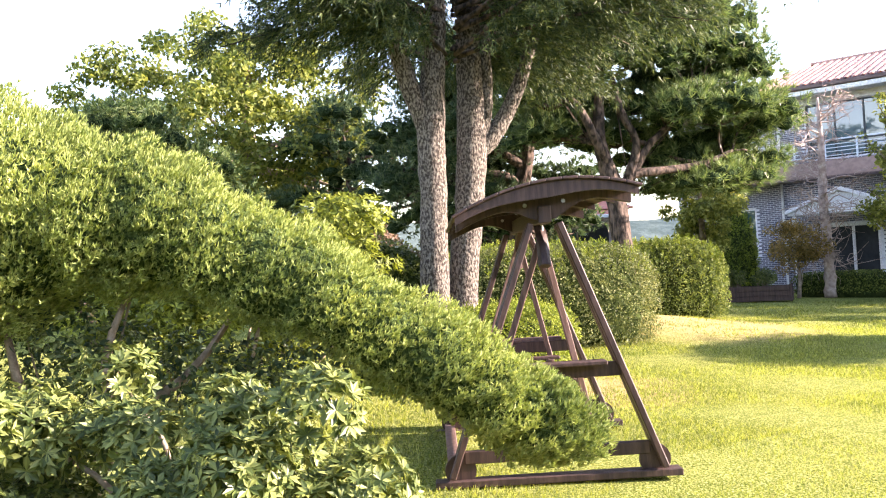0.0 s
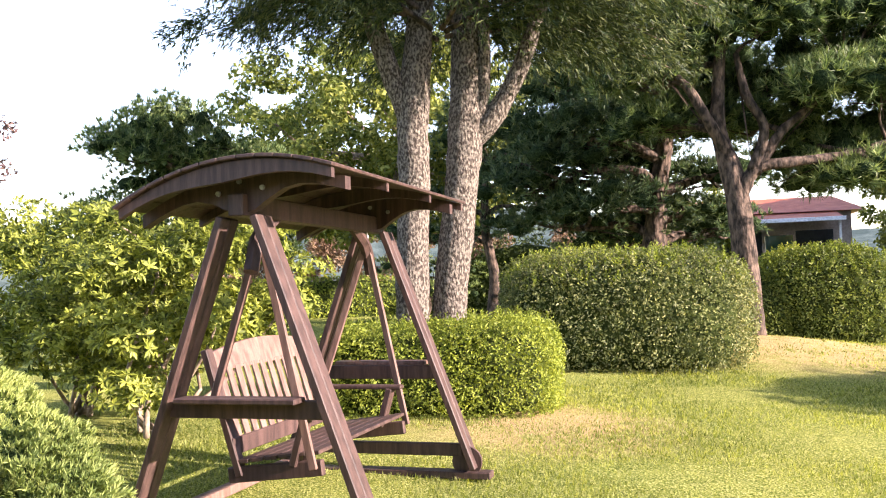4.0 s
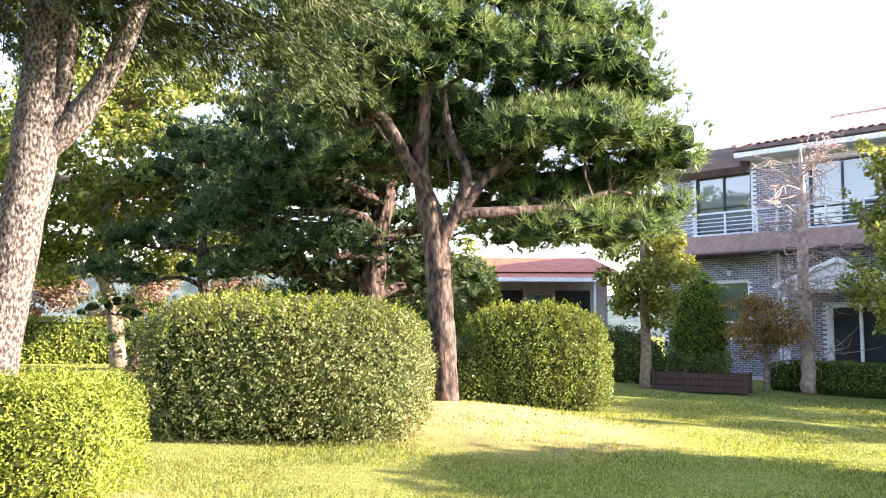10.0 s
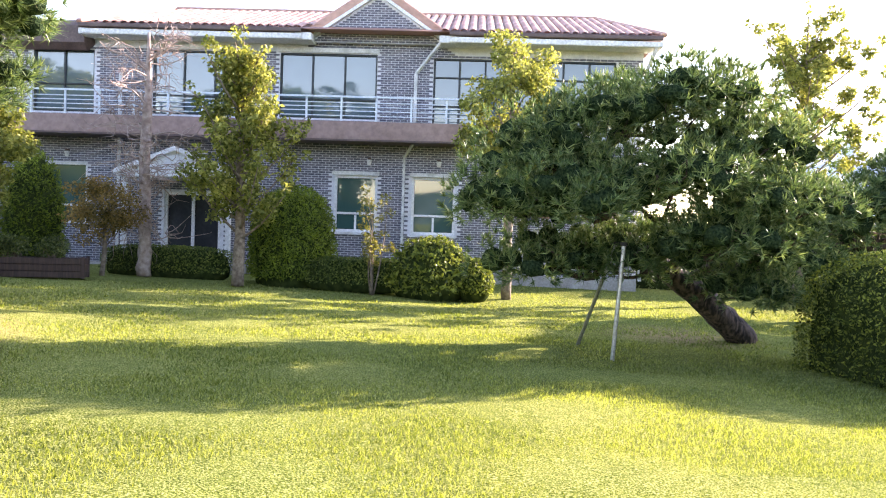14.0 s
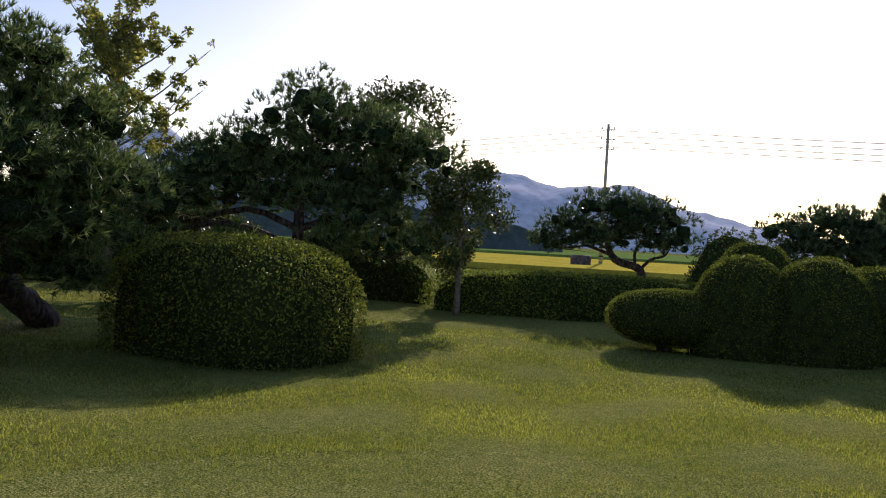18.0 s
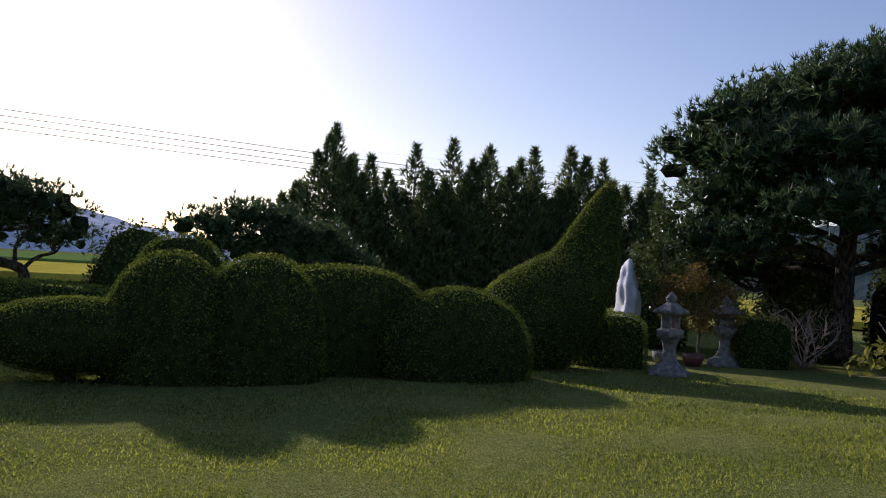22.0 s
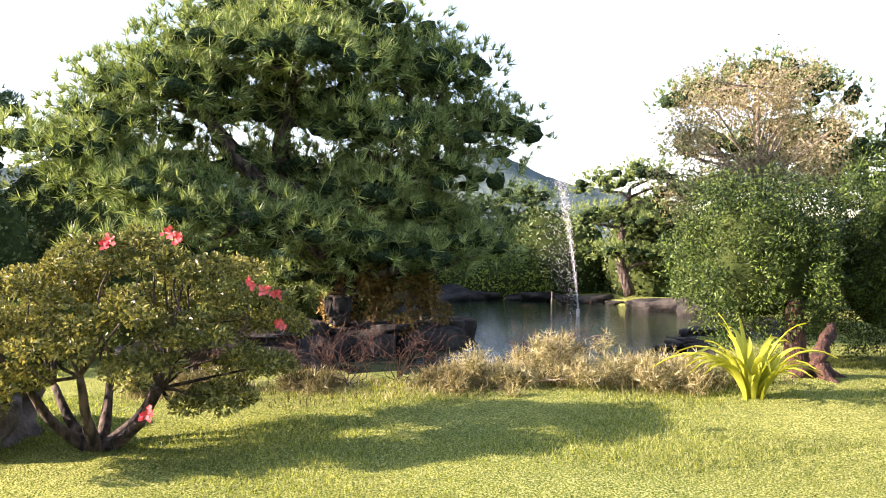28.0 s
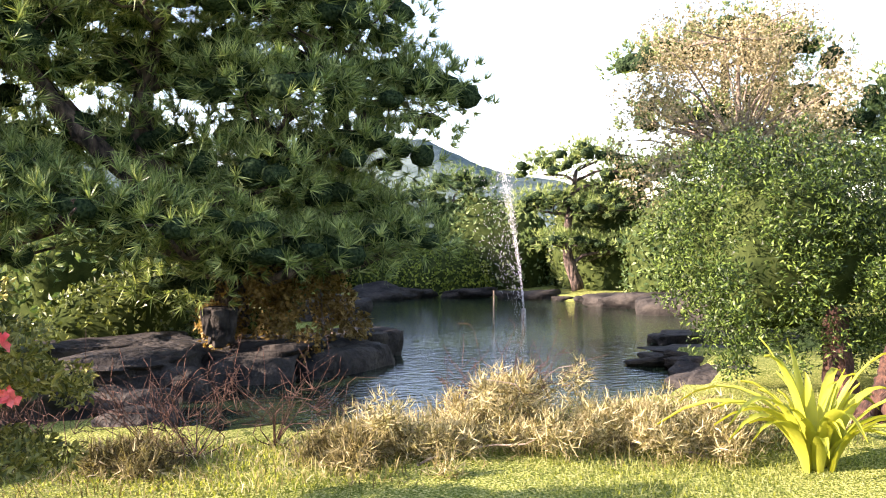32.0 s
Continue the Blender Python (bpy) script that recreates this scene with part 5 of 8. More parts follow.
pine("garden_pine", (1.9, 20.4, gz(1.9, 20.4)), [(-0.2, 0, 0, 0.27), (-0.1, 0, 1.6, 0.24), (0.1, 0, 3.2, 0.2), (0.3, 0, 4.4, 0.14), (0.2, 0.1, 6.5, 0.06)],
     spread(Y, [(-1.0, 0, 4.6, 1.3, 1.2, 0.45), (-0.6, 0.3, 5.9, 1.3, 1.2, 0.45), (-1.9, 0, 3.6, 1.2, 1.0, 0.4), (0.9, 0.2, 4.4, 1.2, 1.0, 0.4), (-0.9, -0.3, 2.8, 1.2, 1.0, 0.35), (0.2, 0, 6.9, 1.3, 1.2, 0.5), (-1.6, 0.2, 5.2, 1.1, 1.1, 0.4), (1.3, 0.4, 5.7, 1.1, 1.1, 0.4), (1.6, 0.3, 3.3, 1.0, 0.9, 0.3), (-2.6, 0.3, 4.4, 1.0, 0.9, 0.35), (-1.9, 0.4, 2.5, 1.2, 1.0, 0.4), (-2.7, 0.2, 3.2, 1.1, 0.9, 0.38), (0.7, 0.5, 2.6, 1.1, 0.9, 0.36), (-0.3, 0.9, 3.5, 1.3, 1.1, 0.45), (1.4, 0.8, 2.2, 1.0, 0.9, 0.34), (-0.7, 0.9, 2.1, 1.1, 0.9, 0.36)]) + pads_in((-0.3, 0.5, 5.0), (2.4, 1.6, 2.0), 8, (0.9, 1.3), 45, 0.42),
     "dark shaded garden pine with leaning reddish trunk", L_PINED, 420, 9, 0.18, 0.024, limb_r=0.12, seed=6)
pine("garden_pine", (-2.3, 22.6, gz(-2.3, 22.6)), [(0, 0, 0, 0.16), (0.1, 0, 1.2, 0.13), (-0.1, 0, 2.4, 0.11), (0, 0, 4.2, 0.06)],
     spread(Y, [(-1.3, 0, 3.0, 1.0, 0.9, 0.33), (0.2, 0, 3.6, 1.2, 1.0, 0.4), (-0.7, 0, 4.4, 1.1, 1.0, 0.4), (1.2, 0, 4.3, 1.0, 0.9, 0.35), (0.4, 0, 2.4, 1.0, 0.9, 0.3), (-0.2, 0, 5.2, 1.0, 1.0, 0.4), (1.5, 0, 3.0, 0.9, 0.8, 0.3), (-1.9, 0, 2.2, 0.9, 0.8, 0.3)]),
     "dark green pine behind the hedges", L_PINED, 300, 8, 0.18, 0.026, seed=7)
pine("cloud_pine", (-4.7, 13.2, gz(-4.7, 13.2)), spread(44, [(-0.5, 0, 0, 0.17), (-0.6, 0, 0.6, 0.15), (-0.15, 0, 1.0, 0.13), (0.25, 0, 1.7, 0.11), (0.1, 0, 2.6, 0.09), (-0.2, 0, 3.5, 0.05)]),
     spread(44, [(-0.15, 0, 3.75, 0.75, 0.7, 0.34), (-0.65, 0, 3.35, 0.75, 0.7, 0.32), (0.45, 0.1, 3.4, 0.85, 0.7, 0.34), (1.15, 0, 3.1, 0.65, 0.6, 0.3), (0.0, 0.1, 2.95, 0.95, 0.8, 0.3), (1.65, 0.1, 2.45, 0.62, 0.6, 0.4), (1.3, 0, 1.9, 0.62, 0.55, 0.34), (-0.9, 0.1, 2.3, 0.85, 0.7, 0.36), (-1.1, 0, 1.5, 0.8, 0.7, 0.36), (0.6, 0.2, 2.3, 0.7, 0.6, 0.32), (0.6, 0.3, 1.6, 0.6, 0.5, 0.27), (-1.9, 0.4, 1.9, 0.8, 0.7, 0.36)]),
     "clipped cloud pine with rounded dark green cushions and twisted trunk", L_PINE, 1300, 9, 0.12, 0.018, seed=8, core=0.4)
pine("cloud_pine", (-4.6, 23.9, gz(-4.6, 23.9)), [(0, 0, 0, 0.12), (0.2, 0, 0.5, 0.1), (0, 0, 1.3, 0.05)],
     spread(17, [(-0.5, 0, 1.5, 0.9, 0.7, 0.28), (0.6, 0, 1.35, 1.0, 0.7, 0.28), (0.0, 0, 0.8, 0.9, 0.7, 0.26), (0.9, 0, 0.8, 0.7, 0.6, 0.24)]), "small flat-clipped pine beyond the lawn", L_PINEB, 260, 9, 0.14, 0.016, seed=10, core=0.3)

broadleaf("zelkova_tree", (-5.7, 25.0, gz(-5.7, 25)), [(0.3, 0, 0, 0.22), (0.1, 0, 1.4, 0.19), (-0.2, 0, 2.6, 0.16), (0.1, 0, 4.5, 0.1), (0.2, 0, 6.5, 0.05)], (-0.3, 0, 5.3, 4.9, 4.2, 3.4), "tall leafy tree with yellow-green autumn crown", L_ZELK, 46000, 0.165, 300, (0.4, 0.7), r0=0.22, seed=12, limbs=26, lift=0.2, uneven=0.1, flat=0.45)
broadleaf("ginkgo_tree", (18.6, 20.2, gz(18.6, 20.2)), [(0, 0, 0, 0.13), (0, 0, 1.5, 0.11), (0, 0, 3.4, 0.08), (0, 0, 6.2, 0.03)], (0.1, 0, 4.5, 1.25, 1.2, 2.1), "ginkgo with pale yellow-green crown behind the leaning pine", L_GINK, 12000, 0.11, 60, (0.25, 0.45), r0=0.08, seed=14, limbs=16, uneven=0.25)


def ginkgo(x, y, z, h, w, low, label, n, seed, size=0.12, fat=1.0):
    """An upright ginkgo: side shoots that rise from a straight stem, leafy to their tips."""
    root = thing("ginkgo_tree", (x, y, z), label, "tree")
    g = np.random.default_rng(seed)
    part_np("trunk", *tube([(0, 0, 0, 0.15), (0.03, 0, h * 0.25, 0.12), (0, 0.03, h * 0.55, 0.08), (0, 0, h * 0.96, 0.015)], 10, 16, 0.05), M_TWIG, root, smooth=True)
    cl = [(0, 0, h * (0.7 + 0.03 * k), (0.3 - 0.022 * k) * fat, 1.2) for k in range(11)]
    for k in range(34):
        f = low + (0.86 - low) * (k + g.uniform(0, 1)) / 34
        a = 2.4 * k + g.normal(0, 0.4)
        reach = w * min(1.0, (1.08 - f) * 2.0) * g.uniform(0.6, 1.1)
        e = np.array([np.cos(a) * reach, np.sin(a) * reach, h * f + reach * g.uniform(0.5, 1.1)])
        s = np.array([0, 0, h * f - 0.1])
        part_np("limb", *tube([(*s, 0.035), (*(s * 0.5 + e * 0.5 - [0, 0, 0.12]), 0.022), (*e, 0.006)], 5, 7), M_TWIG, root, smooth=True)
        for q in (0.35, 0.6, 0.82, 1.0):
            cl.append((*(s + (e - s) * q + g.normal(0, 0.1, 3)), (0.36, 0.34, 0.25, 0.14)[(0.35, 0.6, 0.82, 1.0).index(q)] * fat * g.uniform(0.8, 1.2), 1.0))
    part_np("crown", *clump_leaves(cl, n, size, 0.6, 0.35, 0.75), L_GINK, root)


ginkgo(12.95, 23.35, gz(12.9, 23.3), 6.0, 1.45, 0.18, "slender upright ginkgo with yellow-green leaves, before the house", 12000, 13, 0.12, 0.78)
ginkgo(26.9, 17.4, -0.3, 8.3, 2.5, 0.28, "tall pointed ginkgo against the sky", 15000, 15, fat=0.62)
broadleaf("leafy_tree", (7.55, 24.9, gz(7.5, 24.9)), [(0, 0, 0, 0.14), (0.05, 0, 1.0, 0.12), (0, 0, 2.4, 0.08), (0, 0, 4.0, 0.03)], (0, 0, 2.9, 1.1, 1.0, 1.5), "small leafy tree with mottled yellow-green leaves", L_GINK, 9000, 0.12, 44, (0.25, 0.42), r0=0.07, seed=16, limbs=12)
broadleaf("maple_tree", (10.4, 25.3, gz(10.4, 25.3)), [(0, 0, 0, 0.06), (0.05, 0, 0.7, 0.05), (0, 0, 1.5, 0.03)], (-0.1, 0, 1.55, 1.0, 0.8, 0.65), "small maple turning reddish brown by the house", L_MAPLE, 6000, 0.07, 36, (0.2, 0.34), r0=0.04, seed=17, limbs=10)
broadleaf("magnolia_bush", (1.3, 27.8, gz(1.3, 27.8)), [(0, 0, 0, 0.08), (0, 0, 1.2, 0.06), (0, 0, 2.4, 0.03)], (0, 0, 2.2, 1.6, 1.2, 1.7), "glossy evergreen bush behind the pines", L_DARKB, 10000, 0.13, 70, (0.3, 0.45), r0=0.05, seed=18, limbs=8)
bush("garden_shrub", (-2.6, 28.6, 1.5), (2.6, 1.1, 1.3), "dense dark evergreen shrub behind the pines", "shrub", L_DARKB, 8000, 0.13, 2.3, 0.16, 0.25, 151, 5)
broadleaf("vine_shrub", (3.0, 29.6, gz(3.0, 29.6)), [(0, 0, 0, 0.08), (0, 0, 1.4, 0.06), (0, 0, 2.8, 0.03)], (0, 0, 2.0, 0.8, 0.8, 1.8), "yellow-green vine-covered shrub beside the outbuilding", L_YG, 7000, 0.12, 50, (0.26, 0.42), r0=0.05, seed=118, limbs=8, category="shrub")
broadleaf("zelkova_tree", (13.5, 36.5, 0.3), [(0, 0, 0, 0.2), (0, 0, 3, 0.15), (0, 0, 5, 0.06)], (0, 0, 3.4, 1.5, 1.4, 1.6), "leafy tree behind the far end of the house", L_ZELK, 5000, 0.16, 36, (0.35, 0.6), r0=0.1, seed=19, limbs=8)


def bare_tree():
    x, y = 11.5, 25.7
    root = thing("bare_tree", (x, y, gz(x, y)), "bare pale tree overgrown with dry brown vine stems", "tree")
    part_np("trunk", *tube([(0, 0, 0, 0.17), (0.03, 0, 1.2, 0.15), (-0.03, 0, 3.0, 0.13), (0.02, 0, 4.6, 0.09), (0, 0, 6.0, 0.03)], 10, 24, 0.12), M_BARE, root, "trunk wrapped in dry vines", True)
    g = np.random.default_rng(41)
    for k in range(84):
        z = g.uniform(0.9, 5.7)
        a, ln = g.uniform(0, 6.28), g.uniform(0.5, 1.45) * (0.6 if z < 2.6 else 1)
        e = np.array([np.cos(a) * ln, np.sin(a) * ln, z + g.uniform(-0.1, 0.6)])
        tw = branches((0, 0, z), [e], 0.022, 5, 0.3)
        tw += branches(e * [0.6, 0.6, 1] , [e + g.normal(0, 0.35, 3) for _ in range(5)], 0.011, 4, 0.4)
        part_np("bare_branch", *merge(tw), M_BARE, root)


bare_tree()
bush("clipped_conifer", (14.65, 23.9, 1.3), (1.05, 1.05, 1.15), "egg-shaped clipped bright green conifer before the house wall", "conifer", L_CONE, 22000, 0.09, 2.3, 0.06, 0.08, 25, aspect=0.3, lump=0.16, reach=0.4)
bush("clipped_conifer", (9.35, 27.6, 1.75), (0.72, 0.72, 1.4), "egg-shaped clipped conifer in shade by the house", "conifer", L_CONE, 12000, 0.09, 2.3, 0.06, 0.08, 26, aspect=0.3, lump=0.16, reach=0.4)
bush("round_shrub", (16.75, 20.9, 0.62), (0.95, 0.85, 0.62), "rounded glossy shrub in front of the house windows", "shrub", L_YG, 6000, 0.11, 2.2, 0.1, 0.2, 27, lump=0.2, reach=0.4)
bush("round_shrub", (17.55, 20.2, 0.4), (0.45, 0.45, 0.42), "small rounded shrub at the end of the bed", "shrub", L_YG, 2500, 0.08, 2.2, 0.08, 0.2, 28)
bush("low_hedge", (15.6, 22.3, 0.4), (1.4, 0.4, 0.3), "low clipped hedge under the house windows", "hedge", L_HEDGE, 7000, 0.06, 4.0, 0.05, 0.15, 29, -39)
bush("low_hedge", (12.2, 25.9, 0.5), (1.7, 0.4, 0.32), "low clipped hedge by the house door", "hedge", L_HEDGE, 7000, 0.06, 4.0, 0.05, 0.15, 30, -39)
bush("low_hedge", (-9.6, 26.4, 1.0), (5.0, 0.6, 0.8), "low clipped yellow-green hedge at the far side of the lawn", "hedge", L_HEDGEY, 15000, 0.1, 4.0, 0.05, 0.15, 31, 30)
bush("garden_shrub", (6.7, 27.4, 0.95), (1.9, 0.8, 0.75), "dark low shrubs between the tree and the outbuilding", "shrub", L_DARKB, 5000, 0.09, 2.4, 0.1, 0.2, 40, -20)
for x, y, l, rz, k in ((-12.0, 31.0, 6.0, 15, 60), (-3.0, 33.0, 6.0, 5, 54)):
    cl = [(*p[:2], g1.uniform(0.3, 2.6) + 0.5 * math.sin(2.3 * p[0]), g1.uniform(0.35, 0.6), 0.8) for p in spread(rz, [(g1.uniform(-l, l), g1.normal(0, 0.5), 0) for _ in range(k)])]
    leafy_shrub("russet_thicket", (x, y, gz(x, y)), cl, "ragged russet-leaved thicket beyond the lawn", L_RUSSET, 16000, 0.16, 0.5, stems=14, category="hedge")
broadleaf("purple_leaf_tree", (-19.5, 21.6, 0.2), [(0, 0, 0, 0.2), (0, 0, 3, 0.15), (0, 0, 6, 0.06)], (0, 0, 5.8, 2.4, 2.2, 1.5), "purple-leaved tree beyond the swing", L_PURPLE, 7000, 0.16, 40, (0.4, 0.7), r0=0.12, seed=20, limbs=12)


def flower_planter():
    """A long low planter box of weathered boards, with shaded plants in it."""
    x, y = 8.8, 24.6
    root = thing("flower_planter", (x, y, gz(x, y)), "long low brown board planter in the shade by the house", "planter", rz=-25)
    for sy in (-0.26, 0.26):
        for k in range(3):
            box("board", (2.1, 0.035, 0.135), pose(0, sy, 0.08 + 0.145 * k), M_WOOD, root)
    for sx in (-1.03, 1.03):
        for k in range(3):
            box("end_board", (0.035, 0.48, 0.135), pose(sx, 0, 0.08 + 0.145 * k), M_WOOD, root)
        for sy in (-0.29, 0.29):
            box("corner_post", (0.07, 0.03, 0.47), pose(sx, sy, 0.235), M_WOOD, root)
    box("soil", (2.02, 0.48, 0.05), pose(0, 0, 0.38), M_BLACK, root, "dark soil", 0.0)
    g = np.random.default_rng(171)
    for k in range(5):
        px, py = g.uniform(-0.85, 0.85), g.uniform(-0.12, 0.12)
        q = pose(x, y, gz(x, y) + 0.4, 0, 0, -25) @ Vector((px, py, 0))
        cl = [(g.normal(0, 0.12), g.normal(0, 0.1), g.uniform(0.1, 0.4), g.uniform(0.1, 0.17), 0.9) for _ in range(7)]
        leafy_shrub("planter_plant", tuple(q), cl, "small dark leafy plant growing in the planter box", L_DARKB, 700, 0.08, 0.45, stems=3, category="plant")


flower_planter()


def sapling(x, y, h):
    """Thin upright stems with few leaves."""
    root = thing("sapling", (x, y, gz(x, y) - 0.02), "thin young tree with few browning leaves before the windows", "tree")
    g = np.random.default_rng(172)
    cl = []
    for k in range(5):
        e = np.array([g.normal(0, 0.28), g.normal(0, 0.2), h * g.uniform(0.7, 1.0)])
        part_np("stem", *merge(branches((g.normal(0, 0.03), g.normal(0, 0.03), 0), [e], 0.022, 6, 0.1)), M_TWIG, root, smooth=True)
        for f in np.linspace(0.35, 1.0, 7):
            cl.append((*(e * f + g.normal(0, 0.1, 3)), g.uniform(0.07, 0.14), 1.0))
    part_np("leaves", *clump_leaves(cl, 900, 0.09, 0.5, 0.3, 0.8), L_MAGN, root, "sparse yellow-brown leaves")


sapling(15.6, 21.6, 2.5)

# ---- leaning pine with props, dark mound, pines by the far hedge ----
LX, LY = 18.3, 13.3
pine("leaning_pine", (LX, LY, gz(LX, LY)), spread(-3, [(0, 0, 0, 0.26), (-0.7, 0, 0.45, 0.24), (-1.5, 0, 0.95, 0.21), (-2.4, 0.2, 1.5, 0.17), (-3.3, 0.3, 2.2, 0.13), (-3.6, 0.3, 3.0, 0.06)]),
     [(a - 3.9, b - 0.9, *q) for a, b, *q in spread(-44, [(0.5, 0, 3.7, 1.1, 1.1, 0.47), (-0.5, 0.1, 3.4, 1.1, 1.1, 0.47), (1.3, 0.2, 3.1, 0.99, 0.99, 0.44), (-1.5, 0, 3, 1.1, 0.99, 0.47), (-1.9, 0.1, 2.3, 0.99, 0.88, 0.42), (-0.9, -0.5, 2.4, 1.1, 0.99, 0.47), (0.2, -0.6, 2.6, 1.1, 0.99, 0.44), (1.6, 0.1, 2.3, 0.99, 0.99, 0.44), (-1.4, 0.3, 1.5, 0.99, 0.88, 0.39), (0, 0.6, 1.5, 1.1, 0.99, 0.42), (1, -0.2, 1.8, 0.99, 0.88, 0.39), (2.1, 0.6, 2.5, 0.77, 0.77, 0.36), (2, 0.8, 1.7, 0.77, 0.77, 0.36), (1.7, 1, 1.1, 0.77, 0.77, 0.34)])],
     "low leaning garden pine with broad layered crown, propped by stakes", L_PINE, 860, 10, 0.15, 0.018, seed=51, limb_r=0.09, core=0.4)
for a, b in (((13.75, 12.4), (13.85, 12.35, 1.35)), ((14.45, 13.75), (14.15, 12.75, 1.35))):
    st = thing("prop_stake", (a[0], a[1], gz(*a) - 0.02), "grey metal stake propping the leaning pine", "stake", "stakes under the pine")
    o = Vector((a[0], a[1], gz(*a) - 0.02))
    bm = bmesh.new()
    e = Vector(b) - o
    bmesh.ops.create_cone(bm, cap_ends=True, segments=10, radius1=0.03, radius2=0.03, depth=e.length, matrix=Matrix.Translation(e / 2) @ e.to_track_quat("Z", "Y").to_matrix().to_4x4())
    part("pole", bm, M_METAL, st)
    bm = bmesh.new()
    bmesh.ops.create_cone(bm, cap_ends=True, segments=10, radius1=0.05, radius2=0.05, depth=0.05, matrix=Matrix.Translation(e))
    part("cap", bm, M_RUBBER, st)
bush("clipped_mound", (17.35, 9.55, 0.42), (1.65, 1.75, 0.92), "large flat-topped clipped bush in deep shade", "topiary", L_TOP, 30000, 0.05, 3.2, 0.03, 0.1, 34, -20)
pine("garden_pine", (25.2, 11.3, -0.45), [(0.3, 0, 0, 0.2), (0, 0, 1.0, 0.17), (-0.2, 0, 2.0, 0.13), (0.0, 0, 3.6, 0.06)],
     spread(-68, [(-4.2, 0.2, 2, 1.32, 1.1, 0.65), (-3.3, 0.1, 2.5, 1.43, 1.21, 0.65), (-3.6, 0, 1.3, 1.32, 1.1, 0.59), (-2.6, 0, 2.9, 1.43, 1.21, 0.65), (-1.2, 0, 3.7, 1.43, 1.21, 0.65), (0.2, 0, 4.6, 1.65, 1.32, 0.72), (1.6, 0, 4.3, 1.54, 1.21, 0.65), (2.8, 0, 3.7, 1.32, 1.1, 0.59), (0.6, 0.4, 3.4, 1.65, 1.32, 0.65), (2, 0.4, 3.1, 1.43, 1.21, 0.59), (-2, 0.3, 3.1, 1.32, 1.21, 0.59), (-0.2, 0, 2.8, 1.32, 1.21, 0.45), (1.5, 0, 2.4, 1.43, 1.1, 0.45), (2.7, 0, 1.7, 1.1, 0.99, 0.45), (-1.6, 0, 1.4, 1.1, 0.99, 0.39), (0.9, 0, 1.6, 1.1, 0.99, 0.39)]),
     "broad flat-layered garden pine seen against the sky", L_PINE, 440, 9, 0.2, 0.026, seed=52, limb_r=0.1, core=0.36)
broadleaf("small_tree", (26.9, 7.6, -0.5), [(0, 0, 0, 0.08), (0.05, 0, 0.9, 0.07), (0, 0, 2.0, 0.05), (0, 0, 3.6, 0.02)], (0, 0, 2.6, 1.15, 1.1, 1.7), "small dense evergreen tree before the boundary hedge", L_DARKB, 9000, 0.1, 50, (0.25, 0.42), r0=0.05, seed=53, limbs=14)
broadleaf("leafy_tree", (31.5, 10.2, -0.5), [(0, 0, 0, 0.14), (0, 0, 2.5, 0.1), (0, 0, 6, 0.03)], (0, 0, 5.4, 1.6, 1.5, 1.5), "pale leafy tree top behind the pines", L_DARKB, 6000, 0.12, 46, (0.25, 0.45), r0=0.06, seed=54, limbs=14)
bush("boundary_hedge", (28.8, 4.6, 0.02), (0.7, 4.3, 0.68), "dark clipped boundary hedge with sunlit yellow top", "hedge", L_HEDGEY, 20000, 0.07, 4.0, 0.04, 0.15, 35, 8)
bush("boundary_hedge", (30.2, 13.5, 0.2), (0.7, 5.0, 0.9), "dark clipped boundary hedge", "hedge", L_DARKB, 12000, 0.09, 4.0, 0.05, 0.15, 36, -4)
pine("cloud_pine", (33.2, 2.6, -0.55), [(0, 0, 0, 0.16), (0.05, 0, 0.9, 0.15), (0.1, 0.1, 1.4, 0.13), (0.0, 0.9, 1.7, 0.12), (0.0, 1.2, 2.4, 0.07)],
     [(0.0, 2.3, 2.6, 1.0, 1.0, 0.42), (0.0, 0.9, 3.2, 1.2, 1.3, 0.5), (0.0, -0.3, 2.9, 1.1, 1.1, 0.5), (0, 3.0, 2.1, 0.7, 0.7, 0.3), (0, 1.5, 2.3, 0.9, 1.0, 0.35), (0, -0.8, 2.2, 0.8, 0.8, 0.3), (0, 0.3, 2.6, 1.0, 1.0, 0.35)],
     "cloud pine with S-curved trunk and flat crown", L_PINED, 420, 8, 0.19, 0.03, seed=55, core=0.4)
pine("cloud_pine", (31.7, -3.3, -0.55), [(0, 0, 0, 0.16), (0, 0.2, 1.0, 0.14), (0, 0, 1.9, 0.1), (0, 0.1, 2.8, 0.05)],
     [(0.0, 1.7, 2.7, 0.9, 1.0, 0.4), (0.0, 0.4, 3.0, 1.0, 1.2, 0.45), (0.0, -1.0, 2.6, 1.0, 1.2, 0.42), (0, -2.2, 2.0, 0.9, 1.0, 0.35), (0, 2.0, 1.8, 0.8, 0.8, 0.3), (0, -0.6, 1.9, 0.9, 1.0, 0.3), (0, -0.3, 2.4, 1.0, 1.4, 0.45), (0, 1.0, 2.2, 0.9, 1.1, 0.42), (0, -1.6, 2.3, 0.9, 1.0, 0.4)],
     "dome-shaped clipped garden pine", L_PINED, 420, 8, 0.19, 0.03, seed=56, core=0.4)
for i, (x, y, w, h) in enumerate(((26.2, 23.0, 2.2, 1.3), (28.8, 19.6, 2.2, 1.4), (30.6, 16.4, 2.0, 1.2), (24.6, 25.5, 2.0, 1.2))):
    bush("garden_shrub", (x, y, -0.3 + h), (w, 1.1, h), "dense dark shrub along the garden boundary", "shrub", L_DARKB, int(2200 * w), 0.11, 2.3, 0.14, 0.25, 140 + i, -50)
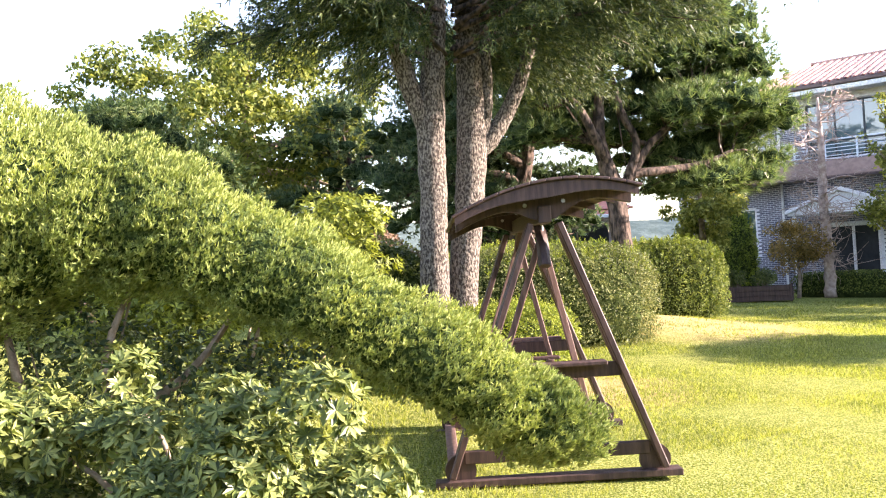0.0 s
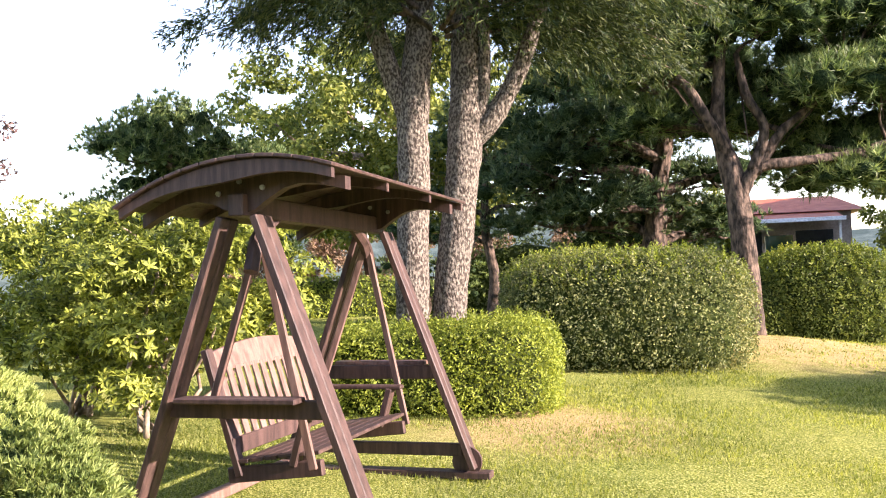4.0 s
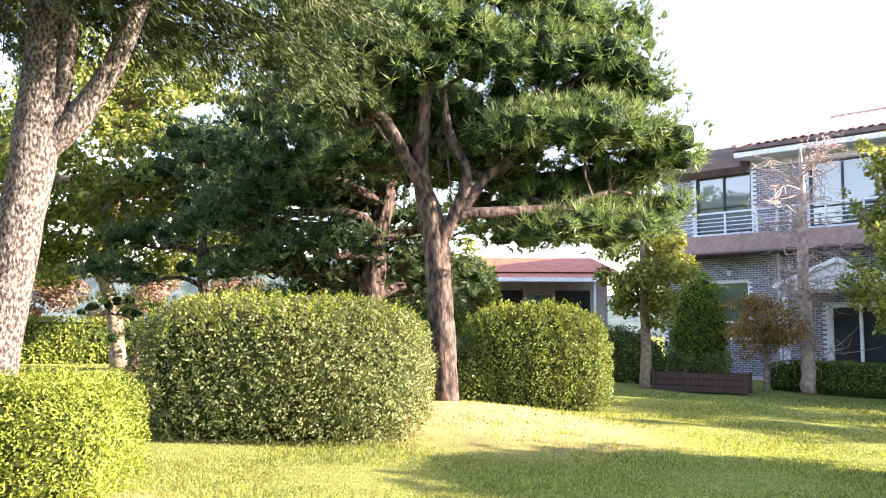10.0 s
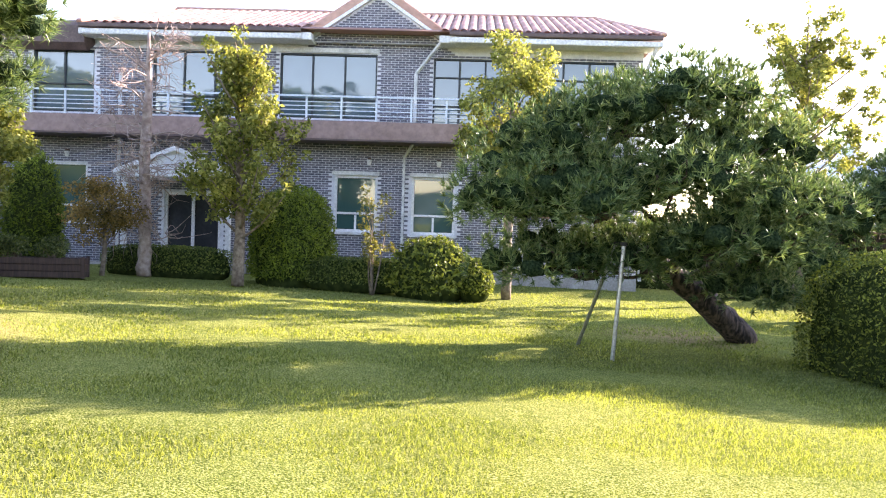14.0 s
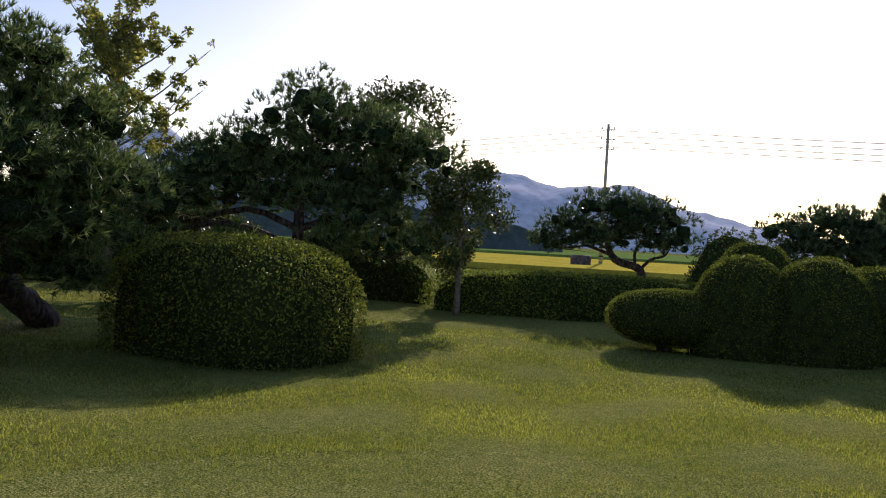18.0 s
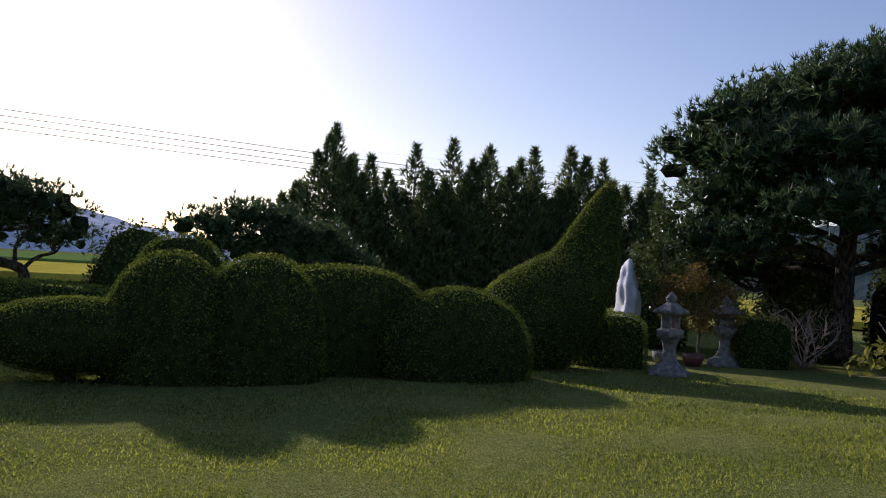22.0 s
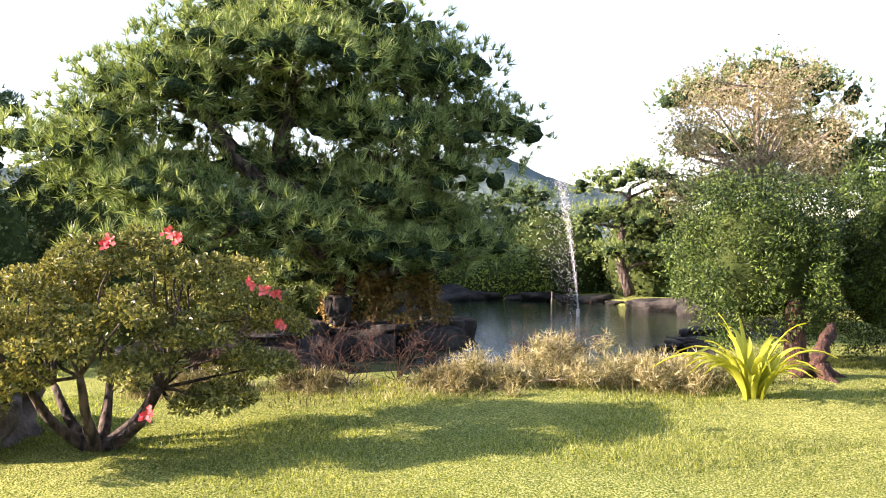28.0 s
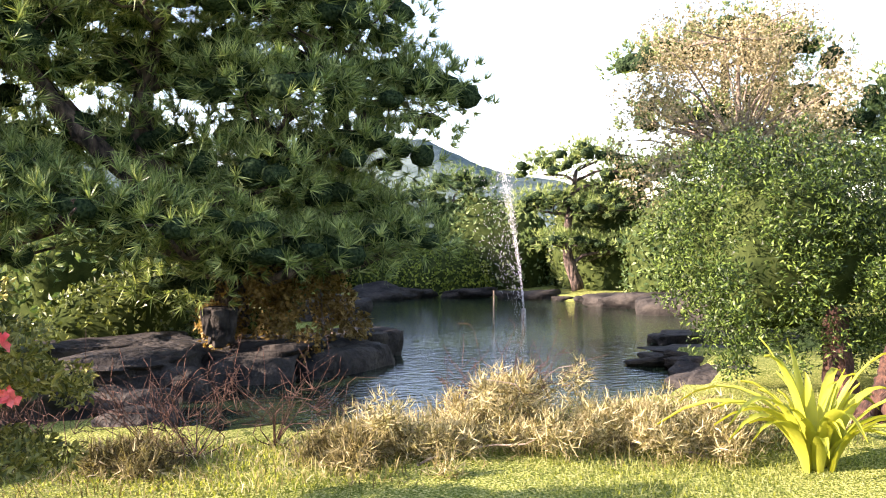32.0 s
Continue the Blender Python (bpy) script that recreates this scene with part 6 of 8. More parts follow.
bush("garden_shrub", (30.8, 0.4, 0.9), (0.8, 1.1, 1.3), "dark rounded shrub by the boundary hedge", "shrub", L_DARKB, 5000, 0.1, 2.2, 0.1, 0.25, 37)

# ---- clipped cloud topiary ----
def blob(c, r, label, seed, n=14000, power=2.3):
    return bush("cloud_topiary", c, r, label, "topiary", L_TOP, n, 0.045, power, 0.02, 0.06, seed, aspect=0.4, group="clipped cloud topiary", core=0.95, sink=1.5)


tp = thing("cloud_topiary", (22.75, 2.75, gz(22.75, 2.75)), "low flat clipped cushion on a short leaning trunk", "topiary", "clipped cloud topiary")
part_np("trunk", *tube([(0, 0, -0.02, 0.16), (-0.1, 0.05, 0.25, 0.13), (-0.15, 0.1, 0.6, 0.1)], 10, 10, 0.05), M_PBARK, tp, smooth=True)
P, N = on_shell((-0.1, -0.15, 0.66), (0.85, 1.35, 0.56), 12000, 2.4, 0.06, 71, 0.02)
part_np("foliage", *leaf_quads(P, N, 0.04, 0.4), L_TOP, tp)
part_np("shade_core", *body((-0.1, -0.15, 0.66), (0.85, 1.35, 0.56), 2.4, 71, 0.02, scale=0.95), M_CORE, tp, smooth=True)
blob((22.5, 1.35, 0.44), (0.9, 1.0, 1.02), "rounded clipped evergreen dome in shade", 72)
blob((22.3, -0.02, 0.45), (0.95, 1.06, 1.06), "rounded clipped evergreen dome with lit top", 73)
blob((23.0, -1.75, 0.42), (0.8, 1.75, 1.0), "long clipped evergreen ridge with lit top", 74, 18000, 2.8)
blob((22.0, -3.5, 0.3), (1.15, 1.5, 0.84), "broad rounded clipped evergreen dome", 75, 18000, 2.0)
blob((23.9, 0.9, 0.9), (0.5, 0.9, 0.9), "pointed clipped evergreen behind the domes", 76, 8000)


def seal():
    """A clipped evergreen that rises in one sweeping curve to a blunt tip."""
    x, y = 23.6, -7.2
    z0 = gz(x, y)
    root = thing("swept_topiary", (x, y, z0), "tall clipped evergreen sweeping up to a rounded tip", "topiary")
    path = np.array([(0.4, 1.35, 0.15, 0.95), (0.25, 0.9, 0.75, 1.2), (0.15, 0.3, 1.25, 1.15), (0.0, -0.3, 1.95, 0.86), (-0.2, -0.55, 2.9, 0.55), (-0.3, -0.75, 3.55, 0.36), (-0.35, -0.82, 3.95, 0.16)])
    S = smooth_path(path, 50)
    n = 26000
    t = unit(np.gradient(S[:, :3], axis=0))
    k = rng.choice(len(S), n, p=S[:, 3] / S[:, 3].sum())
    kf = np.clip(k + rng.uniform(-0.6, 0.6, n), 0, len(S) - 1.001)
    c = np.stack([np.interp(kf, np.arange(len(S)), S[:, i]) for i in range(4)], 1)
    d = unit(rng.standard_normal((n, 3)))
    d = unit(d - (d * t[k]).sum(1, keepdims=True) * t[k] * np.where(k > 46, 0.1, 0.9)[:, None])
    P = c[:, :3] + d * (c[:, 3] * (1 - 0.07 * rng.uniform(0, 1, n)))[:, None]
    keep = P[:, 2] > 0
    part_np("foliage", *leaf_quads(P[keep], d[keep], 0.05, 0.4), L_TOP, root)
    S2 = S[::3].copy()
    S2[:, 3] *= 0.94
    part_np("shade_core", *tube(S2, 16, 24), M_CORE, root, smooth=True)


seal()
bush("low_hedge", (23.95, -8.75, 0.12), (0.82, 0.85, 0.58), "small square-clipped hedge beside the stone lanterns", "hedge", L_HEDGEY, 6000, 0.05, 4.5, 0.03, 0.1, 38, -40)
bush("low_hedge", (23.2, -12.9, 0.15), (0.6, 0.7, 0.6), "small square-clipped hedge behind the stone lanterns", "hedge", L_HEDGE, 5000, 0.05, 4.5, 0.03, 0.1, 39, -20)


# ---- stone lanterns, statue and pots ----
def lathe(profile, seg=12, rough=0.0, seed=0):
    """A turned body from (radius, height) pairs."""
    g = np.random.default_rng(seed)
    a = np.linspace(0, 2 * np.pi, seg, endpoint=False)
    V = np.concatenate([np.stack([r * np.cos(a), r * np.sin(a), np.full(seg, z)], 1) * (1 + rough * g.standard_normal((seg, 1)) * [1, 1, 0]) for r, z in profile])
    k = len(profile)
    i, j = np.meshgrid(np.arange(k - 1), np.arange(seg), indexing="ij")
    j2 = (j + 1) % seg
    F = np.stack([i * seg + j, i * seg + j2, (i + 1) * seg + j2, (i + 1) * seg + j], -1).reshape(-1, 4)
    V = np.vstack([V, [0, 0, profile[0][1]], [0, 0, profile[-1][1]]])
    e = np.arange(0, seg, 2)
    c0 = np.stack([(e + 2) % seg, e + 1, e, np.full(len(e), k * seg)], 1)
    c1 = np.stack([e + (k - 1) * seg, e + 1 + (k - 1) * seg, (e + 2) % seg + (k - 1) * seg, np.full(len(e), k * seg + 1)], 1)
    return V, np.vstack([F, c0, c1])


def stone_lantern(x, y, s, label, rz=0):
    root = thing("stone_lantern", (x, y, gz(x, y) - 0.03), label, "stone lantern", "pair of stone lanterns", rz=rz)
    def lt(name, prof, seg, rough=0.015, sm=False, label=""):
        V, F = lathe([(r * s, z * s) for r, z in prof], seg, rough, int(prof[0][1] * 100))
        part_np(name, V, F, M_STONE, root, label, sm)
    lt("base", [(0.42, 0), (0.43, 0.1), (0.36, 0.18), (0.24, 0.26), (0.2, 0.3)], 12, 0.03)
    lt("shaft", [(0.19, 0.3), (0.15, 0.42), (0.13, 0.55), (0.15, 0.7), (0.19, 0.76)], 12)
    lt("platform", [(0.2, 0.76), (0.3, 0.84), (0.31, 0.96), (0.24, 1.0)], 6, 0.01)
    for k in range(6):
        a = radians(60 * k)
        box("fire_box_post", (0.055 * s, 0.055 * s, 0.28 * s), pose(0.18 * s * math.cos(a), 0.18 * s * math.sin(a), 1.14 * s, 0, 0, 60 * k), M_STONE, root, bev=0.006)
    for k in (1, 4):
        a = radians(60 * k + 30)
        box("fire_box_panel", (0.02 * s, 0.15 * s, 0.27 * s), pose(0.145 * s * math.cos(a), 0.145 * s * math.sin(a), 1.14 * s, 0, 0, 60 * k + 30), M_STONE, root, bev=0.003)
    lt("roof", [(0.2, 1.28), (0.4, 1.33), (0.42, 1.37), (0.26, 1.45), (0.12, 1.54)], 6, 0.02, False, "six-sided stone roof with upturned eaves")
    lt("finial", [(0.07, 1.53), (0.11, 1.58), (0.12, 1.63), (0.07, 1.7), (0.015, 1.76)], 12)


stone_lantern(21.75, -8.45, 0.98, "weathered grey granite lantern on the sunlit lawn", 12)
stone_lantern(23.6, -12.15, 0.98, "weathered grey granite lantern beside a small hedge", 40)


def monument():
    x, y = 26.3, -11.4
    root = thing("stone_statue", (x, y, gz(x, y) - 0.05), "pale carved upright stone monument", "statue", rz=-40)
    bm = bmesh.new()
    bmesh.ops.create_icosphere(bm, subdivisions=4, radius=1.0)
    for v in bm.verts:
        p = v.co
        z = (p.z + 1) * 1.38
        w = 1.05 * (1 - 0.28 * p.z)
        n = noise.noise(Vector((p.x * 2, p.y * 2, p.z * 2.5))) * 0.12
        v.co = Vector((p.x * (w + n) + 0.12 * p.z, p.y * (0.3 + n), max(0, z * 0.93 + n)))
    me = bpy.data.meshes.new("stone_statue")
    bm.to_mesh(me)
    bm.free()
    me.materials.append(M_MARBLE)
    bpy.data.objects.remove(root)
    ob = new("stone_statue", me)
    ob.matrix_world = pose(x, y, gz(x, y) - 0.05, 0, 0, -40)
    tagged(ob, "pale carved upright stone monument with rounded figures", "statue")
    me.polygons.foreach_set("use_smooth", [True] * len(me.polygons))


monument()
for x, y, r, m, lb in ((24.2, -10.7, 0.24, M_STONE, "pale stone bowl planter"), (23.7, -11.2, 0.25, M_POT, "glazed red planter pot")):
    p = thing("planter", (x, y, gz(x, y) - 0.01), lb, "planter")
    V, F = lathe([(r * 0.65, 0), (r, 0.16), (r * 1.05, 0.3), (r * 0.9, 0.3), (r * 0.85, 0.24)], 16)
    part_np("pot", V, F, m, p, smooth=True)
broadleaf("maple_shrub", (24.3, -12.0, gz(24.3, -12)), [(0, 0, 0, 0.05), (0, 0, 0.6, 0.04), (0, 0, 1.2, 0.02)], (0, 0, 1.55, 0.95, 0.95, 0.8), "small maple shrub turning orange above green", L_MAPLE, 5000, 0.07, 30, (0.2, 0.34), r0=0.03, seed=57, limbs=8, category="shrub")


def bare_shrub(name, x, y, h, w, label, mat=M_BARE, n=16, r0=0.018):
    root = thing(name, (x, y, gz(x, y) - 0.01), label, "shrub")
    g = np.random.default_rng(int(x * 10))
    for k in range(n):
        a = g.uniform(0, 6.28)
        e = np.array([np.cos(a) * w * g.uniform(0.4, 1), np.sin(a) * w * g.uniform(0.4, 1), h * g.uniform(0.5, 1)])
        tw = branches((0, 0, 0), [e], r0, 5, 0.35) + branches(e * 0.6, [e + g.normal(0, 0.14 * h + 0.04, 3) for _ in range(4)], r0 * 0.5, 4, 0.4)
        part_np("branch", *merge(tw), mat, root)
    return root


bare_shrub("bare_shrub", 22.9, -14.2, 1.5, 1.1, "leafless twisted pale shrub behind the lantern")
broadleaf("camellia_tree", (26.0, -12.6, gz(26, -12.6)), [(0, 0, 0, 0.08), (0, 0, 0.8, 0.07), (0, 0, 2.0, 0.03)], (0, 0, 2.5, 1.0, 1.0, 1.5), "dark glossy camellia tree, upright oval", L_DARKB, 9000, 0.09, 46, (0.28, 0.42), r0=0.05, seed=58, limbs=10)

# ---- row of cypresses, big pines ----
def cypress(x, y, h, w, seed, label):
    """Several ragged spires round one stem."""
    root = thing("cypress_tree", (x, y, -0.6), label, "conifer tree", "row of cypresses")
    part_np("trunk", *tube([(0, 0, 0, 0.15), (0, 0, h * 0.5, 0.09), (0, 0, h * 0.9, 0.02)], 8, 10), M_TWIG, root, smooth=True)
    g = np.random.default_rng(seed)
    for k in range(7):
        a0, off = 2.4 * k, (0.0 if k == 0 else w * g.uniform(0.2, 0.55))
        hh = h * (1.0 if k == 0 else g.uniform(0.66, 0.93))
        n = 800
        f = g.uniform(0.14, 1, n)
        a = g.uniform(0, 6.28, n)
        rad = w * 0.62 * np.clip(1.6 * (1 - f), 0.012, 1.0) * g.uniform(0.2, 1, n) ** 0.5 * (1 + 0.4 * np.sin(a * 3 + f * 21 + k))
        P = np.stack([off * np.cos(a0) + rad * np.cos(a), off * np.sin(a0) + rad * np.sin(a), f * hh], 1)
        D = unit(np.stack([np.cos(a) * 0.7, np.sin(a) * 0.7, np.full(n, 0.9)], 1))
        part_np("spire", *needles(P, D, 3, 0.36, 0.075, 0.5), L_CYP, root)


for i, (x, y, h, w) in enumerate(((45.5, -10.8, 8.4, 2.7), (44.8, -14.6, 7.9, 2.8), (44.4, -16.4, 8.3, 2.8), (43.9, -18.2, 8.2, 2.8), (43.0, -20.2, 8.2, 2.8), (42.2, -21.8, 8.4, 2.6), (45.5, -12.6, 7.2, 2.3), (41.2, -23.0, 7.8, 2.2), (40.0, -25.0, 7.4, 2.2), (38.5, -27.5, 7.0, 2.2), (46.0, -9.2, 5.6, 1.7))):
    cypress(x, y, h, w, 80 + i, "dark upright cypress with ragged pointed top")
pine("black_pine", (23.3, -16.3, -0.3), [(0.3, -0.3, 0, 0.3), (0.2, -0.2, 2.0, 0.26), (0, 0, 4.0, 0.2), (0.2, 0, 6.0, 0.13), (0, 0, 8.0, 0.06)],
     pads_in((0, 0, 4.2), (4.8, 4.2, 3.7), 60, (1.15, 1.75), 59, 0.34, 0.55) + spread(-155, [(-3.2, -1.0, 2.8, 1.3, 1.1, 0.4), (0, 0, 7.6, 1.7, 1.6, 0.6), (-2.2, -0.5, 6.4, 1.5, 1.4, 0.5)]),
     "huge dark garden pine with dense layered crown", L_PINED, 190, 6, 0.25, 0.042, seed=59, limb_r=0.12)
pine("black_pine", (20.6, -22.2, -0.3), [(0, 0, 0, 0.3), (0.2, 0, 2.5, 0.24), (0, 0, 5.0, 0.16), (-0.4, -0.3, 7.6, 0.06)],
     pads_in((0, 0, 4.6), (3.4, 3.2, 3.6), 34, (1.1, 1.6), 60, 0.34, 0.5) + spread(-155, [(2.6, 0, 6.4, 1.3, 1.1, 0.4), (1.2, 0, 7.6, 1.5, 1.3, 0.45), (2.6, 0, 4.6, 1.2, 1.0, 0.4)]),
     "tall dark pine behind, with flat-layered boughs", L_PINED, 190, 6, 0.25, 0.042, seed=60, limb_r=0.1)
broadleaf("evergreen_tree", (21.8, -27.5, -0.4), [(0, 0, 0, 0.2), (0, 0, 2, 0.16), (0, 0, 4.5, 0.06)], (0, 0, 4.2, 3.2, 2.4, 2.6), "dark evergreen tree behind the pines", L_DARKB, 11000, 0.2, 110, (0.45, 0.75), r0=0.1, seed=161, limbs=10)
bush("garden_shrub", (16.2, -24.5, 1.9), (3.4, 1.6, 2.5), "dense dark evergreen thicket under the pines", "shrub", L_DARKB, 9000, 0.13, 2.2, 0.15, 0.25, 61, -20)
bush("garden_shrub", (14.5, -18.5, 0.35), (0.9, 0.8, 0.55), "flat clipped shrub in the shade", "shrub", L_PINE, 4000, 0.08, 2.2, 0.12, 0.25, 62)

for i, (x, y, rx, ry, rz, a) in enumerate(((25.8, -17.8, 2.6, 1.0, 1.7, -35), (22.9, -18.9, 2.0, 1.0, 1.7, -30), (20.5, -19.8, 2.2, 1.0, 1.7, -25), (17.2, -21.2, 2.0, 1.1, 1.8, -20), (28.5, -14.5, 1.6, 1.0, 1.1, -50), (12.5, -22.5, 2.6, 1.3, 2.4, 0), (9.0, -21.0, 2.2, 1.3, 1.9, 10))):
    bush("garden_shrub", (x, y, -0.35 + rz), (rx, ry, rz), "dense dark evergreen undergrowth beneath the pines", "shrub", L_DARKB, int(1700 * rx), 0.14, 2.3, 0.16, 0.25, 90 + i, a)
# ---- magnolia, rock, azalea by the pond ----
def young_magnolia():
    x, y = 13.05, -5.6
    root = thing("young_magnolia", (x, y, gz(x, y) - 0.02), "young multi-stemmed tree with sparse browning leaves", "tree")
    g = np.random.default_rng(65)
    cl = []
    for e in spread(-155, [(-1.7, 0, 0.95), (-1.3, 0.2, 1.5), (-1.0, 0, 2.1), (-0.85, 0, 2.75), (-0.5, 0.2, 1.9), (-0.1, 0, 1.6), (0.6, 0.2, 1.3), (0.9, -0.1, 1.05), (-2.0, 0, 0.75), (-0.3, -0.4, 1.8), (-1.0, 0.5, 1.4)]):
        e = np.array(e)
        part_np("stem", *merge(branches((0.03 * g.normal(), 0.03 * g.normal(), 0), [e * 0.92], 0.022, 7, 0.22)), M_BARE, root, "pale slender stem", True)
        tw = branches(e * [0.6, 0.6, 0.62], [e * 0.95 + g.normal(0, 0.26, 3) for _ in range(5)], 0.008, 4, 0.4)
        for q in tw:
            part_np("twig", *q, M_BARE, root)
        for k in range(3):
            cl.append((*(e + g.normal(0, 0.16, 3)), g.uniform(0.12, 0.2), 1.0))
    part_np("leaves", *clump_leaves(cl, 900, 0.12, 0.5, 0.2, 0.9), L_MAGN, root, "yellow-brown leaves")


young_magnolia()


def rock(name, c, size, mat, label, seed, rz=0, group="", sub=4, rough=0.22, flat=0.0):
    bm = bmesh.new()
    bmesh.ops.create_icosphere(bm, subdivisions=sub, radius=1.0)
    sv = Vector((seed * 3.7, seed * 1.3, seed * 2.1))
    for v in bm.verts:
        p = v.co.copy()
        q = Vector([math.copysign(abs(a) ** 0.62, a) for a in p])
        n = noise.noise(p * 1.3 + sv) * rough + noise.noise(p * 3.1 + sv) * rough * 0.35 + noise.noise(p * 7.0 + sv) * rough * 0.12
        q *= 1 + n
        if flat and q.z > flat:
            q.z = flat + (q.z - flat) * 0.25
        v.co = Vector((q.x * size[0], q.y * size[1], q.z * size[2]))
    me = bpy.data.meshes.new(name)
    bm.to_mesh(me)
    bm.free()
    me.materials.append(mat)
    me.polygons.foreach_set("use_smooth", [True] * len(me.polygons))
    ob = new(name, me)
    ob.matrix_world = pose(*c, 0, 0, rz)
    return tagged(ob, label, "rock", group)


rock("garden_rock", (11.35, -2.1, 0.1), (0.95, 0.6, 0.36), M_ROCK, "big flat-topped purplish rock on the lawn", 3, -25, sub=6, rough=0.3, flat=0.62)


def azalea():
    x, y = 9.85, -1.5
    root = thing("azalea_bush", (x, y, gz(x, y) - 0.02), "spreading azalea bush with small bronze leaves and red flowers", "shrub")
    g = np.random.default_rng(66)
    cl = []
    tiers = ((-1.3, 0, 1.0, 0.3), (-0.95, -0.2, 1.1, 0.32), (-1.1, -0.3, 0.7, 0.3), (-0.75, 0.2, 0.9, 0.3), (-0.85, -0.45, 0.55, 0.25), (-0.45, -0.3, 1.25, 0.34), (-0.3, 0.3, 1.4, 0.34), (-0.1, -0.2, 1.5, 0.32), (0.25, 0.1, 1.6, 0.34), (0.5, -0.25, 1.45, 0.34), (0.8, 0.15, 1.4, 0.36), (1.1, -0.1, 1.2, 0.32), (1.3, 0.1, 1.0, 0.28), (0.2, -0.5, 1.1, 0.34), (-0.3, -0.5, 0.95, 0.32), (0.65, -0.5, 0.95, 0.34), (1.05, -0.35, 0.75, 0.3), (0.85, -0.5, 0.5, 0.25), (0.3, -0.6, 0.75, 0.28), (-0.1, 0.5, 1.2, 0.34))
    for s, d, z, r in tiers + ((0.5, 0.55, 1.2, 0.36), (0.9, 0.5, 0.95, 0.32), (-0.6, 0.5, 1.0, 0.32), (1.2, 0.4, 0.6, 0.25), (-0.55, -0.5, 0.65, 0.25)):
        for k in range(7):
            a, q = 2.4 * k + s * 9, r * (k / 7.0) ** 0.5
            cl.append((s + q * math.cos(a), d + q * math.sin(a), z - 0.35 * q + g.normal(0, 0.03), g.uniform(0.09, 0.15), 0.55))
    cl = spread(-173, cl)
    part_np("foliage", *clump_leaves(cl, 36000, 0.044, 0.42, 0.8, 0.5), L_AZ, root)
    mids = []
    for a, ln, z in ((0.2, 0.5, 0.55), (1.4, 0.35, 0.6), (2.6, 0.55, 0.5), (3.6, 0.5, 0.6), (4.7, 0.4, 0.55), (5.6, 0.5, 0.45)):
        m = np.array([math.cos(a) * ln, math.sin(a) * ln, z])
        mids.append(m)
        part_np("stem", *tube([(0, 0, 0, 0.06), (*(m * [0.6, 0.6, 0.4]), 0.04), (*m, 0.025)], 8, 8, 0.06), M_PBARK, root, "thick gnarled stem", True)
    for c in cl[::4]:
        m = mids[int(np.argmin([np.hypot(*(np.array(c[:2]) - q[:2])) for q in mids]))]
        part_np("branch", *merge(branches(m, [c], 0.015, 5, 0.25)), M_PBARK, root, smooth=True)
    # flowers of five petals
    for s, d, z in ((-0.84, -0.52, 1.04), (-0.92, -0.5, 1.0), (0.48, -0.5, 1.6), (0.54, -0.46, 1.57), (1.05, -0.42, 1.24), (1.15, -0.45, 1.2), (1.24, -0.36, 1.16), (1.27, -0.36, 0.94), (0.36, -0.8, 0.4), (0.08, -0.45, 1.54)):
        q = np.array(spread(-173, [(s, d, z)])[0])
        V, F = [], []
        for k in range(12):
            a = 6.28 * k / 5 + 0.3 * (k // 5)
            dr = np.array([math.cos(a), math.sin(a), 0.5 + 0.2 * (k // 5)])
            dr = np.array(spread(-173, [(dr[0], -dr[2], dr[1])])[0])
            sd2 = np.cross(dr, [0.3, 0.9, 0.2])
            sd2 /= np.linalg.norm(sd2)
            o = q + g.normal(0, 0.012, 3)
            V += [o, o + dr * 0.022 + sd2 * 0.018, o + dr * 0.042, o + dr * 0.022 - sd2 * 0.018]
            F.append((4 * k, 4 * k + 1, 4 * k + 2, 4 * k + 3))
        part_np("flower", V, F, M_RED, root, "red azalea flower")


azalea()


def grass_tuft(name, x, y, n, h, w, mat, label, spread_r=0.25, category="grass", arch=0.5, kind=""):
    """A clump of arching blades, each in four lengths."""
    z = gz(x, y) - 0.02
    root = thing(name, (x, y, z), label, category, kind=kind)
    g = np.random.default_rng(int(abs(x * 31 + y * 17)) + n)
    a = g.uniform(0, 6.28, n)
    P0 = np.stack([np.cos(a), np.sin(a), 0 * a], 1) * (spread_r * g.uniform(0, 1, n) ** 0.6)[:, None]
    L, lean = h * g.uniform(0.55, 1.1, n), g.uniform(0.1, 1.0, n) * arch
    b = a + g.normal(0, 0.9, n)
    D = np.stack([np.cos(b), np.sin(b), 0 * b], 1)
    S = np.stack([-np.sin(b), np.cos(b), 0 * b], 1)
    rows = []
    for f in (0, 0.33, 0.66, 1.0):
        C = P0 + D * (lean * L * f ** 1.7)[:, None] + np.array([0, 0, 1.0]) * (L * f * (1 - 0.35 * lean * f * f))[:, None]
        ww = w * (0.6, 1.0, 0.8, 0.05)[int(f * 3 + 0.1)]
        rows += [C - S * ww / 2, C + S * ww / 2]
    V = np.stack(rows, 1)
    F = []
    for k in range(3):
        F.append(np.array([2 * k, 2 * k + 1, 2 * k + 3, 2 * k + 2]))
    F = (np.arange(n)[:, None, None] * 8 + np.stack(F)[None]).reshape(-1, 4)
    part_np("tuft", V.reshape(-1, 3), F, mat, root, kind="stuff")
    return root


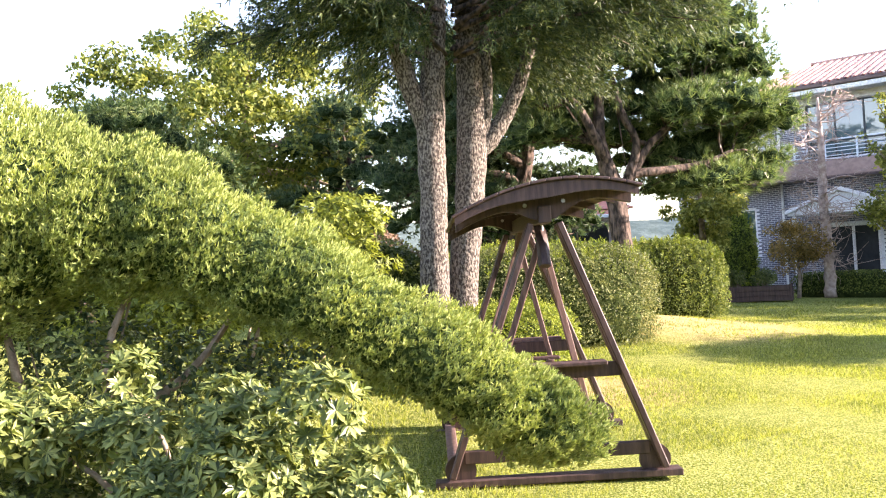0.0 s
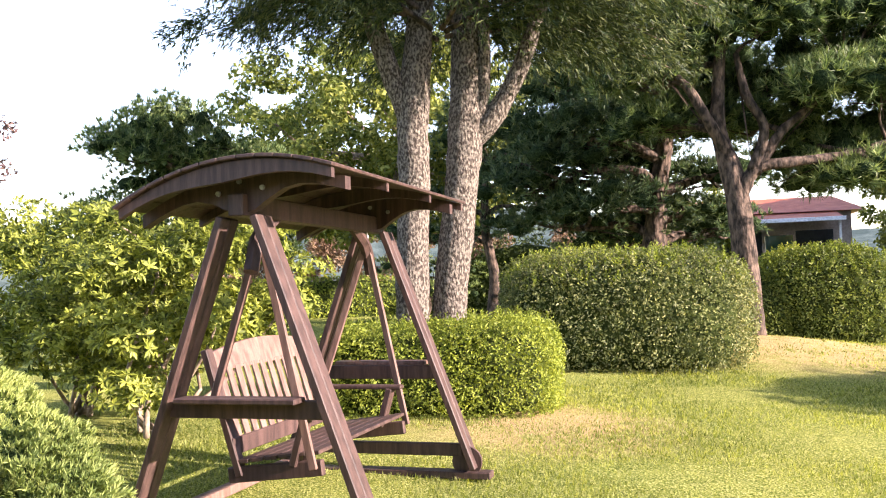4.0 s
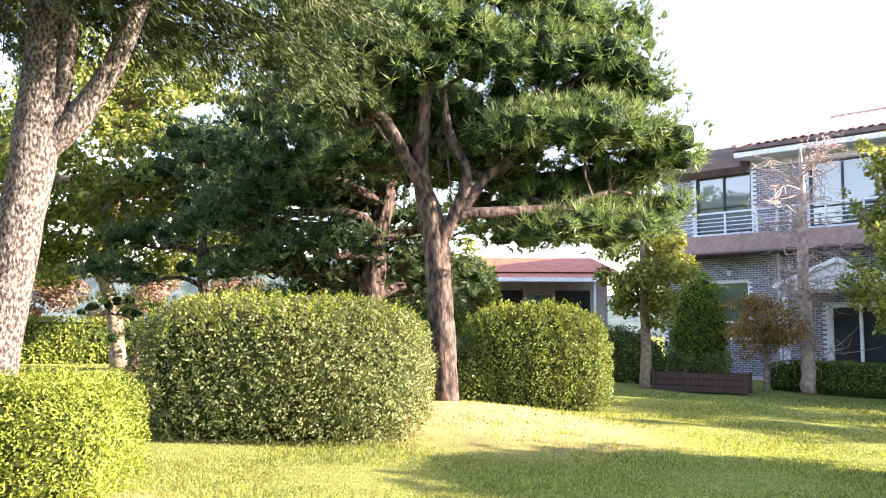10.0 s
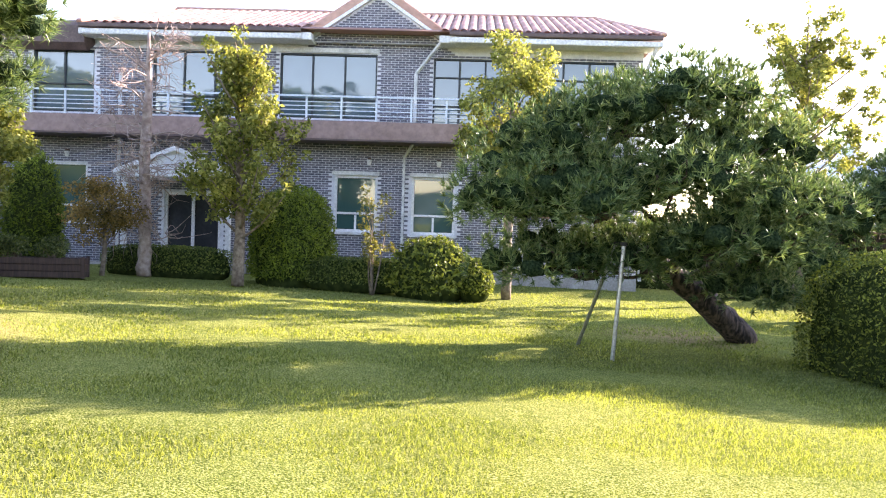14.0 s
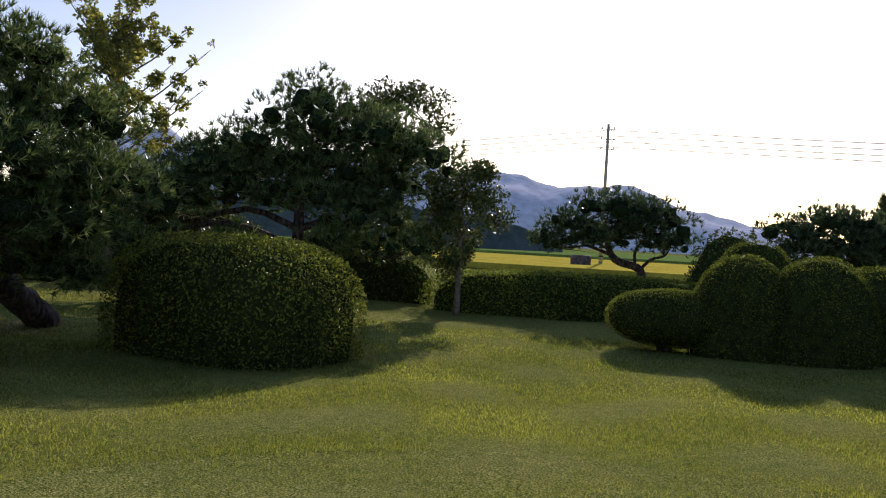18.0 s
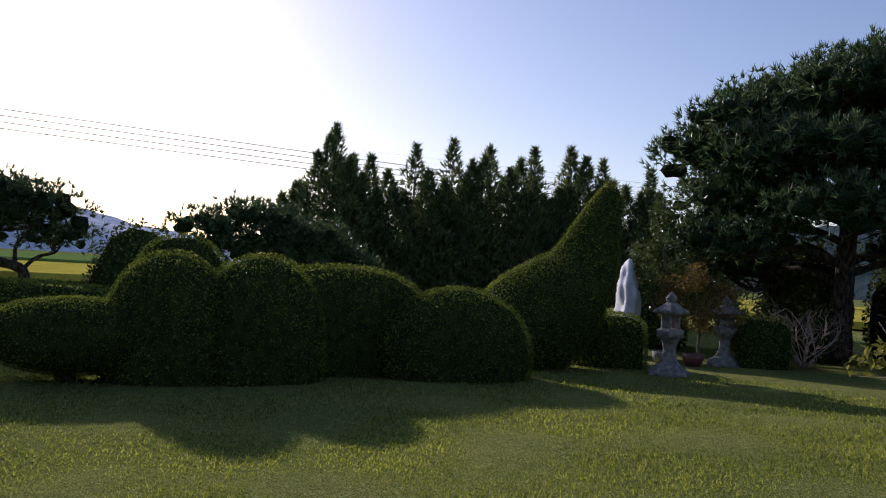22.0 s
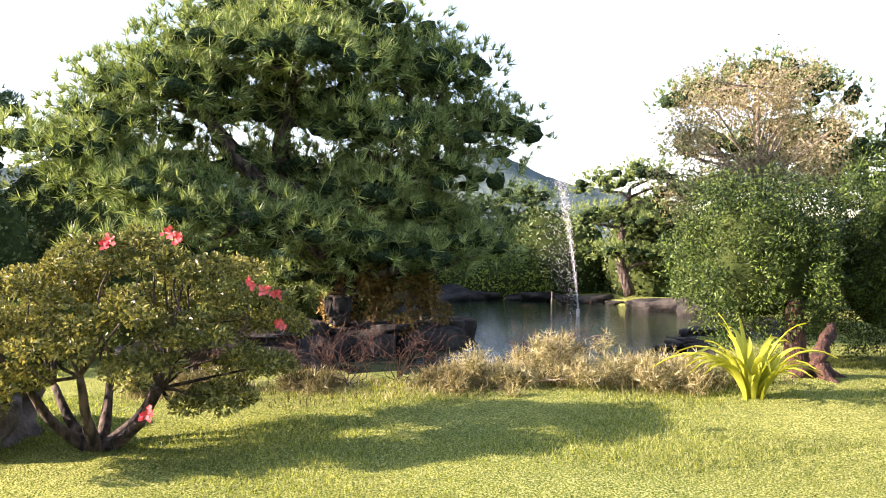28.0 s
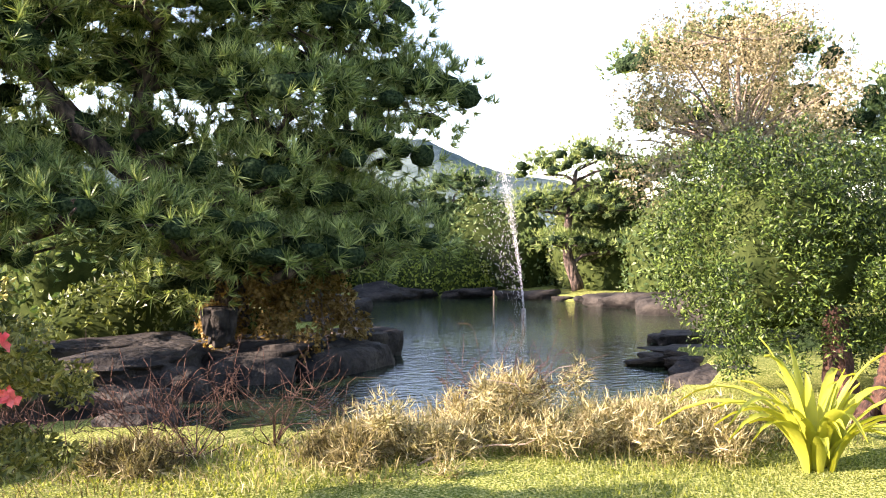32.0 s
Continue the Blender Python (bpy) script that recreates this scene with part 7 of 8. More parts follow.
# ---- the pond ----
def pond():
    x, y = np.meshgrid(np.linspace(-4.5, 10.5, 40), np.linspace(-22, -3, 50), indexing="ij")
    V = np.stack([x, y, np.full_like(x, WATER_Z)], -1).reshape(-1, 3)
    i, j = np.meshgrid(np.arange(39), np.arange(49), indexing="ij")
    F = np.stack([i * 50 + j, (i + 1) * 50 + j, (i + 1) * 50 + j + 1, i * 50 + j + 1], -1).reshape(-1, 4)
    cx, cy = V[F].mean(1)[:, 0], V[F].mean(1)[:, 1]
    F = F[pond_in(cx, cy) > -0.25]
    ob = new("water", np_mesh("water", V, F, M_WATER, True))
    tagged(ob, "dark rippled pond water reflecting trees and sky", "pond", "", "structure")


pond()
g2 = np.random.default_rng(70)
kinds = []
for k in range(4):
    kinds.append(rock("pond_rock", (0, 0, 0), (0.55, 0.4, 0.3), M_DROCK, "dark weathered rock at the pond edge", 10 + k, group="rocks round the pond", sub=3, rough=0.3))
places = []
for th in np.linspace(0, 2 * np.pi, 44, endpoint=False):
    for (cx, cy, rx, ry) in ((5.7, -6.5, 3.0, 2.8), (2.3, -14.2, 3.5, 7.2), (3.6, -9.4, 2.3, 2.6)):
        x, y = cx + rx * 1.03 * math.cos(th), cy + ry * 1.03 * math.sin(th)
        if pond_in(x, y) < 0.02 and y < -4.9 and g2.uniform() < 0.85:
            places.append((x, y))
for k, (x, y) in enumerate(places):
    src = kinds[k % 4]
    sc = g2.uniform(0.4, 1.0) if y > -13 else g2.uniform(0.5, 1.7)
    m = pose(x + g2.normal(0, 0.1), y + g2.normal(0, 0.1), WATER_Z + 0.05 * sc, g2.uniform(-12, 12), g2.uniform(-12, 12), g2.uniform(0, 360)) @ Matrix.Diagonal((sc, sc, sc * g2.uniform(0.7, 1.2) * (0.38 if x < 4.4 and y > -11.5 else 0.5 if y < -15 else 0.9), 1))
    if k < 4:
        src.matrix_world = m
    else:
        ob = src.copy()
        scene.collection.objects.link(ob)
        ob.matrix_world = m
for i, (x, y, z, s, lb) in enumerate(((7.75, -7.55, 0.62, (0.17, 0.17, 0.26), "upright rounded stone post on the bank"), (5.9, -8.9, 0.05, (0.4, 0.38, 0.45), "tall dark rock standing in the pond edge"), (8.6, -7.1, -0.05, (1.0, 0.75, 0.62), "large dark rock slab on the pond bank"), (9.7, -5.6, 0.05, (0.8, 0.7, 0.42), "dark rock on the pond bank"), (7.5, -8.3, -0.1, (1.1, 0.9, 0.68), "broad dark rock with mossy top under the pine"), (7.5, -7.5, -0.1, (0.55, 0.5, 0.6), "steep dark rock at the water"), (6.6, -8.1, -0.1, (0.7, 0.6, 0.62), "steep dark rock at the water"), (9.0, -8.6, 0.0, (1.1, 1.0, 0.62), "broad dark rock under the pine"), (1.9, -6.9, 0.02, (0.75, 0.5, 0.14), "flat rock slab on the pond bank"), (1.2, -8.6, 0.03, (0.6, 0.5, 0.16), "flat rock slab on the pond bank"))):
    rock("bank_rock", (x, y, z), s, M_DROCK, lb, 30 + i, 37 * i, "rocks round the pond", 5, 0.42, 0.55)


def fountain():
    x, y = 1.9, -13.8
    root = thing("pond_fountain", (x, y, -0.7), "pond fountain with a thin tall jet of spray", "fountain")
    bm = bmesh.new()
    bmesh.ops.create_cone(bm, cap_ends=True, segments=10, radius1=0.06, radius2=0.045, depth=0.8, matrix=pose(0, 0, 0.45))
    part("nozzle", bm, M_METAL, root)
    g = np.random.default_rng(72)
    n = 2600
    f = g.uniform(0, 1, n) ** 0.8
    h = 3.9 * f
    wid = 0.014 + 0.13 * f ** 2
    s = 0.6 * f ** 1.3 + g.normal(0, 1, n) * wid
    P = np.stack([s * 0.96, g.normal(0, 1, n) * wid, 0.85 + h], 1)
    fall = g.uniform(0, 1, n) < 0.25
    P[fall, 0] += g.uniform(0, 0.5, fall.sum()) * f[fall]
    P[fall, 2] *= g.uniform(0.4, 1, fall.sum())
    sz = g.uniform(0.0025, 0.006, n)[:, None]
    U = np.array([1, 0, 0]) * sz * 0.7
    W = np.array([0, 0.7, 0]) * sz
    Z = np.array([0, 0, 2.8]) * sz
    V = np.stack([P - Z, P + U, P + W, P - U, P - W, P + Z], 1).reshape(-1, 3)
    T = np.array([(0, 1, 2), (0, 2, 3), (0, 3, 4), (0, 4, 1), (5, 2, 1), (5, 3, 2), (5, 4, 3), (5, 1, 4)])
    part_np("water_jet", V, (np.arange(n)[:, None, None] * 6 + T[None]).reshape(-1, 3), M_WHITE, root, "white streak of falling droplets")


fountain()
mk = thing("pond_marker", (2.9, -12.6, -0.7), "thin dark stick standing in the pond", "stake")
part_np("stick", *tube([(0, 0, 0, 0.02), (0.01, 0, 0.7, 0.018), (0, 0, 1.3, 0.015)], 6, 6), M_TWIG, mk)

pine("black_pine", (7.6, -8.25, 0.5), spread(-173, [(0, 0, 0, 0.22), (-0.05, 0, 0.5, 0.2), (-0.3, 0, 1.0, 0.19), (-0.8, 0, 1.7, 0.17), (-1.0, 0, 2.6, 0.13), (-0.6, 0, 4.2, 0.05)]),
     spread(-173, [(-0.55, 0, 4.6, 1.35, 1.2, 0.5), (2.13, -0.2, 2.75, 1.1, 1.0, 0.42), (1.3, 0, 3.85, 1.2, 1.0, 0.42), (0.47, 0.1, 4.3, 1.2, 1.1, 0.45), (-1.48, 0, 4.3, 1.2, 1.1, 0.45), (0.01, -0.5, 1.65, 1.2, 1.0, 0.4), (1.21, 0.3, 1.45, 1.2, 1.0, 0.4), (-1.19, 0.2, 2.15, 1.2, 1.0, 0.4), (-0.27, 0.3, 3.25, 1.4, 1.1, 0.45), (0.01, 0.2, 0.65, 1.1, 1.0, 0.35), (-1.84, -0.3, 3.75, 1.3, 1.2, 0.45), (-2.58, -0.4, 3.15, 1.2, 1.1, 0.42), (-3.5, -0.6, 2.25, 1.0, 0.9, 0.38), (0.84, -0.2, 3.65, 1.25, 1.1, 0.42), (1.76, 0, 2.95, 1.15, 1.0, 0.38), (1.3, -0.4, 2.05, 1.1, 1.0, 0.35), (0.28, -0.8, 2.65, 1.1, 1.0, 0.38), (-2.94, -1.0, 1.75, 1.0, 0.9, 0.33), (-1.93, -1.4, 1.35, 1.1, 0.9, 0.3), (-0.64, -1.3, 1.15, 0.9, 0.8, 0.28), (0.57, -0.9, 0.85, 1.0, 0.9, 0.3), (1.68, -0.4, 0.95, 0.95, 0.9, 0.3), (-1.1, 0.9, 3.15, 1.3, 1.2, 0.42), (0.47, 1.0, 2.25, 1.2, 1.1, 0.4), (-2.3, 0.9, 2.15, 1.2, 1.1, 0.4), (-0.74, -1.0, 3.65, 1.1, 1.0, 0.4), (-2.86, -1.6, 0.85, 0.9, 0.8, 0.28), (-4.08, -0.2, 2.35, 1.0, 0.9, 0.38), (-3.29, -0.3, 2.75, 1.1, 1.0, 0.4), (-3.38, 0.2, 1.9, 1.0, 0.9, 0.36), (-2.58, -0.2, 3.4, 1.1, 1.0, 0.42), (-2.67, -0.5, 1.6, 1.0, 0.9, 0.34)]),
     "broad black pine leaning over the pond, long bright needles", L_PINEB, 330, 16, 0.2, 0.014, seed=73, limb_r=0.12, core=0.36,
     arms=[spread(-173, a) for a in ([(-0.2, 0, 0.8, 0.16), (-1.2, -0.3, 1.25, 0.14), (-2.2, -0.4, 1.9, 0.1), (-3.2, -0.3, 2.4, 0.06)], [(-0.7, 0, 1.5, 0.14), (-1.6, -0.3, 2.2, 0.11), (-2.2, -0.3, 3.0, 0.07)], [(-0.5, 0, 1.3, 0.12), (0.6, -0.2, 1.9, 0.1), (1.6, -0.2, 2.4, 0.06)])])
# ivy on the bank under the pine
for i, (x, y, z) in enumerate(((7.1, -7.9, 0.5), (7.75, -8.1, 0.6), (6.4, -8.3, 0.4))):
    r = leafy_shrub("ivy_clump", (x, y, 0.1), [(g2.normal(0, 0.2), g2.normal(0, 0.18), 0.2 + 0.16 * k, 0.22, 0.9) for k in range(6)], "trailing brown and green ivy on the bank", L_VINE, 1800, 0.07, 0.6, stems=3)

for x, y, r in ((10.6, -8.0, 0.9), (9.0, -9.6, 1.0), (11.8, -6.6, 0.8), (7.4, -10.4, 0.7)):
    bush("garden_shrub", (x, y, gz(x, y) + 0.5 * r), (r, r * 0.8, 0.55 * r), "dark low evergreen shrub under the black pine", "shrub", L_DARKB, int(3500 * r), 0.08, 2.2, 0.12, 0.25, int(x * 7))
# yew, autumn tree, stump, strap-leaved plant
yew1 = clumpy_bush("yew_bush", (3.2, -3.75, 0.37), (0, 0, 1.0), (1.0, 1.0, 0.98), "large rounded dark green yew bush by the pond", L_YEW, 560, (0.09, 0.14), 42000, 0.052, 0.26, seed=74)
yew2 = clumpy_bush("yew_bush", (1.45, -3.6, 0.1), (0, 0, 1.25), (1.1, 1.05, 1.2), "tall dark green yew bush by the lamp post", L_YEW, 620, (0.09, 0.14), 44000, 0.052, 0.26, seed=75)
for yw, x, y, h in ((yew1, -0.15, 0.55, 0.75), (yew2, 0.05, 0.2, 0.5)):
    st = new("bole")
    st.parent, st.location = yw, (x, y, -0.32)
    part_np("stem", *tube([(0, 0, 0, 0.14), (0.1, 0, h * 0.5, 0.11), (0.05, -0.1, h + 0.1, 0.09)], 10, 10, 0.1), M_RUST, st, smooth=True)
st = thing("rotten_stump", (3.35, -2.5, gz(3.35, -2.5) - 0.03), "gnarled rust-brown stump leaning in under the yew", "stump")
part_np("stump", *tube([(0.05, 0, 0, 0.13), (0.0, 0, 0.12, 0.085), (-0.06, -0.05, 0.26, 0.07), (-0.2, -0.16, 0.38, 0.06), (-0.4, -0.35, 0.5, 0.045)], 14, 20, 0.22), M_RUST, st, smooth=True)
for a in (0.3, 1.7, 2.9, 4.1, 5.3):
    part_np("root", *tube([(0.05 + 0.08 * math.cos(a), 0.08 * math.sin(a), 0.14, 0.07), (0.05 + 0.2 * math.cos(a), 0.2 * math.sin(a), 0.05, 0.05), (0.05 + 0.36 * math.cos(a), 0.36 * math.sin(a), 0.0, 0.02)], 7, 8, 0.1), M_RUST, st, smooth=True)
broadleaf("autumn_tree", (0.6, -8.3, gz(0.0, -8.2)), [(0, 0, 0, 0.1), (0, 0, 1.2, 0.08), (0, 0, 2.6, 0.05), (0, 0, 4.2, 0.02)], (0.1, 0, 3.1, 1.7, 1.5, 1.95), "thin-branched tree with sparse pale autumn leaves", L_DRY, 24000, 0.05, 160, (0.2, 0.4), r0=0.05, seed=76, limbs=60, lift=0.3, uneven=0.15, flat=1.1)
pine("garden_pine", (-1.3, -11.6, 0.3), [(0, 0, 0, 0.18), (0, 0, 2.5, 0.13), (0, 0, 4.6, 0.05)], spread(164, [(-1.2, 0, 4.5, 1.0, 0.9, 0.4), (0.2, 0, 4.9, 1.1, 1.0, 0.45), (1.3, 0, 4.6, 1.0, 0.9, 0.4), (0.8, 0, 3.6, 1.2, 1.0, 0.4), (-0.8, 0, 3.4, 1.1, 1.0, 0.4)]), "pine top rising behind the autumn tree", L_PINEB, 360, 10, 0.16, 0.018, seed=77)
pine("garden_pine", (-1.6, -19.2, 0.2), [(0, 0, 0, 0.18), (0.3, 0, 1.2, 0.13), (0, 0, 3.2, 0.05)], spread(164, [(-0.9, 0, 3.3, 0.9, 0.8, 0.35), (0.5, 0, 3.6, 1.1, 0.9, 0.4), (1.4, 0, 3.0, 1.0, 0.9, 0.35), (-0.8, 0, 2.3, 1.1, 0.9, 0.35), (0.6, 0, 2.3, 1.1, 0.9, 0.35), (-0.4, 0, 1.3, 1.1, 0.9, 0.3), (1.2, 0, 1.2, 1.0, 0.9, 0.3), (2.4, 0, 3.2, 1.2, 1.0, 0.4), (3.4, 0, 3.6, 1.2, 1.0, 0.4), (3.2, 0, 2.4, 1.3, 1.0, 0.4)]), "garden pine on the far bank of the pond", L_PINEB, 300, 9, 0.17, 0.022, seed=78)
pine("garden_pine", (0.6, -23.8, 0.1), [(0, 0, 0, 0.16), (0.2, 0, 1.2, 0.12), (0, 0, 2.8, 0.05)], spread(164, [(-1.2, 0, 2.9, 1.1, 0.9, 0.35), (0.2, 0, 3.3, 1.2, 0.9, 0.4), (-0.4, 0, 2.3, 1.2, 0.9, 0.3), (1.1, 0, 2.3, 1.1, 0.9, 0.3), (-1.4, 0, 1.5, 1.1, 0.9, 0.3), (0.4, 0, 1.3, 1.2, 0.9, 0.3)]), "pale green layered pine across the pond", L_PINE, 300, 9, 0.17, 0.022, seed=79)
pine("garden_pine", (-6.4, -11.4, 0.3), [(0, 0, 0, 0.18), (0, 0, 2.5, 0.13), (0, 0, 4.6, 0.05)], spread(164, [(-0.9, 0, 4.2, 1.0, 0.9, 0.4), (0.4, 0, 4.9, 1.1, 1.0, 0.45), (-2.2, 0, 3.3, 1.3, 1.0, 0.4), (-3.6, 0, 3.2, 1.3, 1.0, 0.4), (-1.2, 0, 2.7, 1.3, 1.0, 0.4), (0.8, 0, 3.0, 1.2, 1.0, 0.4), (-1.0, 0, 3.6, 1.3, 1.0, 0.45), (1.5, 0, 4.0, 1.1, 1.0, 0.4), (-2.9, 0.2, 2.6, 1.4, 1.1, 0.45), (2.0, 0, 2.6, 1.2, 1.0, 0.4)]), "pine behind the yews and lamp post", L_PINEB, 320, 9, 0.16, 0.02, seed=81)
bush("garden_shrub", (2.2, -22.3, 0.7), (2.2, 0.9, 0.7), "low bright clipped shrub on the far bank", "shrub", L_HEDGEY, 6000, 0.1, 2.4, 0.1, 0.2, 82, -10)
for i, (x, y, r, h) in enumerate(((-0.4, -23.6, 1.8, 1.6), (3.6, -24.4, 1.9, 1.9), (6.4, -22.6, 1.8, 1.7), (-3.2, -20.8, 1.6, 1.7), (-3.6, -17.0, 1.3, 1.3), (8.2, -18.5, 1.6, 1.4), (7.6, -14.8, 1.3, 1.1), (-2.6, -13.6, 1.1, 1.0), (9.8, -12.0, 1.2, 1.0))):
    bush("garden_shrub", (x, y, 0.1 + h), (r * 1.2, r, h), "dense green evergreen behind the pond bank", "shrub", L_DARKB if i % 2 else L_PINE, int(2600 * r), 0.13, 2.2, 0.2, 0.3, 110 + i, 30 * i)
bush("garden_shrub", (-5.5, -5.5, 0.9), (2.6, 1.4, 1.3), "dense dark shrubbery behind the yews", "shrub", L_DARKB, 8000, 0.11, 2.3, 0.12, 0.2, 83, 20)
def strap_plant(x, y):
    """A clump of broad arching leaves, each folded along its rib."""
    root = thing("strap_leaved_plant", (x, y, gz(x, y) - 0.02), "clump of broad bright yellow-green strap leaves", "plant")
    g = np.random.default_rng(67)
    for k in range(48):
        a = 2.4 * k + g.normal(0, 0.3)
        L, lean, w = g.uniform(0.5, 1.0), g.uniform(0.12, 1.0), g.uniform(0.046, 0.075)
        D, S = np.array([np.cos(a), np.sin(a), 0]), np.array([-np.sin(a), np.cos(a), 0])
        f = np.linspace(0, 1, 9)
        C = D * (0.1 * g.uniform(0, 1)) + np.outer(lean * L * f ** 1.5, D) + np.outer(L * (f - 0.75 * lean * f ** 3), [0, 0, 1])
        ww = (w * np.array([0.45, 0.75, 0.95, 1.0, 0.95, 0.82, 0.6, 0.34, 0.03]))[:, None] * (S + 0.2 * np.array([0, 0, g.normal()])) / 2
        V = np.stack([C - ww + [0, 0, 0.012], C, C + ww + [0, 0, 0.012]], 1).reshape(-1, 3)
        F = [(3 * i + j, 3 * i + j + 1, 3 * i + j + 4, 3 * i + j + 3) for i in range(8) for j in range(2)]
        part_np("leaf", V, F, L_CANNA, root, smooth=True)


strap_plant(4.5, -1.72)
for i, (x, y, w, h) in enumerate(((6.35, -2.95, 0.6, 0.4), (5.75, -2.95, 0.55, 0.55), (5.2, -2.6, 0.45, 0.3), (6.9, -3.0, 0.4, 0.16), (8.3, -3.25, 0.35, 0.16), (4.85, -2.45, 0.35, 0.26), (9.5, -3.3, 0.45, 0.26))):
    cl = [(g2.normal(0, 0.5) * w, g2.normal(0, 0.4) * w, h * g2.uniform(0.0, 0.7), g2.uniform(0.1, 0.17), 0.8) for k in range(26)]
    y += g2.uniform(-0.25, 0.15)
    heap = thing("dry_shrub", (x, y, gz(x, y) - 0.02), "low heap of pale dry shrub on the pond bank", "shrub")
    cl = np.array(cl)
    Q = cl[g2.integers(0, len(cl), 1300)]
    d = unit(g2.standard_normal((1300, 3)))
    part_np("straw", *needles(Q[:, :3] + d * Q[:, 3:4] * g2.uniform(0.2, 1, (1300, 1)), unit(d + [0, 0, 0.8]), 5, 0.09, 0.008, 0.9), L_WEED if x > 6.8 else L_STRAW, heap, kind="stuff")
    for q in cl[::4]:
        part_np("stem", *merge(branches((0.1 * g2.normal(), 0.1 * g2.normal(), 0), [q[:3] * [1, 1, 1.25]], 0.008, 5, 0.3)), M_TWIG, heap)
for i, (x, y, n, h) in enumerate(((6.3, -3.1, 520, 0.38), (5.6, -2.8, 420, 0.34), (5.1, -2.4, 300, 0.3), (7.0, -3.0, 220, 0.2), (8.0, -3.3, 180, 0.18), (8.8, -3.2, 220, 0.22), (9.6, -3.3, 260, 0.28), (5.9, -3.3, 360, 0.42), (4.2, -2.5, 200, 0.26), (7.5, -2.9, 220, 0.18), (6.7, -2.7, 260, 0.2), (8.4, -2.8, 260, 0.18))):
    grass_tuft("dry_grass_clump", x, y, int(n * 1.2), h * (0.62 if x > 7 or i % 2 else 0.45), 0.007, L_STRAW if i % 3 == 0 else L_WEED, "dry straw-coloured grass clump on the pond bank", 0.55, "grass", 1.5)
for x, y in ((5.8, -3.3), (7.4, -3.4), (8.9, -3.5), (8.2, -3.7), (9.5, -3.7), (7.9, -3.3)):
    bare_shrub("dry_weed", x, y, 0.6, 0.5, "dry brown weed stems on the pond bank", M_RUST, 12, 0.005)
for x, y, n in ((10.75, -1.25, 60), (17.0, -3.0, 20), (2.7, 14.3, 120), (2.0, 14.35, 120), (1.2, 14.4, 100)):
    grass_tuft("grass_clump", x, y, n, 0.22, 0.012, L_GRASS, "small tuft of longer green grass", 0.3, "grass", 0.8)


def lamp_post():
    x, y = 3.0, -0.74
    root = thing("garden_lamp_post", (x, y, gz(x, y) - 0.02), "weathered pale iron lamp post with hanging glass lanterns", "lamp post", rz=164)
    V, F = lathe([(0.2, 0), (0.2, 0.05), (0.14, 0.08), (0.12, 0.3), (0.1, 0.5), (0.12, 0.52), (0.12, 0.56), (0.06, 0.6)], 8)
    part_np("base", V, F, M_POSTW, root, "flared pale base")
    V, F = lathe([(0.06, 0.6), (0.055, 1.5), (0.075, 1.52), (0.075, 1.58), (0.05, 1.6), (0.04, 2.85), (0.065, 2.88), (0.065, 2.95), (0.05, 3.1), (0.02, 3.22)], 12)
    part_np("pole", V, F, M_POSTW, root, smooth=True)
    for s in (-1, 1):
        part_np("arm", *tube([(0, 0, 3.0, 0.018), (s * 0.12, 0, 2.98, 0.016), (s * 0.22, 0, 3.02, 0.016), (s * 0.28, 0, 3.05, 0.014)], 8, 10), M_POSTW, root, smooth=True)
        part_np("scroll", *tube([(s * 0.04, 0, 2.9, 0.01), (s * 0.14, 0, 2.88, 0.01), (s * 0.2, 0, 2.95, 0.01)], 6, 8), M_POSTW, root, smooth=True)
        lan = part_np("lantern_cage", *lathe([(0.02, 2.85), (0.03, 2.95), (0.09, 3.06), (0.1, 3.08)], 8), M_DKTRIM, root, "dark lantern cup")
        lan.location = (s * 0.28, 0, 0)
        V, F = lathe([(0.095, 3.08), (0.13, 3.2), (0.13, 3.28)], 8)
        part_np("glass", V, F, M_MARBLE, lan, "frosted glass panes")
        V, F = lathe([(0.15, 3.28), (0.12, 3.34), (0.04, 3.42), (0.015, 3.5)], 8)
        part_np("cap", V, F, M_DKTRIM, lan)
    box("junction_box", (0.13, 0.1, 0.32), pose(0.23, 0.0, 0.33), M_WHITE, root, "small white junction box", 0.01)


lamp_post()

# ---- beyond the garden ----
def utility_pole(x, y, h, label, rz=0):
    root = thing("utility_pole", (x, y, -0.6), label, "utility pole", rz=rz)
    part_np("pole", *lathe([(0.19, 0), (0.12, h)], 12), M_CONC, root, smooth=True)
    for k in range(3):
        z = h - 0.5 - 0.9 * k
        box("crossarm", (0.08, 1.3, 0.08), pose(0, 0, z), M_METAL, root)
        for s in (-0.55, 0.0, 0.55):
            part_np("insulator", *lathe([(0.05, z + 0.04), (0.07, z + 0.12), (0.03, z + 0.2)], 8), M_WHITE, root) if s == 0 else box("insulator", (0.1, 0.1, 0.18), pose(0, s, z + 0.13), M_WHITE, root, bev=0.02)
    for k in range(6):
        box("warning_band", (0.39, 0.39, 0.2), pose(0, 0, 0.5 + 0.4 * k, 0, 0, 15 * k), M_YELLOW if k % 2 else M_RUBBER, root, bev=0.08)
    return root


utility_pole(83.5, 3.0, 13.2, "concrete utility pole with striped warning bands", 5)
utility_pole(170, 24.0, 13, "distant concrete utility pole with crossarm")
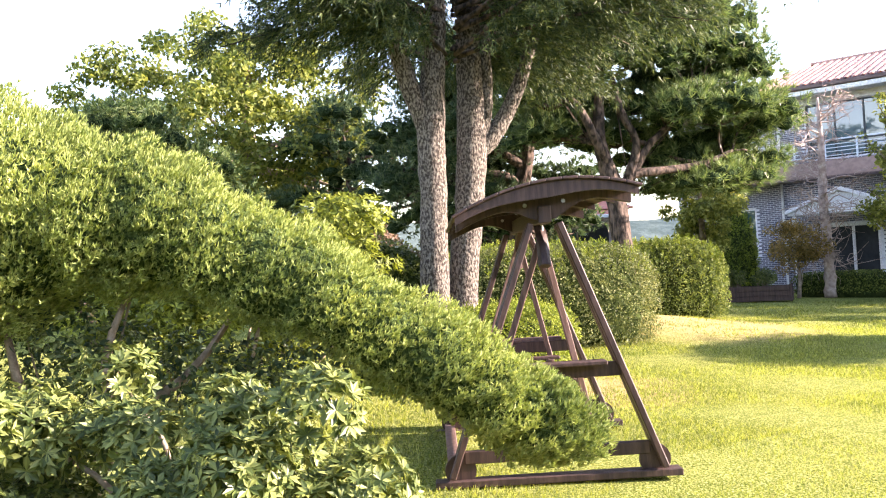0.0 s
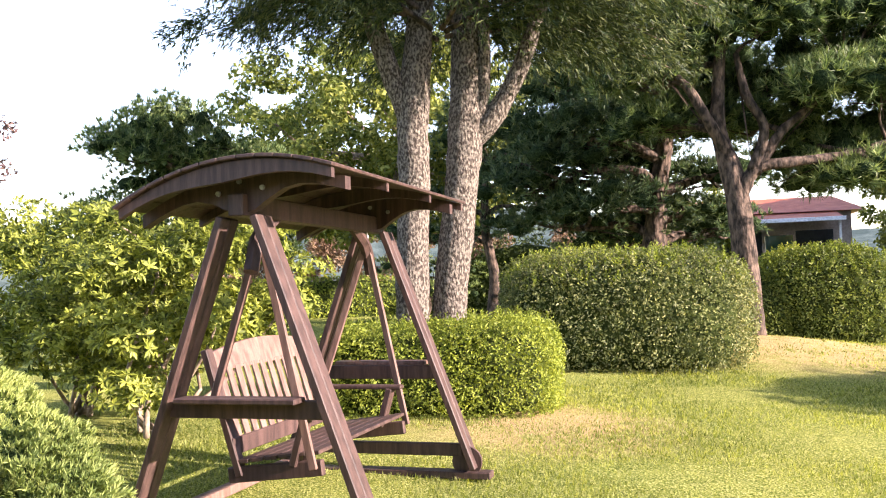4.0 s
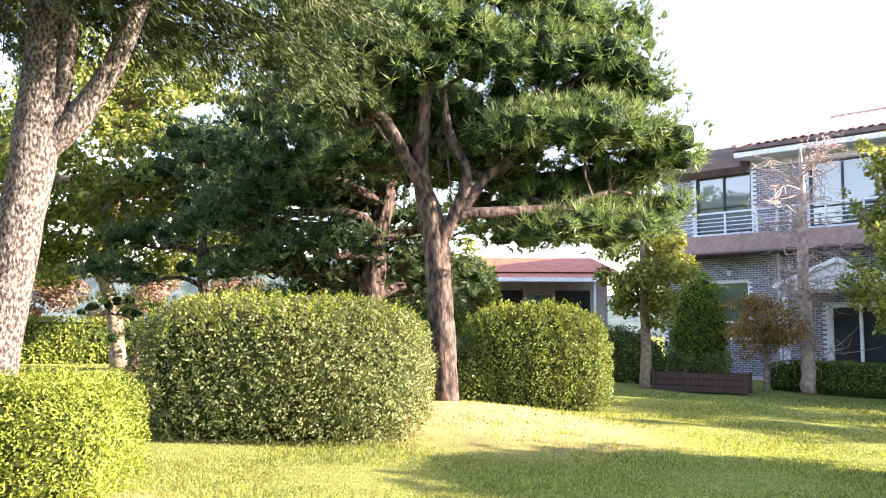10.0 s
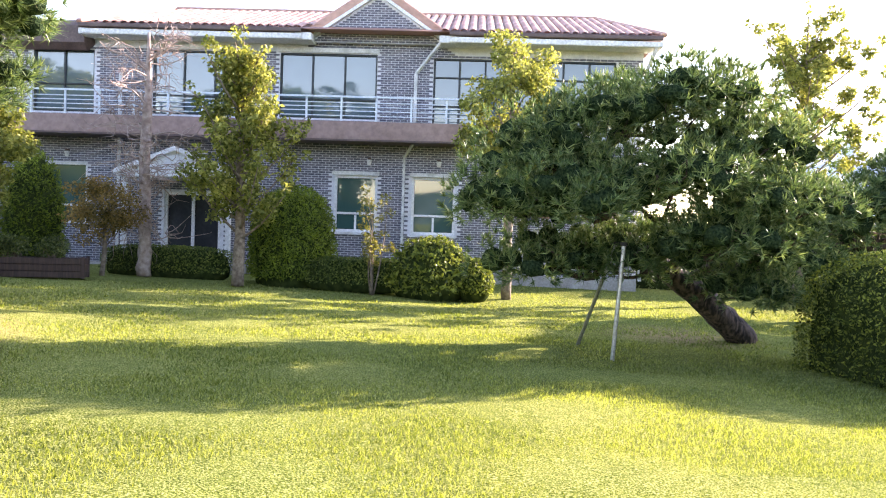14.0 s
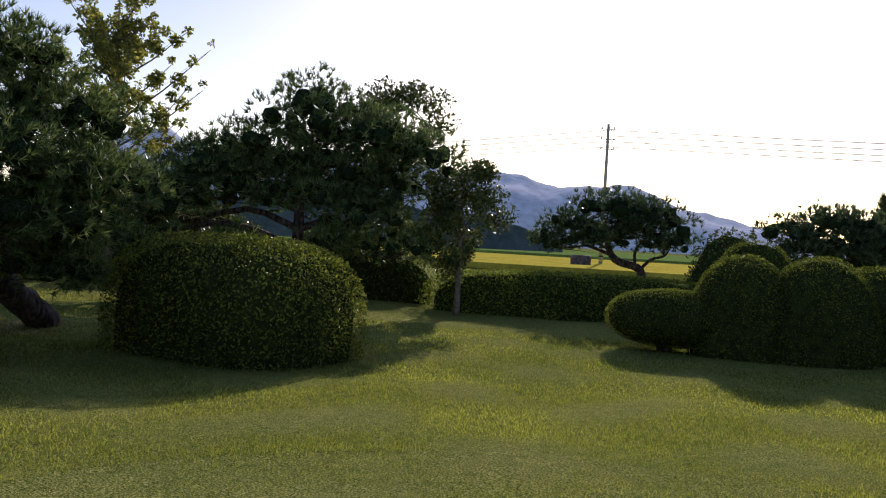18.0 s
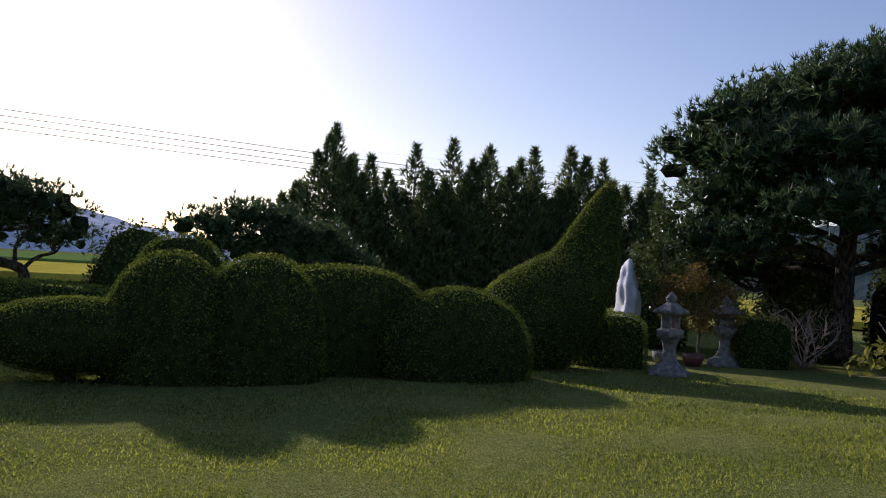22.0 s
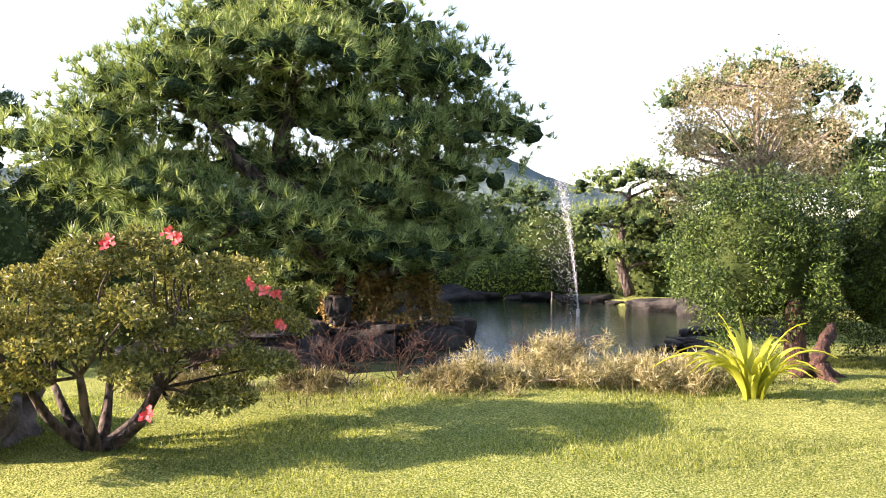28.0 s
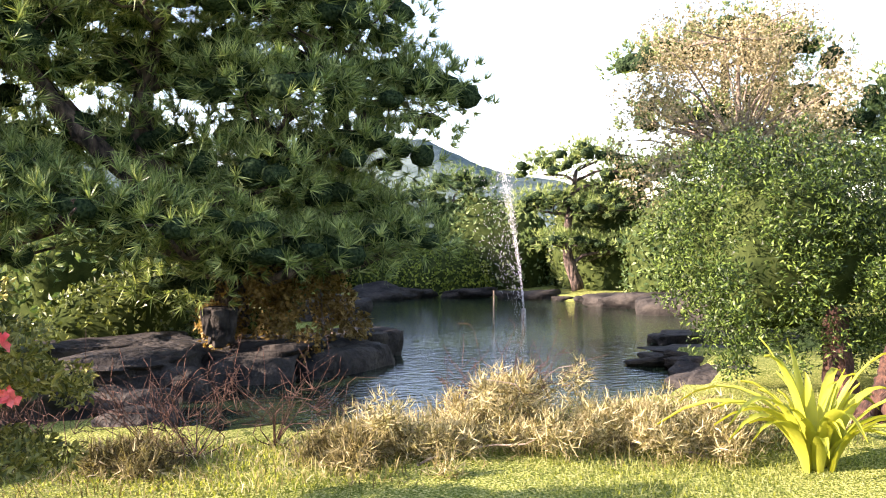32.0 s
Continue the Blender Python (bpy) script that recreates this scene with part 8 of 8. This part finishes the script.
for k in range(4):
    z = 12.0 - 0.5 * k
    w = thing("power_line", (83.5, 3, z), "thin power line sagging between poles", "cable", "power lines")
    part_np("wire", *tube([(0, 0, 0, 0.034), (-4, -40, -1.0, 0.034), (-8, -80, -1.2, 0.034), (-12, -120, 0, 0.03)], 5, 14), M_RUBBER, w)
    w = thing("power_line", (83.5, 3, z), "thin power line sagging between poles", "cable", "power lines")
    part_np("wire", *tube([(0, 0, 0, 0.034), (14, 26, -0.8, 0.034), (30, 56, 0, 0.034)], 5, 10), M_RUBBER, w)
rock("field_stone", (74.5, 4.7, 0.1), (0.5, 0.85, 0.75), M_ROCK, "upright weathered boulder at the field edge", 44)


def field(name, x0, x1, y0, y1, z, mat, label):
    V = [(x0, y0, z), (x1, y0, z), (x1, y1, z), (x0, y1, z), (x0, y0, z - 0.4), (x1, y0, z - 0.4), (x1, y1, z - 0.4), (x0, y1, z - 0.4)]
    F = [(0, 1, 2, 3), (4, 7, 6, 5), (0, 4, 5, 1), (1, 5, 6, 2), (2, 6, 7, 3), (3, 7, 4, 0)]
    tagged(new(name, np_mesh(name, V, F, mat)), label, "field", "", "structure")


field("rice_field", 62, 110, -90, 60, 0.05, M_RICE, "ripe golden rice field beyond the hedge")
field("crop_field", 116, 260, -120, 120, 0.3, M_CROP, "green crop field beyond the rice")
field("rice_field", 20, 60, -75, -38, 0.0, M_RICE, "golden rice field seen between the pine trunks")


def ridge(name, points, depth, mat, label):
    """A long hill with an uneven crest; points of x, y, height."""
    P = smooth_path(points, 240)
    V, F, m = [], [], 22
    for i, (x, y, h) in enumerate(P):
        d = np.array([x, y]) / math.hypot(x, y)
        for k in range(m):
            f = k / (m - 1) * 1.5
            q = Vector((x + d[0] * depth * f, y + d[1] * depth * f, 0)) / depth
            s = max(0.0, math.sin(min(f, 1.5) / 1.5 * math.pi)) ** 0.8
            z = h * s * (1 + 0.3 * noise.noise(q * 2.5)) + h * 0.05 * noise.noise(q * 14) * s
            V.append((x + d[0] * depth * f, y + d[1] * depth * f, z - 1))
    n = len(P)
    for i in range(n - 1):
        for k in range(m - 1):
            F.append((m * i + k, m * i + k + 1, m * i + m + k + 1, m * i + m + k))
    tagged(new(name, np_mesh(name, V, F, mat, True)), label, "hill", "", "structure")


ridge("backdrop_hills", [(900, 560, 120), (920, 330, 105), (960, 190, 102), (980, 90, 98), (1000, -20, 80), (1010, -120, 58), (1010, -230, 34), (1000, -420, 10)], 300, M_FARHILL, "mountain ridge sinking to the plain, haze put into its pale blue colour")
ridge("backdrop_hills", [(520, -260, 20), (300, -330, 34), (140, -340, 44), (0, -340, 46), (-70, -320, 48), (-110, -300, 34), (-150, -280, 20), (-260, -200, 14)], 130, M_HILL, "wooded hill behind the pond")
ridge("backdrop_hills", [(-420, 120, 20), (-330, 260, 30), (-190, 330, 32), (-90, 350, 40), (20, 370, 24), (160, 380, 20), (300, 350, 16)], 130, M_HILL, "low wooded hills behind the garden")
ridge("backdrop_hills", [(170, 120, 3), (165, 70, 9), (150, 40, 8), (140, 22, 7), (150, 8, 3)], 14, M_HILL, "wooded rise beyond the fields")


def far_house():
    root = thing("outbuilding", (4.3, 36.3, 0.35), "beige outbuilding with orange roof and awning", "house", rz=4)
    box("wall", (8.0, 4.0, 3.4), pose(-0.5, 2.2, 1.7), M_PLASTER, root, bev=0.01)
    bm = bmesh.new()
    vs = [bm.verts.new(p) for p in ((-4.9, -0.5, 3.35), (3.9, -0.5, 3.35), (3.9, 4.8, 3.35), (-4.9, 4.8, 3.35), (-4.2, 2.2, 4.1), (3.2, 2.2, 4.1))]
    for f in ((0, 1, 5, 4), (1, 2, 5), (2, 3, 4, 5), (3, 0, 4), (3, 2, 1, 0)):
        bm.faces.new([vs[i] for i in f])
    part("roof", bm, M_ROOFO, root, "orange-red metal roof")
    for x in (-3.0, -0.3, 2.2):
        # Flat black panels instead of openings; the colour is the doorway's shade.
        box("door", (1.3, 0.06, 2.7), pose(x, 0.18, 1.35), M_BLACK, root, "black panel for the shade inside a doorway", 0.01)
    box("window", (1.0, 0.06, 1.1), pose(0.95, 0.18, 2.0), M_GLASSG, root, bev=0.01)
    box("awning", (4.6, 1.9, 0.07), pose(0.6, -0.75, 3.2, 12), M_ROOFO, root, "orange awning with pale edge", 0.01)
    box("awning_edge", (4.7, 0.08, 0.14), pose(0.6, -1.7, 2.99), M_WHITE, root, bev=0.01)
    for x in (-1.6, 2.8):
        box("awning_post", (0.08, 0.08, 3.0), pose(x, -1.4, 1.5), M_WHITE, root, bev=0.005)


far_house()


def car(x, y, z, rz, label, mat):
    root = thing("parked_car", (x, y, z), label, "car", "parked cars", rz=rz)
    prof = [(-2.2, 0.35), (-2.25, 0.75), (-1.9, 0.95), (-1.2, 1.0), (-0.6, 1.42), (0.7, 1.45), (1.35, 1.02), (2.1, 0.85), (2.25, 0.6), (2.2, 0.35)]
    bm = bmesh.new()
    l, r = [], []
    for px, pz in prof:
        w = 0.88 if pz < 1.1 else 0.68
        l.append(bm.verts.new((px, -w, pz))), r.append(bm.verts.new((px, w, pz)))
    for i in range(len(prof)):
        j = (i + 1) % len(prof)
        bm.faces.new((l[i], l[j], r[j], r[i]))
    bm.faces.new(l[::-1]), bm.faces.new(r)
    bmesh.ops.bevel(bm, geom=list(bm.edges), offset=0.06, segments=2, affect="EDGES")
    part("body", bm, mat, root, smooth=True)
    for s in (-1, 1):
        box("side_window", (1.5, 0.03, 0.33), pose(0.05, s * 0.77, 1.2, s * -22), M_FRAME, root, bev=0.01)
        for px in (-1.4, 1.4):
            bm = bmesh.new()
            bmesh.ops.create_cone(bm, cap_ends=True, segments=20, radius1=0.33, radius2=0.33, depth=0.2, matrix=pose(px, s * 0.8, 0.33, 90))
            wh = part("wheel", bm, M_RUBBER, root, "black tyre")
            bm = bmesh.new()
            bmesh.ops.create_cone(bm, cap_ends=True, segments=12, radius1=0.2, radius2=0.18, depth=0.04, matrix=pose(px, s * 0.9, 0.33, 90))
            part("rim", bm, M_METAL, wh)
    box("windscreen", (0.03, 1.2, 0.5), pose(1.02, 0, 1.24, 0, 52), M_FRAME, root, bev=0.01)
    for s in (-0.6, 0.6):
        box("headlight", (0.06, 0.3, 0.12), pose(2.2, s, 0.72), M_MARBLE, root, "clear headlight", 0.02)


car(5.3, 31.2, 0.36, 10, "silver car parked before the outbuilding", M_SILVER)
car(-4.6, 30.3, 0.36, -8, "silver car parked beyond the lawn", M_SILVER)


def pavilion():
    root = thing("tiled_pavilion", (-22.6, 17.0, 0.4), "traditional timber pavilion with upturned grey tiled roof", "pavilion", rz=-20)
    box("platform", (5.0, 5.0, 0.5), pose(0, 0, 0.25), M_STONE, root)
    for sx in (-1, 1):
        for sy in (-1, 1):
            part_np("column", *lathe([(0.17, 0.5), (0.16, 8.2)], 12), M_RUST, root, smooth=True).location = (sx * 2.0, sy * 2.0, 0)
    box("tie_beam", (4.6, 0.25, 0.35), pose(0, -2.0, 8.0), M_WOOD, root)
    box("tie_beam", (4.6, 0.25, 0.35), pose(0, 2.0, 8.0), M_WOOD, root)
    box("tie_beam", (0.25, 4.2, 0.35), pose(-2.0, 0, 8.0), M_WOOD, root)
    box("tie_beam", (0.25, 4.2, 0.35), pose(2.0, 0, 8.0), M_WOOD, root)
    n = 12
    for side in range(4):
        V, F = [], []
        for i in range(n + 1):
            s = i / n * 2 - 1
            for k in range(6):
                f = k / 5
                rr = 3.4 * (1 - f) + 0.15 * f
                z = 8.2 + 2.6 * f ** 1.5 + 0.55 * abs(s) ** 3 * (1 - f)
                V.append((s * rr, -rr, z))
        for i in range(n):
            for k in range(5):
                F.append((i * 6 + k, (i + 1) * 6 + k, (i + 1) * 6 + k + 1, i * 6 + k + 1))
        V = np.array(V)
        V2 = V - [0, 0, 0.18]
        a = radians(90 * side)
        R = np.array([[math.cos(a), -math.sin(a), 0], [math.sin(a), math.cos(a), 0], [0, 0, 1]])
        part_np("roof_slope", V @ R.T, F, M_GREYT, root)
        part_np("eave_soffit", V2 @ R.T, [f[::-1] for f in F], M_RUST, root, "red-brown timber eaves")
        for i in range(15):
            s = i / 14 * 1.96 - 0.98
            pts = [(s * (3.42 * (1 - f) + 0.15 * f), -(3.42 * (1 - f) + 0.15 * f), 8.25 + 2.6 * f ** 1.5 + 0.55 * abs(s) ** 3 * (1 - f), 0.09) for f in (0, 0.3, 0.6, 0.95)]
            Vt, Ft = tube(pts, 6, 8)
            part_np("roof_tile", Vt @ R.T, Ft, M_GREYT, root)
        pts = [(0.97 * (3.5 * (1 - f) + 0.15 * f), -(3.5 * (1 - f) + 0.15 * f), 8.35 + 2.6 * f ** 1.5 + 0.55 * (1 - f), 0.16) for f in (0, 0.3, 0.6, 0.95)]
        Vt, Ft = tube(pts, 8, 8)
        part_np("hip_ridge", Vt @ R.T, Ft, M_GREYT, root)
        for i in range(11):
            s = i / 10 * 4.4 - 2.2
            a0, a1 = np.array([s, -1.9, 8.18]) @ R.T, np.array([s * 1.35, -3.3, 8.05 + 0.5 * abs(s / 2.3) ** 3]) @ R.T
            beam("rafter", a0, a1, 0.12, 0.14, M_RUST, root)


pavilion()
